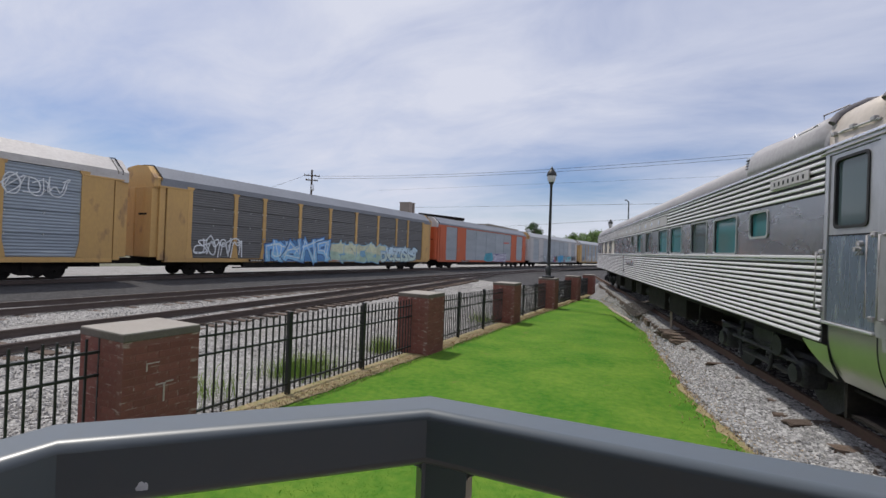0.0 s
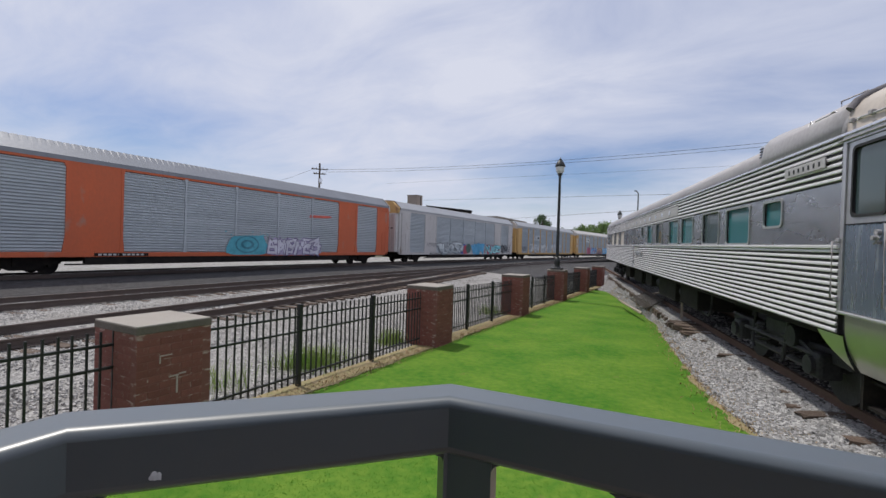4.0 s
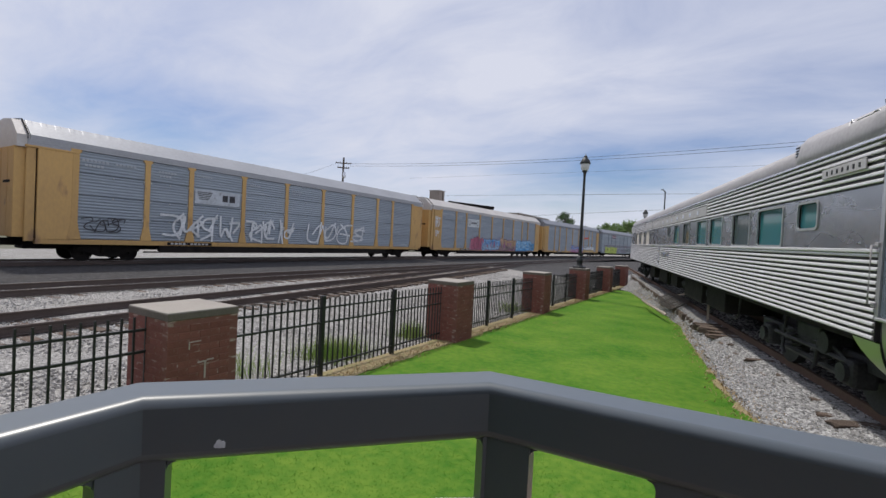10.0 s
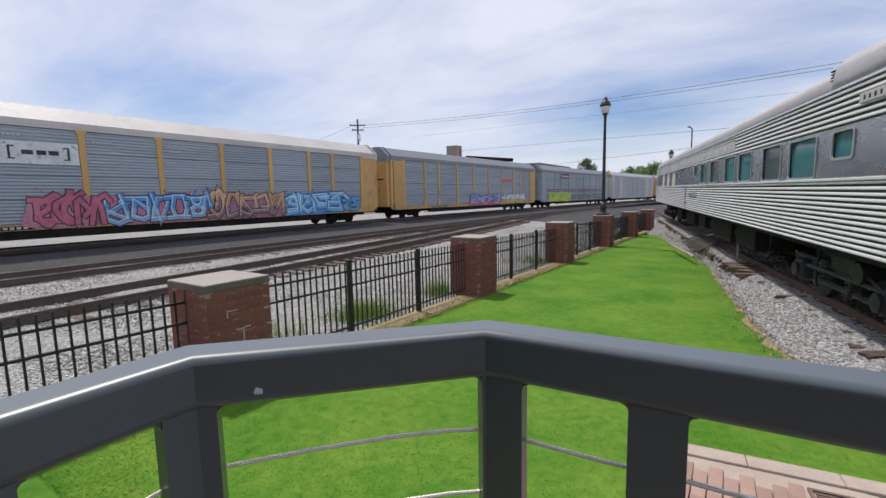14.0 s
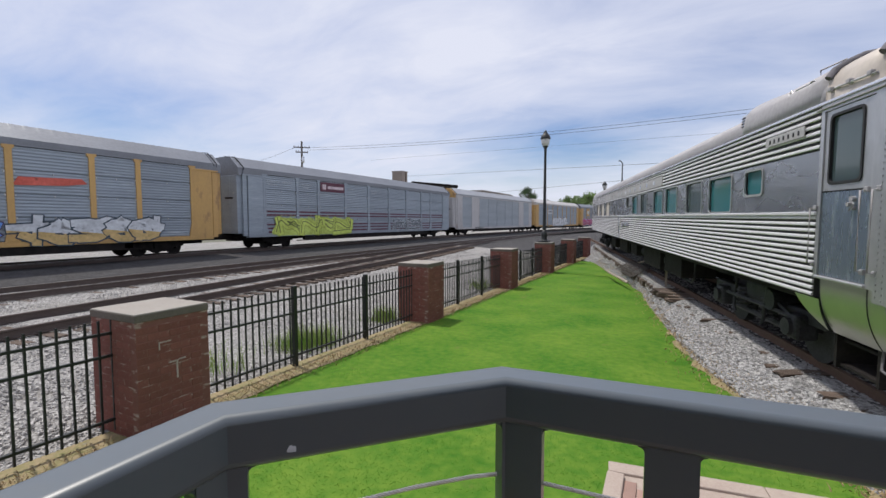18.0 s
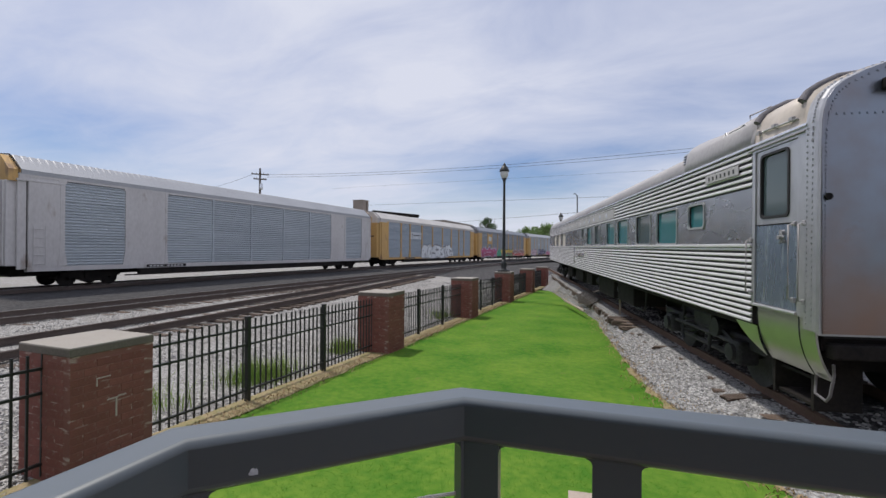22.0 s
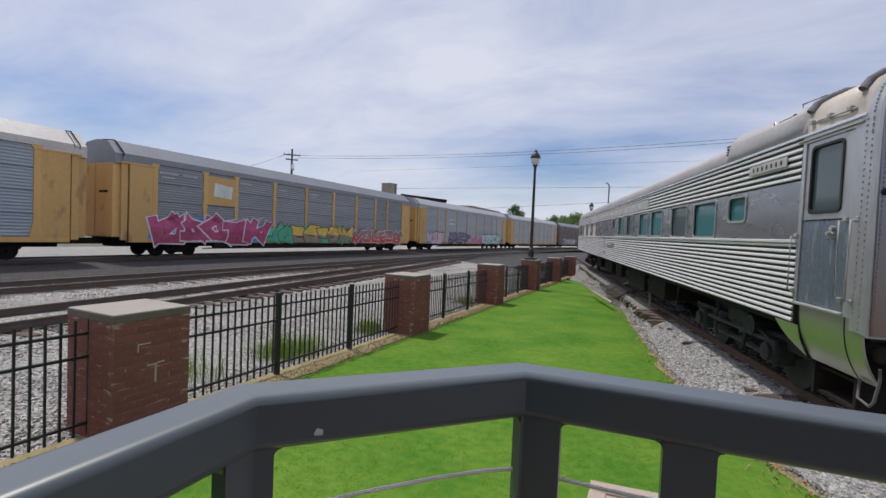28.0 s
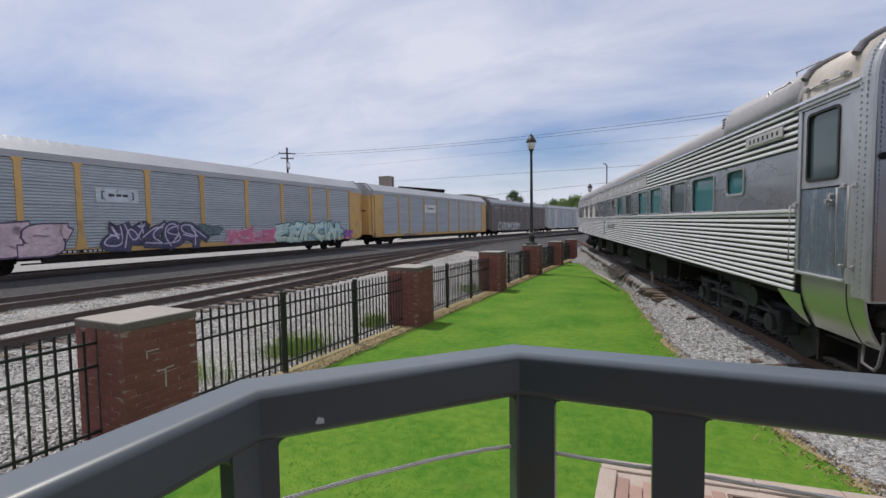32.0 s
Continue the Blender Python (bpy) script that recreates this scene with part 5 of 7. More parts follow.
def paint(rgb):
    key = tuple(rgb)
    if key not in PAINT:
        PAINT[key] = surface("spray_paint", rgb, tuple(min(1.0, c * 1.5 + 0.05) for c in rgb), rough=0.75, large=1.6, small=9, vary=0.5, bump=0.0, stain=tuple(c * 0.55 + 0.02 for c in rgb), stained=0.16)
    return PAINT[key]


def strokes(bm, path, r, y):
    """One flat brush stroke in the xz plane: a ribbon with mitred bends and pointed ends."""
    pts = [Vector(p) for p in path]
    sides = []
    for i, p in enumerate(pts):
        a = (p - pts[i - 1]).normalized() if i else (pts[1] - p).normalized()
        b = (pts[i + 1] - p).normalized() if i < len(pts) - 1 else a
        m = Vector((-a.y - b.y, a.x + b.x))
        m = m.normalized() if m.length > 0.1 else Vector((-a.y, a.x))
        k = min(1.7, 1 / max(0.3, m.dot(Vector((-a.y, a.x)))))
        if i == 0:
            p = p - a * r * 0.6
        elif i == len(pts) - 1:
            p = p + a * r * 0.6
        sides.append([bm.verts.new((p.x + s * m.x * r * k, y, p.y + s * m.y * r * k)) for s in (1, -1)])
    for (a, b), (c, d) in zip(sides, sides[1:]):
        bm.faces.new((a, b, d, c))


def rounded_path(path, rounds):
    """Cuts the corners of a stroke so that it bends softly."""
    for _ in range(rounds):
        cut = [path[0]]
        for (ax, az), (bx, bz) in zip(path, path[1:]):
            cut += [(ax * 0.75 + bx * 0.25, az * 0.75 + bz * 0.25), (ax * 0.25 + bx * 0.75, az * 0.25 + bz * 0.75)]
        path = cut + [path[-1]]
    return path


def letter(rng, x, w, z, h, slant, bend=0, wild=1.0):
    """An unreadable letter form: a bent main stroke with side strokes."""
    def p(a, b):
        return (x + w * a + slant * b * h * 0.25 + rng.uniform(-0.14, 0.14) * w * wild, z + h * b + rng.uniform(-0.12, 0.12) * h * wild)
    forms = [
        [[p(0.18, 0.0), p(0.16, 0.97), p(0.80, 0.86), p(0.78, 0.50), p(0.22, 0.46)], [p(0.42, 0.46), p(0.92, 0.0)]],
        [[p(0.92, 0.90), p(0.30, 0.98), p(0.10, 0.5), p(0.28, 0.02), p(0.92, 0.10)], [p(0.35, 0.5), p(0.80, 0.52)]],
        [[p(0.88, 0.92), p(0.25, 0.90), p(0.22, 0.56), p(0.82, 0.44), p(0.80, 0.08), p(0.10, 0.06)]],
        [[p(0.12, 0.0), p(0.18, 0.98), p(0.50, 0.38), p(0.84, 0.98), p(0.92, 0.0)]],
        [[p(0.16, 0.98), p(0.14, 0.18), p(0.5, 0.0), p(0.86, 0.18), p(0.86, 0.98)]],
        [[p(0.5, 1.0), p(0.10, 0.62), p(0.26, 0.03), p(0.80, 0.05), p(0.92, 0.62), p(0.5, 1.0)]],
        [[p(0.06, 0.94), p(0.94, 0.96)], [p(0.52, 0.94), p(0.46, 0.0)]],
        [[p(0.10, 0.0), p(0.46, 1.0), p(0.90, 0.0)], [p(0.25, 0.34), p(0.78, 0.32)]],
        [[p(0.16, 0.0), p(0.16, 1.0)], [p(0.88, 0.98), p(0.22, 0.48), p(0.90, 0.0)]],
        [[p(0.12, 0.0), p(0.14, 0.98), p(0.84, 0.02), p(0.88, 1.0)]],
    ]
    def turned(path):
        return [(2 * x + w - px, 2 * z + h - pz) for px, pz in path] if rng.random() < 0.5 else [(2 * x + w - px, pz) for px, pz in path]
    form = [turned(rng.choice(forms)[0]), rng.choice(rng.choice(forms))]
    form.append([p(rng.uniform(0.1, 0.9), rng.uniform(0.2, 0.8)), p(rng.uniform(0.3, 1.2), rng.uniform(0.7, 1.15)), p(rng.uniform(0.6, 1.4), rng.uniform(0.3, 1.0))])
    return [rounded_path(path, bend) for path in form]


def spray(car, seed, x0, x1, z0, z1, rgb, y):
    """A soft-edged cloud of background paint: one sheet with a ragged top and flecks of overspray."""
    rng = random.Random(seed * 7 + 1)
    bm = bmesh.new()
    steps = max(12, int((x1 - x0) * 7))
    h = z1 - z0
    pairs = []
    for k in range(steps + 1):
        f = k / steps
        swell = min(1.0, 7 * f, 7 * (1 - f))
        x = x0 - 0.25 + (x1 - x0 + 0.5) * f
        high = z0 + h * (0.32 + 0.62 * swell + 0.20 * noise.noise((x * 1.1, seed, 0.0)) + rng.uniform(-0.05, 0.05))
        pairs.append((bm.verts.new((x, y + 0.002, z0 + 0.12 * (1 - swell))), bm.verts.new((x, y + 0.002, high))))
    for (a, b), (c, d) in zip(pairs, pairs[1:]):
        bm.faces.new((a, c, d, b))
    for _ in range(int((x1 - x0) * 9)):
        x, z, r = rng.uniform(x0 - 0.3, x1 + 0.3), z0 + h * rng.uniform(0.75, 1.12), rng.uniform(0.02, 0.06)
        bm.faces.new([bm.verts.new((x + r * math.cos(a), y + 0.002, z + r * math.sin(a))) for a in (0, 1.2, 2.4, 3.7, 5.0)])
    part("graffiti_ground", bm, paint(rgb), car, "sprayed background colour")


def graffiti(car, seed, x0, x1, z0, z1, letters, fill, edge, cloud=None, thick=0.24, slant=0.3, shine=None, fade=None, bend=0, wild=1.0):
    """Sprayed lettering, laid on as thin flat paint just proud of the side: outline, fill, a lower fade and a highlight."""
    rng = random.Random(seed)
    y = SIDE - 0.034
    z0 = max(z0, 0.80)
    h, w = z1 - z0, (x1 - x0) / letters
    if cloud:
        spray(car, seed, x0, x1, z0 - 0.02, z1, cloud, y)
    forms = [letter(rng, x0 + w * k, w * 1.22, z0 + h * 0.10, h * rng.uniform(0.72, 0.86), slant, bend, wild) for k in range(letters)]
    size = min(w, h) * 0.5
    thick *= 0.80
    for n, form in enumerate(forms):
        deep = y - 0.0032 * n
        bm = bmesh.new()
        for i, path in enumerate(form):
            strokes(bm, path, thick * 1.15 * size + 0.035, deep - 0.0002 * i)
        one = part("graffiti_letter", bm, paint(edge), car, "sprayed graffiti letter with a dark outline")
        middle = z0 + h * rng.uniform(0.40, 0.52)
        for low in ((False, True) if fade else (None,)):
            bm = bmesh.new()
            for i, path in enumerate(form):
                strokes(bm, path, thick * size, deep - 0.0014 - 0.0002 * i)
            if fade:
                bmesh.ops.bisect_plane(bm, geom=bm.verts[:] + bm.edges[:] + bm.faces[:], plane_co=(x0 + w * (n + 0.5), 0, middle), plane_no=(0.12, 0, 1), clear_inner=not low, clear_outer=low)
            if bm.faces:
                part("letter_fade" if low else "letter_fill", bm, paint(fade if low else fill), one)
            else:
                bm.free()
        if shine:
            bm = bmesh.new()
            for i, path in enumerate(form):
                strokes(bm, [(px - 0.05, pz + 0.06) for px, pz in path], thick * 0.20 * size, deep - 0.0026 - 0.0001 * i)
            part("letter_shine", bm, paint(shine), one)


def tag(car, seed, x0, x1, z0, z1, letters, rgb, thick=0.07):
    rng = random.Random(seed)
    w = (x1 - x0) / letters
    for k in range(letters):
        bm = bmesh.new()
        for i, path in enumerate(letter(rng, x0 + w * k, w * 1.1, z0, z1 - z0, 0.5, 2)):
            strokes(bm, path, thick * 0.6 * (z1 - z0), SIDE - 0.036 - 0.0003 * i)
        part("tag_letter", bm, paint(rgb), car, "sprayed line tag")


def logo(car, x0, x1, z0, z1, ground, ink):
    p = part("logo_plate", box(bmesh.new(), x0, x1, SIDE - 0.006, SIDE + 0.03, z0, z1), paint(ground), car, "small painted reporting plate")
    w, h, y = x1 - x0, z1 - z0, SIDE - 0.012
    for a, b, c, d in ((0.12, 0.15, 0.2, 0.8), (0.85, 0.88, 0.2, 0.8), (0.15, 0.2, 0.74, 0.8), (0.80, 0.85, 0.74, 0.8), (0.15, 0.2, 0.2, 0.26), (0.80, 0.85, 0.2, 0.26),
                       (0.28, 0.42, 0.42, 0.62), (0.46, 0.58, 0.42, 0.62), (0.61, 0.74, 0.42, 0.62)):
        part("logo_bar", box(bmesh.new(), x0 + w * a, x0 + w * b, y, y + 0.006, z0 + h * c, z0 + h * d), paint(ink), p)


def car_carrier(k, frame_paint, panel, roof, cap, style, label):
    """One covered car carrier on two trucks; its origin is the leading end at rail height."""
    car = thing("car_carrier", Matrix(), label, "railcar", "cars of the moving train")

    def put(name, make, material, parent=car, text=""):
        return tagged(shared(name, once(make[0], make[1], material), parent, Matrix()), text)
    put("body", ("body", lambda: box(bmesh.new(), 0.10, BODY - 0.10, -1.44, 1.50, 0.94, 4.74)), M_UNDER)
    put("far_wall", ("far_wall", lambda: box(bmesh.new(), 0.1, BODY - 0.1, 1.50, 1.55, 0.94, 4.74)), panel)
    ridge = 0.022 if style == "frame" or roof is M_RACKPALE else 0.008
    put("roof", (f"roof{ridge}", lambda: rack_roof(ridge)), roof, car, "metal roof with a straight sloping fascia")
    for x in (0.04, BODY - 0.04):
        put("roof_edge", (f"roof_edge{x}", lambda: cap_edge(x)), M_UNDER)
    for a, b in ((-EXT + 0.04, 0.16), (BODY - 0.16, BODY + EXT - 0.04)):
        put("end_cap", (f"end_cap{a}", lambda: end_cap(a, b)), cap)
    for a, b in ((-EXT, 0.10), (BODY - 0.10, BODY + EXT)):
        for c, d in ((-1.40, -0.02), (0.02, 1.40)):
            put("end_door", (f"end_door{a}{c}", lambda: end_door(a, b, c, d)), frame_paint, car, "tall end door")
    for x in (-EXT - 0.008, BODY + EXT + 0.008):
        put("end_slot", (f"end_slot{x}", lambda: end_slot(x)), M_UNDER, car, "dark slot in the end door")
    if style == "frame":
        for a, b in ((-EXT - 0.07, -EXT + 0.005), (BODY + EXT - 0.005, BODY + EXT + 0.07)):
            for y in (-1.25, -0.75, -0.3, 0.3, 0.75, 1.25):
                put("end_rib", (f"end_rib{a}{y}", lambda: end_rib(a, b, y)), frame_paint)
    put("top_chord", ("top_chord", lambda: box(box(box(bmesh.new(), 0.05, BODY - 0.05, SIDE - 0.012, -1.40, 4.60, 4.73), 0.05, 1.44, SIDE - 0.012, -1.40, 4.44, 4.596), BODY - 1.39, BODY - 0.05, SIDE - 0.012, -1.40, 4.44, 4.596)), roof if style == "ribs" else frame_paint)
    put("sill", ("sill", lambda: box(bmesh.new(), 0.35, BODY - 0.35, SIDE - 0.012, -1.30, 0.74, 0.945, 0.01)), frame_paint, car, "stained side sill")
    put("deep_sill", ("deep_sill", lambda: box(bmesh.new(), 4.9, BODY - 4.9, SIDE + 0.03, -1.30, 0.46, 0.735)), M_UNDER, car, "black middle sill")
    put("stencil_plate", ("stencil_plate", lambda: box(bmesh.new(), 5.2, 7.4, SIDE - 0.02, SIDE, 0.77, 0.91)), M_UNDER, car, "black reporting plate")
    put("underframe", ("underframe", lambda: box(box(bmesh.new(), 0.3, BODY - 0.3, -0.5, 0.5, 0.5, 0.94), 0.3, BODY - 0.3, -1.3, 1.45, 0.80, 0.94)), M_UNDER)
    put("brake_rail", ("brake_rail", lambda: box(bmesh.new(), 4.2, BODY - 4.2, SIDE + 0.03, SIDE + 0.10, 0.40, 0.46)), M_UNDER)
    for a, b in ((0.0, RIBS[0]), (RIBS[-1], BODY)):
        c, d = (a + 0.36, b) if a == 0.0 else (a, b - 0.36)
        e, f = (a + 0.02, a + 0.31) if a == 0.0 else (b - 0.31, b - 0.02)
        put("corner_panel", (f"corner_panel{a}", lambda: box(bmesh.new(), c, d, SIDE - 0.012, -1.42, 0.90, 4.44, 0.02)), frame_paint, car, "solid stained end section")
        put("corner_post", (f"corner_post{a}", lambda: box(bmesh.new(), e, f, SIDE + 0.03, -1.42, 0.84, 4.46, 0.02)), frame_paint, car, "narrow recessed end post")
        put("eave_strip", (f"eave_strip{a}", lambda: box(bmesh.new(), min(c, e) - 0.05, max(d, f) + 0.05, SIDE - 0.03, -1.45, 4.42, 4.50, 0.01)), frame_paint)
    for i, (a, b) in enumerate(zip(RIBS, RIBS[1:])):
        blank = style == "frame" and i in (1, 7)
        if blank:
            put("blank_panel", (f"blank_panel{i}", lambda: box(bmesh.new(), a, b, SIDE - 0.004, -1.42, 0.95, 4.60)), frame_paint, car, "solid side section")
        else:
            put("side_panel", (f"side_panel{i}", (lambda: corrugated(a, b, 0.034, 0.012)) if panel is M_RACKPALE else (lambda: corrugated(a, b, 0.014))), panel, car, "corrugated galvanized side panel")
    for i, x in enumerate(RIBS):
        w = 0.11 if style == "ribs" else (0.05 if 2 <= i <= 6 else 0.09)
        put("rib", (f"rib{style}{i}", lambda: plate([(x - w * 2.1, 0.95), (x + w * 2.1, 0.95), (x + w * 1.9, 1.10), (x + w, 1.62), (x + w, 4.46), (x + w * 1.7, 4.53), (x + w * 1.7, 4.62), (x - w * 1.7, 4.62), (x - w * 1.7, 4.53), (x - w, 4.46), (x - w, 1.62), (x - w * 1.9, 1.10)][::-1], SIDE - 0.022, -1.47)), frame_paint if style == "ribs" or i in (0, 1, 2, 7, 8, 9) else panel)
    if style == "ribs":
        tagged(put("panel_clips", ("panel_clips", rib_clips), M_CLIP, car, "small bright clips along the ribs"), kind="stuff")
    tagged(put("stencil", ("stencil", lambda: bars_xz([(5.35 + 0.19 * k, 5.35 + 0.19 * k + (0.13 if k != 4 else 0.02), 0.80, 0.88) for k in range(10)], SIDE - 0.026)), M_CLIP, car, "white stencilled bars on the black plate"), kind="stuff")
    if style == "ribs" and panel is not M_RACKDARK:
        tagged(put("small_print", ("small_print", lambda: bars_xz([(x0 + 0.14 * k, x0 + 0.14 * k + 0.10, z0, z0 + 0.10) for x0, z0, n in ((1.75, 4.18, 7), (2.95, 4.18, 6), (1.85, 3.98, 5), (4.7, 4.14, 6), (4.75, 3.96, 4), (6.5, 4.22, 6), (9.5, 4.14, 5), (12.4, 4.16, 6), (12.5, 3.98, 4)) for k in range(n)], SIDE - 0.006)), M_PRINT, car, "worn white stencilled bars"), kind="stuff")
    for x in (3.0, BODY - 3.0):
        t = put("truck", (f"truck{x}", lambda: trucks(x)), M_UNDER, car, "grimy cast truck frame")
        for dx in (-0.88, 0.88):
            put("wheel_set", (f"wheel_set{x}{dx}", lambda: wheel_set(x + dx)), M_UNDER, t)
    for x in (0.5, BODY - 0.95) if style == "frame" else ():
        put("ladder", (f"ladder{x}", lambda: ladder(x)), frame_paint)
    for a, b in ((-0.85, 0.3), (BODY - 0.3, BODY + 0.85)):
        put("coupler", (f"coupler{a}", lambda: box(bmesh.new(), a, b, -0.16, 0.16, 0.62, 0.9, 0.02)), M_UNDER)
    return car


BLACK, CHALK, SKYB, TEALP, PINK, LIME, GOLD, PURPLE, GREYP, REDP = ((0.02, 0.02, 0.025), (0.55, 0.57, 0.58), (0.10, 0.32, 0.55), (0.10, 0.42, 0.45), (0.42, 0.10, 0.20),
                                                                   (0.42, 0.46, 0.10), (0.50, 0.36, 0.06), (0.10, 0.06, 0.22), (0.16, 0.16, 0.18), (0.42, 0.05, 0.05))
CARS = []


def build_train():
    yel = "yellow-framed covered car carrier with grey corrugated panels"
    c = car_carrier(0, M_YELLOW, M_RACKGREY, M_ROOFPALE, M_ROOFPALE, "ribs", yel + " and a cream roof")
    tag(c, 1, 19, 24.5, 3.4, 4.1, 8, CHALK, 0.05)
    CARS.append(c)
    c = car_carrier(1, M_YELLOW, M_RACKDARK, M_RACKROOF, M_YELLOW, "ribs", "rust-stained yellow car carrier with dark panels and blue graffiti")
    tag(c, 2, 1.8, 4.6, 1.1, 2.1, 4, CHALK, 0.06)
    graffiti(c, 3, 6.5, 11.9, 0.7, 2.15, 4, (0.16, 0.36, 0.62), (0.03, 0.07, 0.20), (0.08, 0.22, 0.44), 0.34, 0.5, (0.50, 0.60, 0.66), (0.22, 0.44, 0.62))
    graffiti(c, 4, 12.0, 17.8, 0.7, 2.15, 4, (0.50, 0.52, 0.36), (0.16, 0.34, 0.50), (0.20, 0.38, 0.50), 0.36, 0.4, None, (0.34, 0.46, 0.36))
    part("red_glow", bars_xz([(12.3, 17.6, 0.80, 0.90)], SIDE - 0.0352), paint((0.40, 0.16, 0.10)), c)
    graffiti(c, 5, 18.0, 23.7, 0.7, 2.1, 5, (0.44, 0.56, 0.62), (0.03, 0.08, 0.13), (0.20, 0.36, 0.50), 0.30, 0.3, None, (0.46, 0.55, 0.50), 2)
    CARS.append(c)
    c = car_carrier(2, M_ORANGE, M_RACKPALE, M_RACKROOF, M_WHITE, "frame", "orange car carrier with pale galvanized panels")
    spray(c, 6, 11.7, 14.0, 0.8, 2.0, (0.06, 0.30, 0.38), SIDE - 0.034)
    eye = bmesh.new()
    for r0, r1 in ((0.62, 0.54), (0.34, 0.20)):
        ring = [[eye.verts.new((12.8 + r * 1.3 * math.cos(q), SIDE - 0.0355, 1.40 + r * 0.8 * math.sin(q))) for q in [2 * math.pi * n / 24 for n in range(24)]] for r in (r0, r1)]
        for n in range(24):
            eye.faces.new((ring[0][n], ring[0][(n + 1) % 24], ring[1][(n + 1) % 24], ring[1][n]))
    part("graffiti_eye", eye, paint((0.03, 0.16, 0.22)), c, "sprayed dark teal rings")
    part("red_streak", plate([(17.6, 3.28), (19.2, 3.34), (19.8, 3.42), (19.6, 3.52), (17.7, 3.46)], SIDE - 0.012, SIDE - 0.008), paint((0.55, 0.10, 0.07)), c, "faded red painted streak")
    graffiti(c, 7, 14.2, 18.5, 0.7, 1.85, 6, (0.50, 0.49, 0.56), (0.08, 0.05, 0.16), (0.34, 0.30, 0.44), 0.28)
    CARS.append(c)
    c = car_carrier(3, M_WHITE, M_RACKPALE, M_ROOFGREY, M_YELLOW, "frame", "off-white car carrier with teal and black graffiti")
    tag(c, 8, 4.5, 6.1, 1.5, 1.9, 4, GREYP, 0.06)
    graffiti(c, 9, 6.5, 11.9, 0.8, 2.0, 5, (0.36, 0.40, 0.42), (0.02, 0.02, 0.03), None, 0.30, 0.5, (0.55, 0.58, 0.60), (0.24, 0.28, 0.31), 1)
    spray(c, 10, 11.7, 12.4, 0.8, 1.9, (0.05, 0.08, 0.34), SIDE - 0.034)
    spray(c, 90, 12.3, 12.9, 0.8, 1.8, (0.36, 0.05, 0.08), SIDE - 0.0345)
    disc = [(13.3 + 0.62 * math.cos(q), 1.42 + 0.55 * math.sin(q)) for q in [2 * math.pi * n / 20 for n in range(20)]]
    part("graffiti_disc", plate(disc[::-1], SIDE - 0.042, SIDE - 0.040), paint((0.03, 0.08, 0.07)), c, "sprayed dark green disc")
    graffiti(c, 10, 14.1, 17.0, 0.8, 1.95, 3, (0.07, 0.30, 0.50), (0.05, 0.22, 0.42), None, 0.40, 0.1)
    graffiti(c, 11, 17.9, 22.0, 0.8, 1.95, 4, (0.10, 0.42, 0.50), (0.02, 0.03, 0.04), (0.34, 0.06, 0.10), 0.26, 0.3, (0.45, 0.58, 0.60), (0.24, 0.52, 0.56), 1)
    tag(c, 12, 22.6, 25.6, 0.9, 2.0, 4, BLACK, 0.06)
    CARS.append(c)
    c = car_carrier(4, M_YELLOW, M_RACKGREY, M_ROOFGREY, M_ROOFPALE, "ribs", yel + " and white tags")
    p = part("logo_plate", box(bmesh.new(), 6.45, 8.9, SIDE - 0.006, SIDE + 0.03, 2.9, 3.62), paint((0.40, 0.43, 0.46)), c, "pale reporting plate with dark speed stripes")
    part("logo_stripes", bars_xz([(6.55 + 0.03 * k, 7.35 - 0.05 * k, 3.46 - 0.085 * k, 3.50 - 0.085 * k) for k in range(5)] + [(7.9, 8.2, 3.10, 3.44), (8.3, 8.62, 3.10, 3.44)], SIDE - 0.012), paint(BLACK), p)
    for n, (a, b) in enumerate(((5.0, 8.6), (9.5, 12.6), (13.4, 19.0))):
        tag(c, 13 + n, a, b, 1.1, 2.3, 4, CHALK, 0.075)
    tag(c, 17, 1.8, 3.2, 1.3, 1.9, 3, BLACK, 0.06)
    CARS.append(c)
    c = car_carrier(5, M_YELLOW, M_RACKGREY, M_ROOFPALE, M_ROOFPALE, "ribs", "yellow-framed car carrier with grey panels and red and blue graffiti")
    tag(c, 50, 0.55, 1.2, 2.9, 3.9, 3, CHALK, 0.05)
    tag(c, 51, 0.6, 1.15, 2.0, 2.6, 3, CHALK, 0.05)
    logo(c, 6.6, 9.0, 3.22, 4.05, (0.50, 0.53, 0.54), BLACK)
    graffiti(c, 18, 7.3, 9.5, 0.8, 2.15, 3, (0.40, 0.10, 0.16), (0.04, 0.02, 0.03), (0.38, 0.16, 0.22), 0.30, 0.2, None, None, 1)
    graffiti(c, 19, 9.6, 13.9, 0.8, 2.05, 5, (0.07, 0.24, 0.52), (0.03, 0.03, 0.07), (0.40, 0.14, 0.22), 0.30, 0.3, (0.42, 0.56, 0.66), (0.20, 0.34, 0.50))
    graffiti(c, 20, 14.0, 18.5, 0.8, 2.15, 5, (0.42, 0.24, 0.12), (0.02, 0.02, 0.03), (0.30, 0.12, 0.22), 0.28, 0.3, (0.50, 0.40, 0.30), (0.20, 0.12, 0.13))
    graffiti(c, 21, 18.6, 23.0, 0.8, 2.15, 4, (0.10, 0.34, 0.58), (0.02, 0.06, 0.20), (0.04, 0.22, 0.50), 0.32, 0.4, (0.50, 0.60, 0.66))
    graffiti(c, 91, 23.2, 24.6, 0.8, 1.85, 2, (0.10, 0.30, 0.52), (0.03, 0.06, 0.16), None, 0.3)
    CARS.append(c)
    c = car_carrier(6, M_YELLOW, M_RACKGREY, M_RACKROOF, M_RACKROOF, "ribs", yel + " and a violet tag")
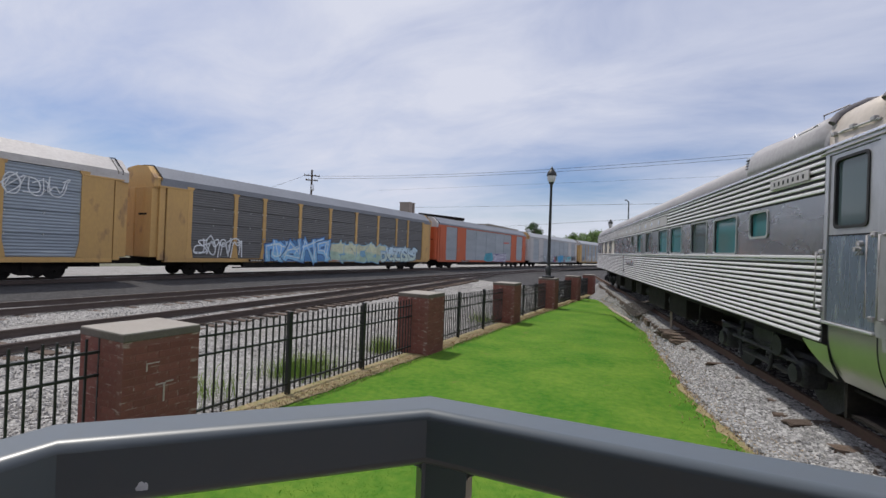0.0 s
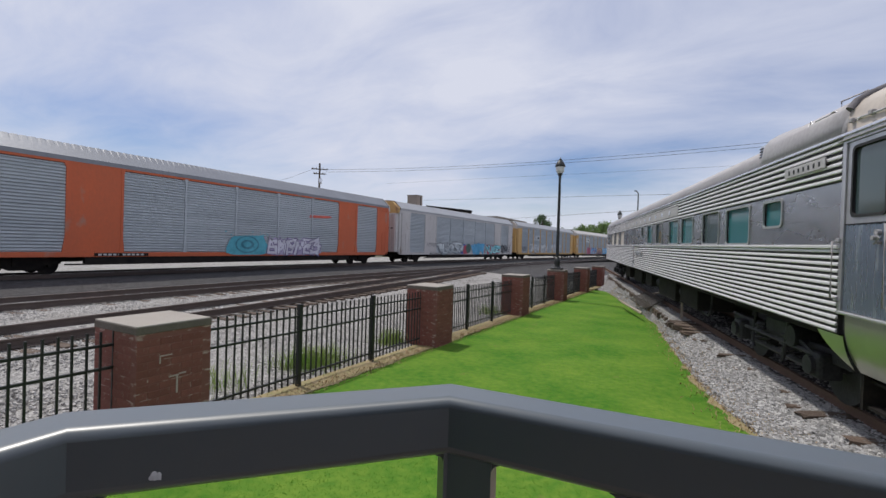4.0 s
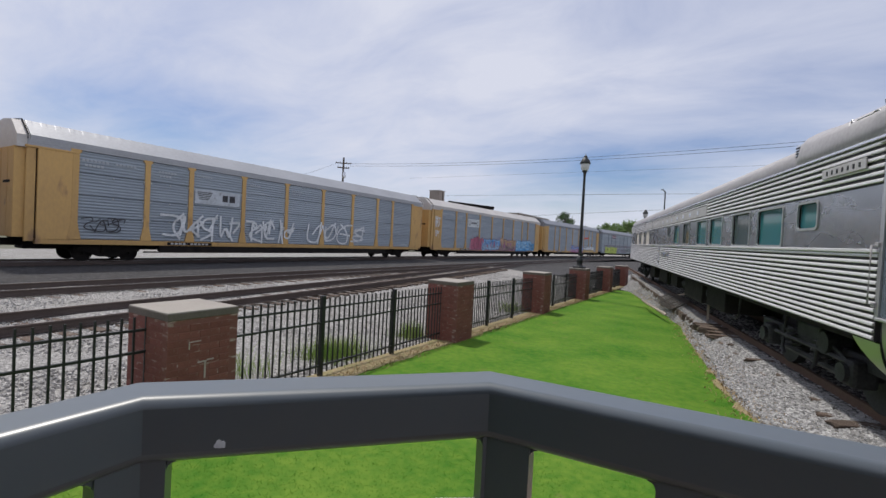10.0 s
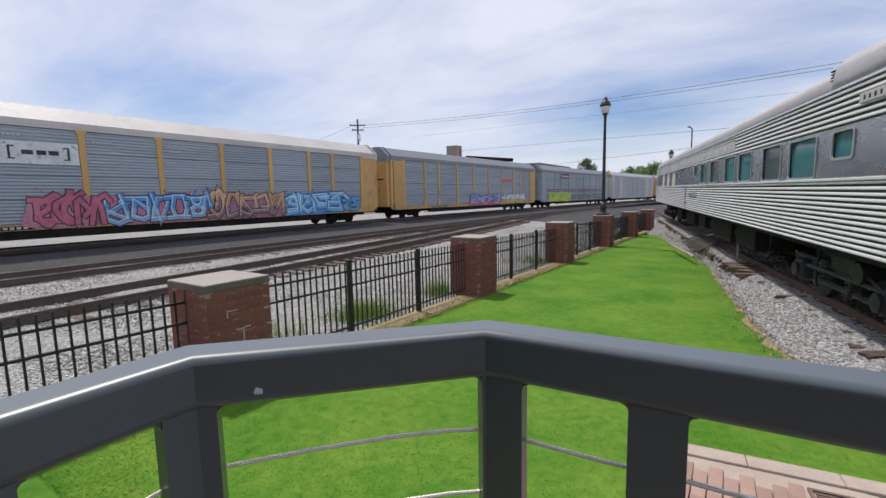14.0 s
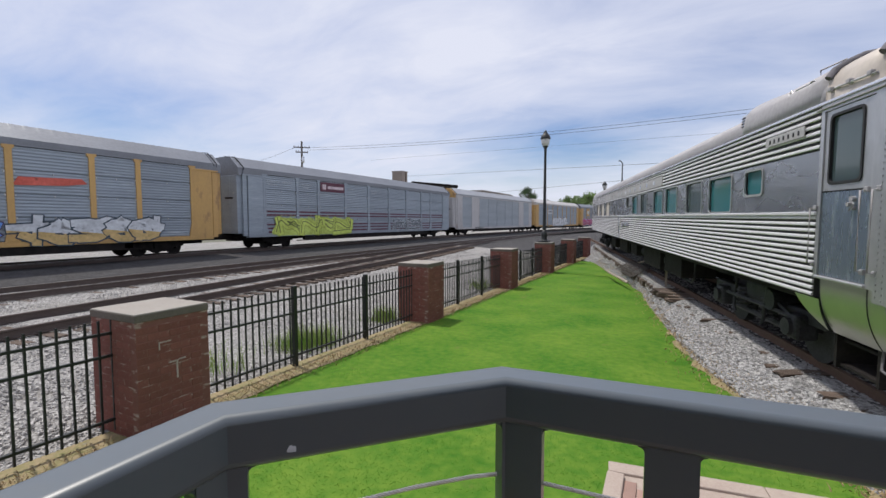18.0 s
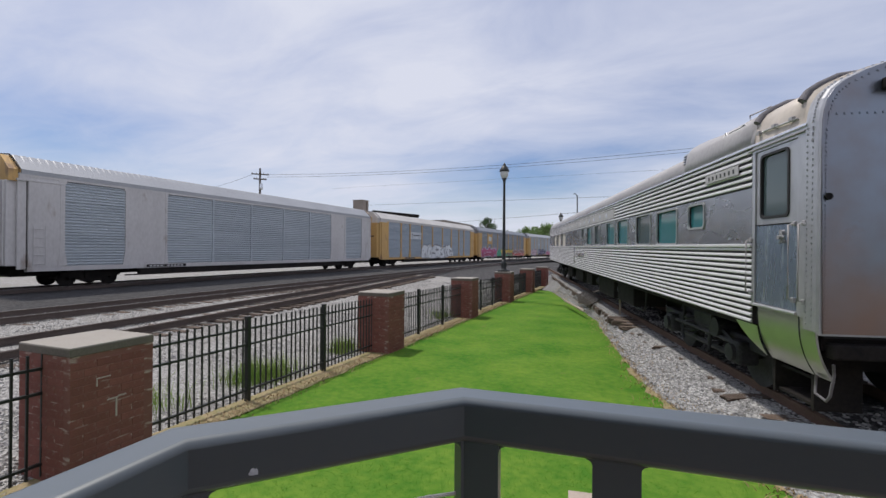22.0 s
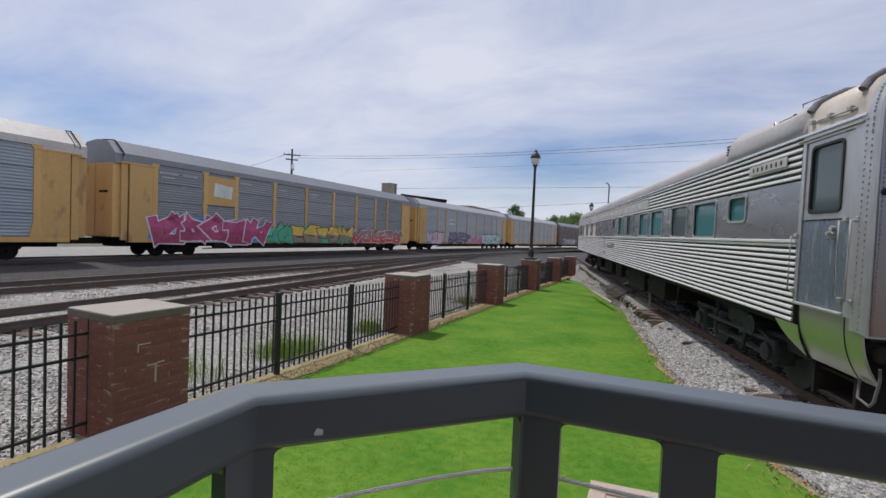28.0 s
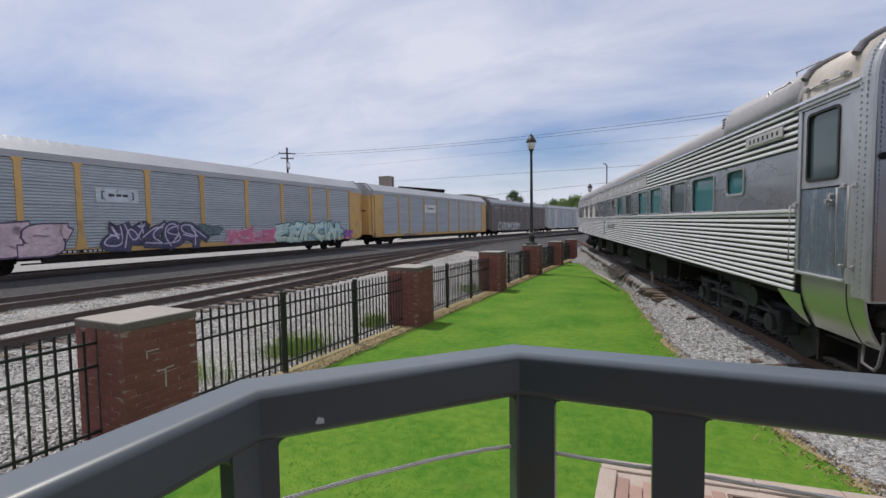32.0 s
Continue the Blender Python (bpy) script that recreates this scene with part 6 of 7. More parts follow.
    graffiti(c, 22, 11.4, 17.2, 0.8, 1.75, 5, (0.10, 0.22, 0.52), (0.05, 0.03, 0.08), (0.40, 0.10, 0.16), 0.30, 0.3, (0.46, 0.46, 0.50), (0.36, 0.16, 0.30))
    graffiti(c, 23, 17.5, 23.2, 0.75, 1.85, 5, (0.52, 0.54, 0.56), (0.03, 0.05, 0.07), None, 0.36, 0.3, None, (0.50, 0.35, 0.14), 1)
    part("red_streak", plate([(17.9, 3.10), (19.6, 3.18), (20.4, 3.30), (20.2, 3.50), (18.1, 3.44)], SIDE - 0.012, SIDE - 0.008), paint((0.50, 0.09, 0.06)), c, "faded red painted streak")
    CARS.append(c)
    c = car_carrier(7, M_RACKGREY, M_RACKGREY, M_RACKROOF, M_RACKROOF, "ribs", "grey car carrier with maroon stripes and lime green graffiti")
    for z in (0.98, 1.22, 1.46, 2.06, 2.28):
        for a, b in zip(RIBS, RIBS[1:]):
            part("maroon_stripe", box(bmesh.new(), a + 0.12, b - 0.12, -1.546, -1.50, z, z + 0.10), M_MAROON, c, "faded maroon stripe")
    part("banner", box(bmesh.new(), 6.45, 9.1, SIDE - 0.01, SIDE + 0.03, 3.85, 4.52), M_MAROON, c, "maroon painted banner with pale bars")
    bm = box(box(bmesh.new(), 7.2, 8.9, SIDE - 0.018, SIDE - 0.01, 4.06, 4.26), 6.65, 7.02, SIDE - 0.018, SIDE - 0.01, 4.00, 4.36)
    part("banner_bars", bm, paint((0.50, 0.42, 0.44)), c)
    graffiti(c, 24, 2.3, 6.0, 0.75, 2.0, 2, (0.46, 0.54, 0.10), (0.30, 0.36, 0.06), (0.42, 0.50, 0.10), 0.40, 0.2, (0.14, 0.17, 0.04), None, 2, 0.6)
    graffiti(c, 25, 5.9, 9.5, 0.75, 2.0, 2, (0.46, 0.54, 0.10), (0.30, 0.36, 0.06), (0.42, 0.50, 0.10), 0.40, 0.2, (0.14, 0.17, 0.04), None, 2, 0.6)
    graffiti(c, 26, 15.5, 20.2, 0.8, 2.0, 6, (0.10, 0.115, 0.13), (0.50, 0.53, 0.55), None, 0.20, 0.3)
    CARS.append(c)
    CARS.append(car_carrier(8, M_WHITE, M_RACKPALE, M_ROOFGREY, M_YELLOW, "frame", "clean off-white car carrier with pale blue grey panels"))
    c = car_carrier(9, M_YELLOW, M_RACKGREY, M_ROOFPALE, M_ROOFPALE, "ribs", "yellow-framed car carrier with a cream roof and white block graffiti")
    logo(c, 6.4, 9.0, 3.0, 3.75, (0.46, 0.48, 0.50), BLACK)
    graffiti(c, 27, 9.1, 16.9, 0.78, 2.3, 6, (0.54, 0.55, 0.56), (0.05, 0.05, 0.06), (0.46, 0.47, 0.48), 0.40, 0.3, None, None, 2, 0.7)
    graffiti(c, 92, 17.2, 18.2, 0.95, 1.7, 1, (0.54, 0.55, 0.56), (0.05, 0.05, 0.06), None, 0.36, 0.0, None, None, 2, 0.5)
    CARS.append(c)
    c = car_carrier(10, M_YELLOW, M_RACKSLATE, M_RACKROOF, M_RACKROOF, "ribs", "yellow-framed car carrier with dark panels and pink and blue graffiti")
    part("logo_panel", box(bmesh.new(), 4.35, 6.2, SIDE - 0.012, SIDE + 0.03, 2.85, 4.42), M_YELLOW, c, "yellow painted panel with a worn white patch")
    part("worn_patch", plate([(4.75, 3.35), (5.9, 3.25), (6.0, 3.95), (5.4, 4.0), (4.8, 4.1)], SIDE - 0.02, SIDE - 0.013), paint((0.50, 0.52, 0.50)), c)
    graffiti(c, 28, 1.5, 8.4, 0.7, 2.15, 5, (0.34, 0.05, 0.14), (0.52, 0.50, 0.54), (0.03, 0.22, 0.52), 0.42, 0.6, None, (0.28, 0.04, 0.10))
    graffiti(c, 29, 8.7, 10.6, 0.7, 1.8, 2, (0.06, 0.30, 0.18), (0.03, 0.10, 0.07), (0.08, 0.38, 0.26), 0.36)
    graffiti(c, 30, 10.5, 17.1, 0.7, 1.95, 5, (0.52, 0.36, 0.06), (0.03, 0.03, 0.02), (0.05, 0.34, 0.18), 0.36, 0.4, None, (0.22, 0.17, 0.12))
    graffiti(c, 31, 17.5, 24.7, 0.7, 1.9, 6, (0.24, 0.14, 0.13), (0.50, 0.46, 0.44), (0.18, 0.07, 0.10), 0.30, 0.3, None, (0.44, 0.06, 0.05))
    CARS.append(c)
    c = car_carrier(11, M_YELLOW, M_RACKPALE, M_ROOFGREY, M_ROOFGREY, "ribs", "yellow-framed car carrier with pale panels and black, pink and green graffiti")
    logo(c, 6.9, 8.7, 3.0, 3.6, (0.42, 0.46, 0.50), BLACK)
    graffiti(c, 32, 1.8, 5.4, 0.7, 2.0, 3, (0.48, 0.36, 0.40), (0.06, 0.04, 0.08), (0.16, 0.38, 0.50), 0.46, 0.1, None, None, 2, 0.6)
    graffiti(c, 33, 7.0, 11.6, 0.8, 2.05, 5, (0.05, 0.045, 0.10), (0.03, 0.03, 0.05), None, 0.42, 0.1, (0.40, 0.36, 0.46), None, 2)
    graffiti(c, 93, 11.7, 13.0, 1.4, 1.9, 3, (0.10, 0.14, 0.16), (0.05, 0.08, 0.09), None, 0.3)
    graffiti(c, 34, 13.6, 16.9, 0.75, 1.6, 4, (0.44, 0.12, 0.20), (0.46, 0.26, 0.34), (0.44, 0.24, 0.32), 0.30, 0.2)
    graffiti(c, 35, 17.0, 23.4, 0.75, 2.0, 5, (0.30, 0.48, 0.50), (0.03, 0.06, 0.07), (0.22, 0.36, 0.36), 0.36, 0.4, (0.50, 0.56, 0.48), (0.36, 0.46, 0.40))
    graffiti(c, 94, 24.2, 25.0, 0.8, 1.4, 1, (0.26, 0.08, 0.34), (0.14, 0.04, 0.18), None, 0.4)
    CARS.append(c)
    c = car_carrier(12, M_YELLOW, M_RACKPALE, M_ROOFGREY, M_ROOFGREY, "ribs", "yellow-ended car carrier with plain pale panels")
    logo(c, 9.4, 11.9, 3.1, 3.9, (0.55, 0.56, 0.56), BLACK)
    CARS.append(c)
    c = car_carrier(13, M_BROWN, M_BROWN, M_RACKROOF, M_BROWN, "ribs", "dull brown car carrier with pale tags")
    tag(c, 36, 2.5, 12.0, 0.9, 2.0, 8, CHALK, 0.08)
    CARS.append(c)
    CARS.append(car_carrier(14, M_WHITE, M_RACKPALE, M_RACKROOF, M_WHITE, "frame", "far off-white car carrier at the bend"))
    CARS.append(car_carrier(15, M_YELLOW, M_RACKGREY, M_RACKROOF, M_YELLOW, "ribs", yel + " far down the line"))


build_train()


def motions():
    """The train rolls past at a steady nine metres a second along the shallow curve."""
    for k, car in enumerate(CARS):
        rows = []
        for i in range(17):
            t = 2.0 * i
            s = -14.60 + 28.4 * k - 9.2118 * t + 0.0022125 * t * t
            a, b = (Vector((line_x(u) - 1.55, u, 0.5)) for u in (s + 3.0, s + BODY - 3.0))
            d = (b - a).normalized()
            o = a - d * 3.0
            rows.append((t, pose(o.x, o.y, o.z, 0, 0, math.degrees(math.atan2(d.y, d.x)))))
        walk(car, rows)


# ---- beyond the tracks ----
def utility_pole():
    p = thing("utility_pole", pose(-40.2, 44.1, -0.6), "weathered wooden utility pole with two crossarms", "utility pole")
    part("pole", tube(bmesh.new(), [(0, 0, 0), (0, 0, 12.9)], 0.17, 10, True, 0.11), M_POLE, p)
    for z, w in ((12.15, 1.0), (11.55, 0.75)):
        arm = box(bmesh.new(), -w, w, -0.06, 0.06, z - 0.06, z + 0.06)
        a = part("crossarm", arm, M_POLE, p)
        a.matrix_basis = pose(0, 0, 0, 0, 0, 43)
        for x in (-w + 0.08, -0.4, 0.4, w - 0.08):
            part("insulator", lathe(bmesh.new(), [(0.03, z + 0.06), (0.05, z + 0.12), (0.03, z + 0.2)], (x, 0), 8), M_CAP, a)
    part("transformer", lathe(bmesh.new(), [(0.16, 10.2), (0.18, 10.25), (0.18, 10.9), (0.1, 11.0)], (0.3, -0.1), 12), M_STEEL, p, smooth=True)


utility_pole()


def wire(a, b, sag, r=0.016):
    path = [Vector(a).lerp(Vector(b), i / 16) - Vector((0, 0, sag * 4 * (i / 16) * (1 - i / 16))) for i in range(17)]
    tagged(part("overhead_wire", tube(bmesh.new(), path, r, 5), M_RUBBER), "thin black overhead wire against the sky", "wire", "overhead wires")


wire((-39.6, 44.6, 11.55), (22, 44.6, 12.1), 0.95)
wire((-39.6, 44.6, 11.25), (22, 44.6, 11.75), 0.9)
wire((-41.0, 60.3, 11.95), (25, 46.7, 9.95), 0.0, 0.010)
wire((-54.25, 93.3, 12.9), (25, 49.0, 7.8), 0.0, 0.022)
wire((-45.0, 98.3, 8.1), (12, 42.6, 6.55), 0.0, 0.02)
wire((-40.8, 43.5, 11.5), (-100, 80, 16), 0.6)


def rooftop_building():
    b = thing("rooftop_building", pose(-56, 97, -0.6), "low flat-roofed tan building behind the train with a rooftop box", "building")
    part("wall", box(bmesh.new(), -14, 20, 0, 22, 0, 9.6), M_WALL, b)
    part("parapet", box(bmesh.new(), -14.2, 20.2, -0.2, 22.2, 9.6, 9.9), M_CAP, b)
    for k in range(8):
        w = part("window", box(bmesh.new(), -12 + k * 4, -10 + k * 4, -0.06, 0.05, 5.5, 7.4), M_CAP, b)
        part("pane", box(bmesh.new(), -11.9 + k * 4, -10.1 + k * 4, -0.08, -0.05, 5.6, 7.3), M_DIMGLASS, w)
    part("rooftop_box", box(bmesh.new(), -4.4, -1.5, -0.1, 2.6, 9.9, 15.2, 0.05), M_WALL, b, "tan rooftop stair box")
    part("box_cap", box(bmesh.new(), -4.5, -1.4, -0.2, 2.7, 15.2, 15.35), M_CAP, b)
    part("stub_mast", tube(bmesh.new(), [(1.75, -3.7, 0), (1.75, -3.7, 14.4)], 0.13, 8), M_POLE, b)
    slab = part("roof_canopy", box(bmesh.new(), 0, 10.4, 0, 4, 11.0, 11.45), M_UNDER, b, "dark sloping roof canopy")
    slab.matrix_basis = pose(6.0, -10.2, 0.25, 0, 4.8, 27)
    for x in (7.2, 14.2):
        part("canopy_post", box(bmesh.new(), x - 0.12, x + 0.12, -7.4, -7.2, 0, 10.9), M_UNDER, b)


rooftop_building()


def tree(x, y, z, tall, wide, seed, leaf, label):
    """A tapered trunk with limbs and a crown of many small leaf clumps with gaps."""
    rng = random.Random(seed)
    t = thing("tree", pose(x, y, z), label, "tree", "trees behind the tracks")
    bm = tube(bmesh.new(), [(0, 0, 0), (0.1, 0, tall * 0.35), (0, 0.1, tall * 0.8)], tall * 0.03, 7, True, tall * 0.008)
    for k in range(7):
        a = rng.uniform(0, 6.28)
        h = tall * rng.uniform(0.35, 0.6)
        tube(bm, [(0, 0, h), (wide * 0.25 * math.cos(a), wide * 0.25 * math.sin(a), h + tall * 0.12), (wide * 0.42 * math.cos(a), wide * 0.42 * math.sin(a), h + tall * 0.25)], tall * 0.012, 5, True, tall * 0.004)
    part("trunk", bm, M_BARK, t)
    verts, faces = [], []
    centres = [(wide * 0.5 * math.cos(a) * r, wide * 0.5 * math.sin(a) * r, tall * (0.42 + 0.5 * h * (1.0 - 0.35 * r))) for a, r, h in [(rng.uniform(0, 6.28), rng.uniform(0, 0.85) ** 0.6, rng.uniform(0, 1)) for _ in range(26)]]
    for c in centres:
        size = wide * rng.uniform(0.10, 0.19)
        for _ in range(150):
            d = Vector((rng.gauss(0, 1), rng.gauss(0, 1), rng.gauss(0, 0.8))).normalized() * size * rng.uniform(0.45, 1.1)
            p = Vector(c) + d
            u = Vector((rng.gauss(0, 1), rng.gauss(0, 1), rng.gauss(0, 1))).normalized()
            v = u.orthogonal().normalized()
            s = wide * 0.028 * rng.uniform(0.6, 1.3)
            i = len(verts)
            verts += [p - u * s, p + v * s * 0.6, p + u * s, p - v * s * 0.6]
            faces.append((i, i + 1, i + 2, i + 3))
    solid("crown", verts, faces, leaf, t, "leafy crown with gaps")


tree(-33.2, 126, -1.2, 14.6, 6.2, 41, M_LEAF, "dark green round-crowned tree rising behind the train")
tree(-28.2, 127.3, -1.2, 11.2, 3.0, 42, M_LEAF, "slim dark green tree behind the train")
for k in range(7):
    tree(-38 + k * 5.0, 190 + (k % 3) * 4, -1.6, 16.0 + 2.0 * math.sin(k * 1.7 + 4), 11.0, 50 + k, M_PALELEAF, "sunlit yellow-green tree in the far row")
for k in range(12):
    tree(-64 - k * 9, 88 - k * 7, -1.2, 7.0 + 1.0 * math.sin(k * 2.1), 6.5, 70 + k, M_LEAF, "far dark green tree seen between the cars")
mast = thing("yard_light_mast", pose(-5.7, 90.3, -1.2), "thin far light mast with a short arm", "light mast")
part("mast", tube(bmesh.new(), [(0, 0, 0), (0, 0, 14.2)], 0.16, 8, True, 0.10), M_IRON, mast)
part("lamp_arm", tube(bmesh.new(), [(0, 0, 14.1), (-0.4, 0, 14.6), (-0.7, 0, 14.5)], 0.10, 6), M_UNDER, mast)


# ---- paved corner below the railing ----
def paving():
    p = thing("brick_paving", Matrix(), "pale red clay paver path with a concrete border", "paving", kind="structure")
    z = fall(4.5) + 0.02
    part("paving_bed", box(bmesh.new(), 0.78, 4.2, 0.5, 4.72, z - 0.12, z - 0.008), M_KERB, p)
    kerb = bmesh.new()
    for k in range(6):
        box(kerb, k * 0.6, k * 0.6 + 0.595, 0.0, 0.17, -0.12, 0.015, 0.008)
    kerb.transform(pose(0.745, 4.575, z, 0, 0, 6.6))
    part("border", kerb, M_KERB, p, "worn concrete border stones")
    bm = bmesh.new()
    for y in [4.56 - 0.6 * i for i in range(7)]:
        box(bm, 0.735, 0.875, y - 0.592, y - 0.004, z - 0.12, z + 0.028, 0.01)
    part("border", bm, M_KERB, p, "worn concrete border stones")
    bm = box(bmesh.new(), -0.096, 0.096, -0.046, 0.046, -0.05, 0.0, 0.005)
    me = bpy.data.meshes.new("paver")
    bm.to_mesh(me)
    bm.free()
    me.materials.append(M_PAVER)
    row = 0
    x = 0.93
    while x < 3.6:
        y = 2.6 + (0.1 if row % 2 else 0.0)
        while y < 4.42 + 0.115 * (x - 0.74):
            if not (1.70 < x < 2.24 and y > 4.24):
                shared("paver", me, p, pose(x, y, fall(y) + 0.02 + 0.035 * max(0.0, min(1.0, (4.5 - y) / 0.6)) + random.uniform(-0.004, 0.004), random.uniform(-0.6, 0.6), 0, 90 + random.uniform(-0.8, 0.8)))
            y += 0.2
        x += 0.1
        row += 1



def drain():
    """A cast iron drain grate let into the pavers inside the border."""
    d = thing("drain_grate", pose(1.96, 4.425, fall(4.4) + 0.012, 0, 0, 6.6), "rusty brown cast iron drain grate set in the pavers", "drain grate")
    part("grate_frame", frame_ring([(-0.25, -0.17), (0.25, -0.17), (0.25, 0.17), (-0.25, 0.17)], [(-0.225, -0.145), (0.225, -0.145), (0.225, 0.145), (-0.225, 0.145)], -0.012, 0.018), M_GRATE, d).matrix_basis = pose(0, 0, 0, 90)
    part("pit", box(bmesh.new(), -0.235, 0.235, -0.155, 0.155, -0.10, -0.03), M_UNDER, d, "dark pit under the bars")
    for k in range(9):
        for x in (-0.112, 0.112):
            part("bar", box(bmesh.new(), x - 0.100, x + 0.100, -0.142 + k * 0.033, -0.124 + k * 0.033, -0.02, 0.008, 0.002), M_GRATE, d)
    part("bar", box(bmesh.new(), -0.012, 0.012, -0.145, 0.145, -0.02, 0.009), M_GRATE, d)


paving()
drain()


# ---- clutter beside the display track ----
rng = random.Random(9)


def plank(x, y, z, size, turn, tilt, label, mat=M_TIE):
    bm = box(bmesh.new(), -size[0] / 2, size[0] / 2, -size[1] / 2, size[1] / 2, -size[2] / 2, size[2] / 2)
    bmesh.ops.subdivide_edges(bm, edges=bm.edges[:], cuts=2)
    for v in bm.verts:
        v.co += Vector([rng.uniform(-0.09, 0.09) * d for d in (size[0], size[1], size[2] * 1.5)])
    ob = part("old_tie", bm, mat)
    ob.matrix_basis = pose(x, y, z, 0, tilt, turn)
    return tagged(ob, label, "timber", "loose timbers beside the track")


rng = random.Random(9)
for y, off, size, turn in ((7.85, -1.05, (0.62, 0.17, 0.07), 20), (8.75, -1.0, (0.4, 0.13, 0.05), 30), (8.1, -1.22, (0.32, 0.12, 0.05), -8), (7.1, -0.98, (0.55, 0.2, 0.06), 25), (6.6, -1.10, (0.26, 0.1, 0.05), 60), (14.25, -1.05, (0.95, 0.2, 0.16), 12), (13.85, -1.0, (1.0, 0.19, 0.15), 8), (13.45, -0.98, (0.9, 0.2, 0.14), 14),
                           (14.65, -1.12, (0.8, 0.18, 0.14), 10), (12.3, -1.1, (0.38, 0.14, 0.05), 35), (10.9, -1.15, (0.45, 0.12, 0.05), 4), (9.9, -1.05, (0.3, 0.16, 0.05), -20), (13.1, -1.15, (0.6, 0.16, 0.08), 17)):
    x = display_line(y) + off
    plank(x, y, gravel_top(x, y) + 0.012 - size[2] * 0.2, size, turn + rng.uniform(-15, 15), rng.uniform(-4, 4), "splintered brown tie end lying in the gravel")
for k in range(4):
    y = 17.2 + k * 0.6
    plank(0.72 - 0.17 * k, y, 0.16, (1.4, 0.14, 0.12), 95 + 9 * k, -2 + 1 * k, "weathered dark beam of a scrap heap")
scrap = thing("metal_grate", pose(0.10, 19.3, 0.38, 0, -30, 14), "dark slatted metal grate lying on the scrap heap", "scrap")
for k in range(12):
    part("bar", box(bmesh.new(), -0.36 + k * 0.062, -0.335 + k * 0.062, -1.55, 1.55, -0.015, 0.015), M_SCRAP, scrap)
for y in (-1.5, -0.5, 0.5, 1.5):
    part("cross_bar", box(bmesh.new(), -0.38, 0.37, y - 0.04, y + 0.04, -0.032, -0.016), M_SCRAP, scrap)
for x, y, z, turn, tilt, long in ((-0.50, 19.1, 0.10, 106, 0, 4.3), (-0.34, 18.4, 0.13, 108, 0, 3.0), (0.46, 19.6, 0.62, 100, 7, 3.2)):
    pipe = thing("loose_pipe", pose(x, y, z, 0, tilt, turn), "pale grey loose pipe of the scrap heap", "pipe", "pipes of the scrap heap")
    part("tube_wall", tube(bmesh.new(), [(-long / 2, 0, 0), (long / 2, 0, 0)], 0.032, 8), M_KERB, pipe, smooth=True)
stake = thing("marker_stake", pose(1.27, 15.2, 0.0), "thin pale grey wooden marker stake by the track", "stake")
part("stick", box(bmesh.new(), -0.03, 0.03, -0.02, 0.02, 0, 1.0, 0.004), M_KERB, stake)


# ---- grass, weeds and loose stones ----
def blades(name, spots, tall, material, label, lean=0.5, width=0.006):
    """Thin upright blades, each a bent triangle pair."""
    verts, faces = [], []
    for x, y, z in spots:
        a = random.uniform(0, 6.283)
        h = tall * random.uniform(0.5, 1.25)
        w = width * random.uniform(0.7, 1.4)
        cx, cy = math.cos(a) * w, math.sin(a) * w
        lx, ly = random.uniform(-lean, lean) * h, random.uniform(-lean, lean) * h
        i = len(verts)
        verts += [(x - cx, y - cy, z), (x + cx, y + cy, z), (x + cx * 0.7 + lx * 0.35, y + cy * 0.7 + ly * 0.35, z + h * 0.6), (x - cx * 0.7 + lx * 0.35, y - cy * 0.7 + ly * 0.35, z + h * 0.6), (x + lx, y + ly, z + h)]
        faces += [(i, i + 1, i + 2, i + 3), (i + 3, i + 2, i + 4)]
    return tagged(solid(name, verts, faces, material), label, "grass", kind="stuff")


def on_lawn(count, y0, y1, power):
    out = []
    while len(out) < count:
        y = y0 + (y1 - y0) * random.random() ** power
        x = random.uniform(-3.6, 3.2)
        if x < lawn_right(y) + 0.1 * random.random() and not (x > 0.70 and y < 4.76 + 0.115 * (x - 0.74)):
            out.append((x, y, fall(y) + 0.03 * noise.noise((x * 0.9, y * 0.9, 3.0)) - 0.005))
    return out


blades("lawn_blades", on_lawn(130000, 1.6, 22, 2.0), 0.011, M_BLADE, "short bright green mown grass blades", 2.2, 0.004)
edge = []
for _ in range(9000):
    y = 4.9 + 23 * random.random() ** 1.5
    x = lawn_right(y) + random.gauss(0.02, 0.20)
    edge.append((x, y, max(fall(y), gravel_top(x, y)) - 0.002))
blades("straw_litter", edge, 0.045, M_STRAW, "dry straw along the lawn's edge", 1.6, 0.007)
straw = [(random.gauss(-3.62, 0.11), random.uniform(-2, 30), 0) for _ in range(7000)]
blades("fence_straw", [(x, y, fall(y) + 0.005) for x, y, z in straw], 0.05, M_STRAW, "dry straw litter under the fence", 1.5, 0.005)
weeds = []
for cx, cy, r, n in ((-4.55, 6.55, 0.45, 900), (-4.5, 8.95, 0.3, 400), (-4.9, 4.7, 0.6, 260), (-4.5, 14.9, 0.4, 200)):
    weeds += [(random.gauss(cx, r * 0.5), random.gauss(cy, r * 0.6), fall(cy) - 0.03) for _ in range(n)]
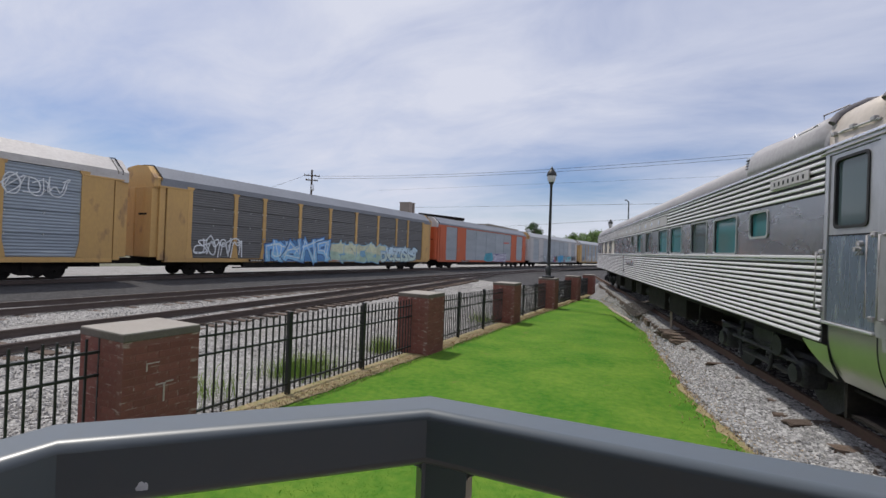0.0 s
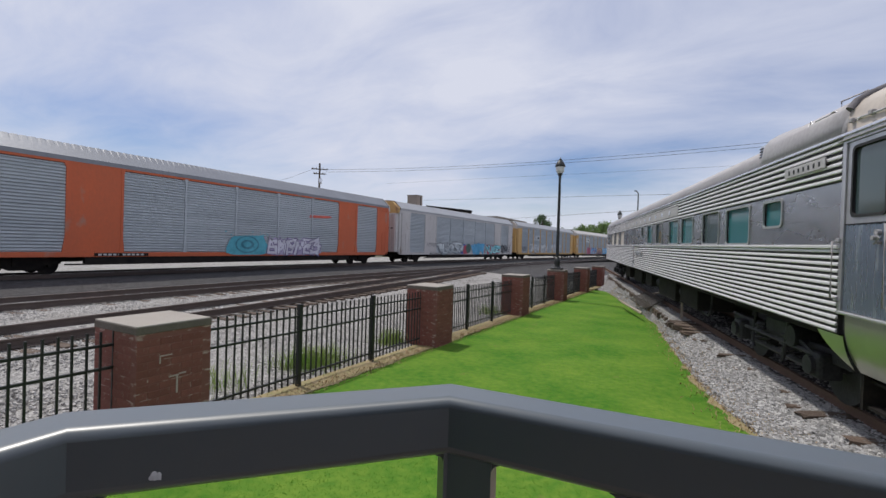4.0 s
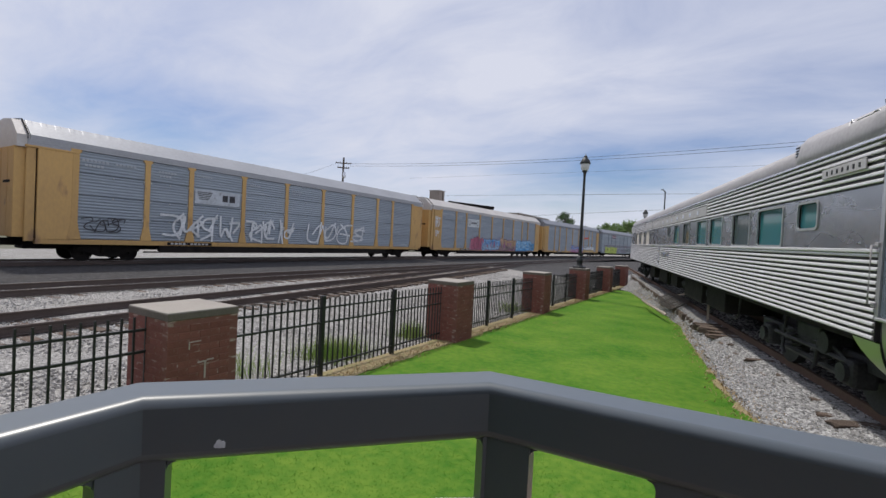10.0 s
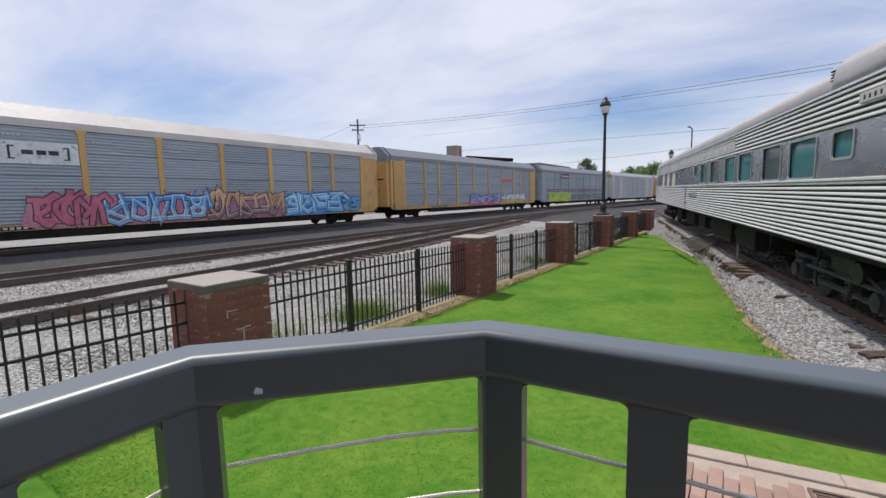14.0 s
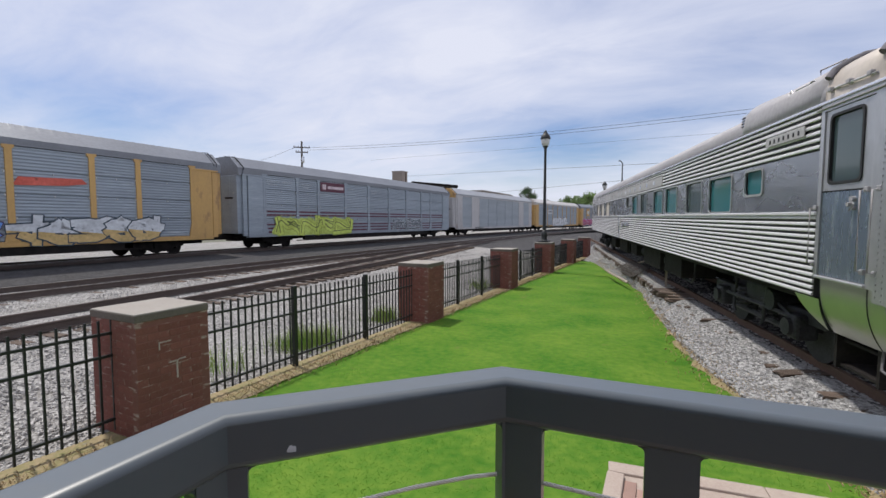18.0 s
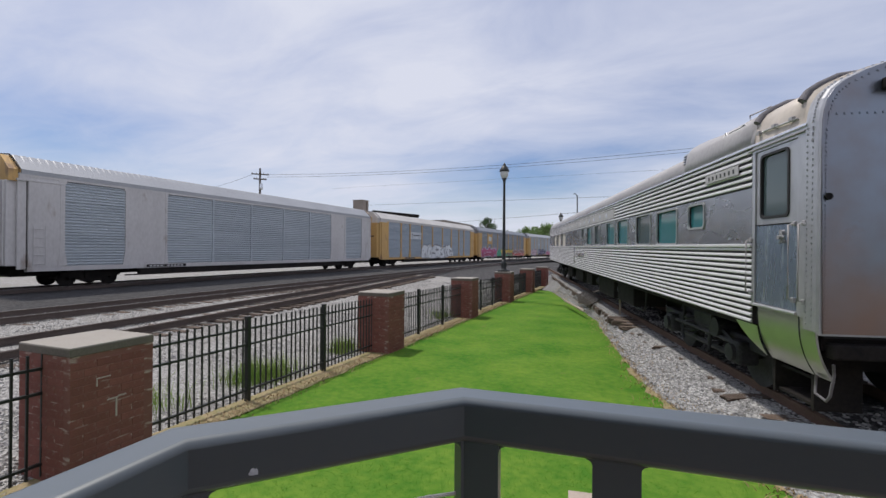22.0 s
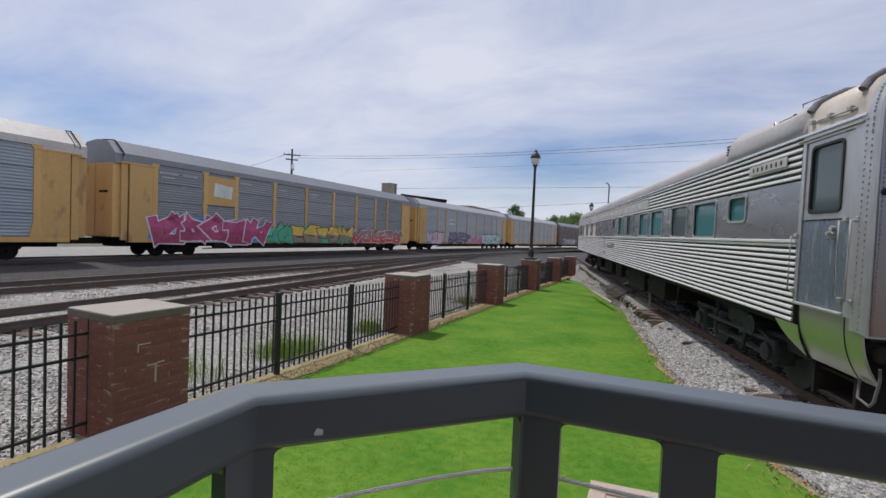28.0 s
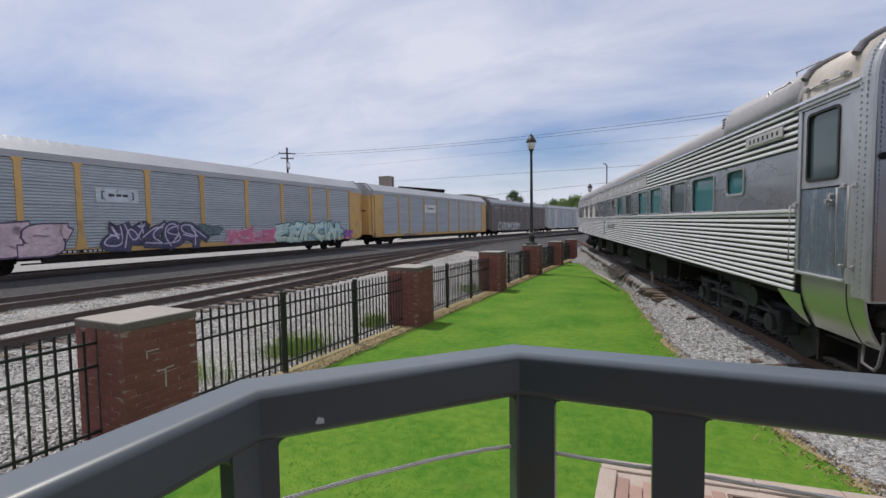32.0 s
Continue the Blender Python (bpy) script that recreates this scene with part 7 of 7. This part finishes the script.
blades("fence_weeds", weeds, 0.36, M_WEED, "tall pale green weeds behind the fence", 0.5, 0.005)


def stones(name, spots, label, size, material):
    """Broken gravel stones, each a squashed, twisted eight-cornered lump."""
    base = np.array([(sx, sy, sz) for sz in (-1, 1) for sy in (-1, 1) for sx in (-1, 1)], float)
    quads = [(0, 2, 3, 1), (4, 5, 7, 6), (0, 1, 5, 4), (2, 6, 7, 3), (0, 4, 6, 2), (1, 3, 7, 5)]
    gen = np.random.default_rng(5)
    n = len(spots)
    s = gen.uniform(0.5, 1.3, (n, 1, 3)) * size * np.array([1, 1, 0.75])
    v = base[None] * (1 + gen.uniform(-0.35, 0.2, (n, 8, 3))) * s * 0.5
    a = gen.uniform(0, 6.28, n)
    c, d = np.cos(a)[:, None], np.sin(a)[:, None]
    x, y = v[:, :, 0] * c - v[:, :, 1] * d, v[:, :, 0] * d + v[:, :, 1] * c
    t = gen.uniform(-0.6, 0.6, n)[:, None]
    v = np.stack([x, y * np.cos(t) - v[:, :, 2] * np.sin(t), y * np.sin(t) + v[:, :, 2] * np.cos(t)], -1) + np.array(spots)[:, None, :]
    faces = (np.array(quads)[None] + 8 * np.arange(n)[:, None, None]).reshape(-1, 4)
    return tagged(solid(name, v.reshape(-1, 3).tolist(), faces.tolist(), material), label, "gravel", kind="stuff")


spots = []
while len(spots) < 42000:
    y = 5.2 + 22 * random.random() ** 1.6
    x = random.uniform(lawn_right(y) - 0.1, display_line(y) - 0.88 + random.uniform(0, 1.5) * (random.random() < 0.3))
    spots.append((x, y, gravel_top(x, y) + 0.010))
stones("display_track_stones", spots, "loose pale grey gravel beside the display track", 0.046, M_BALLASTSTONE)
spots = []
while len(spots) < 46000:
    y = 0.5 + 30 * random.random() ** 1.5
    x = -4.0 - 12 * random.random() ** 1.5
    f = (x + 16.2) / 12.3
    spots.append((x, y, 0.21 * (1 - f) + (fall(y) - 0.01) * f + 0.004))
stones("yard_stones", spots, "loose pale grey gravel of the yard", 0.032, M_STONE)

motions()
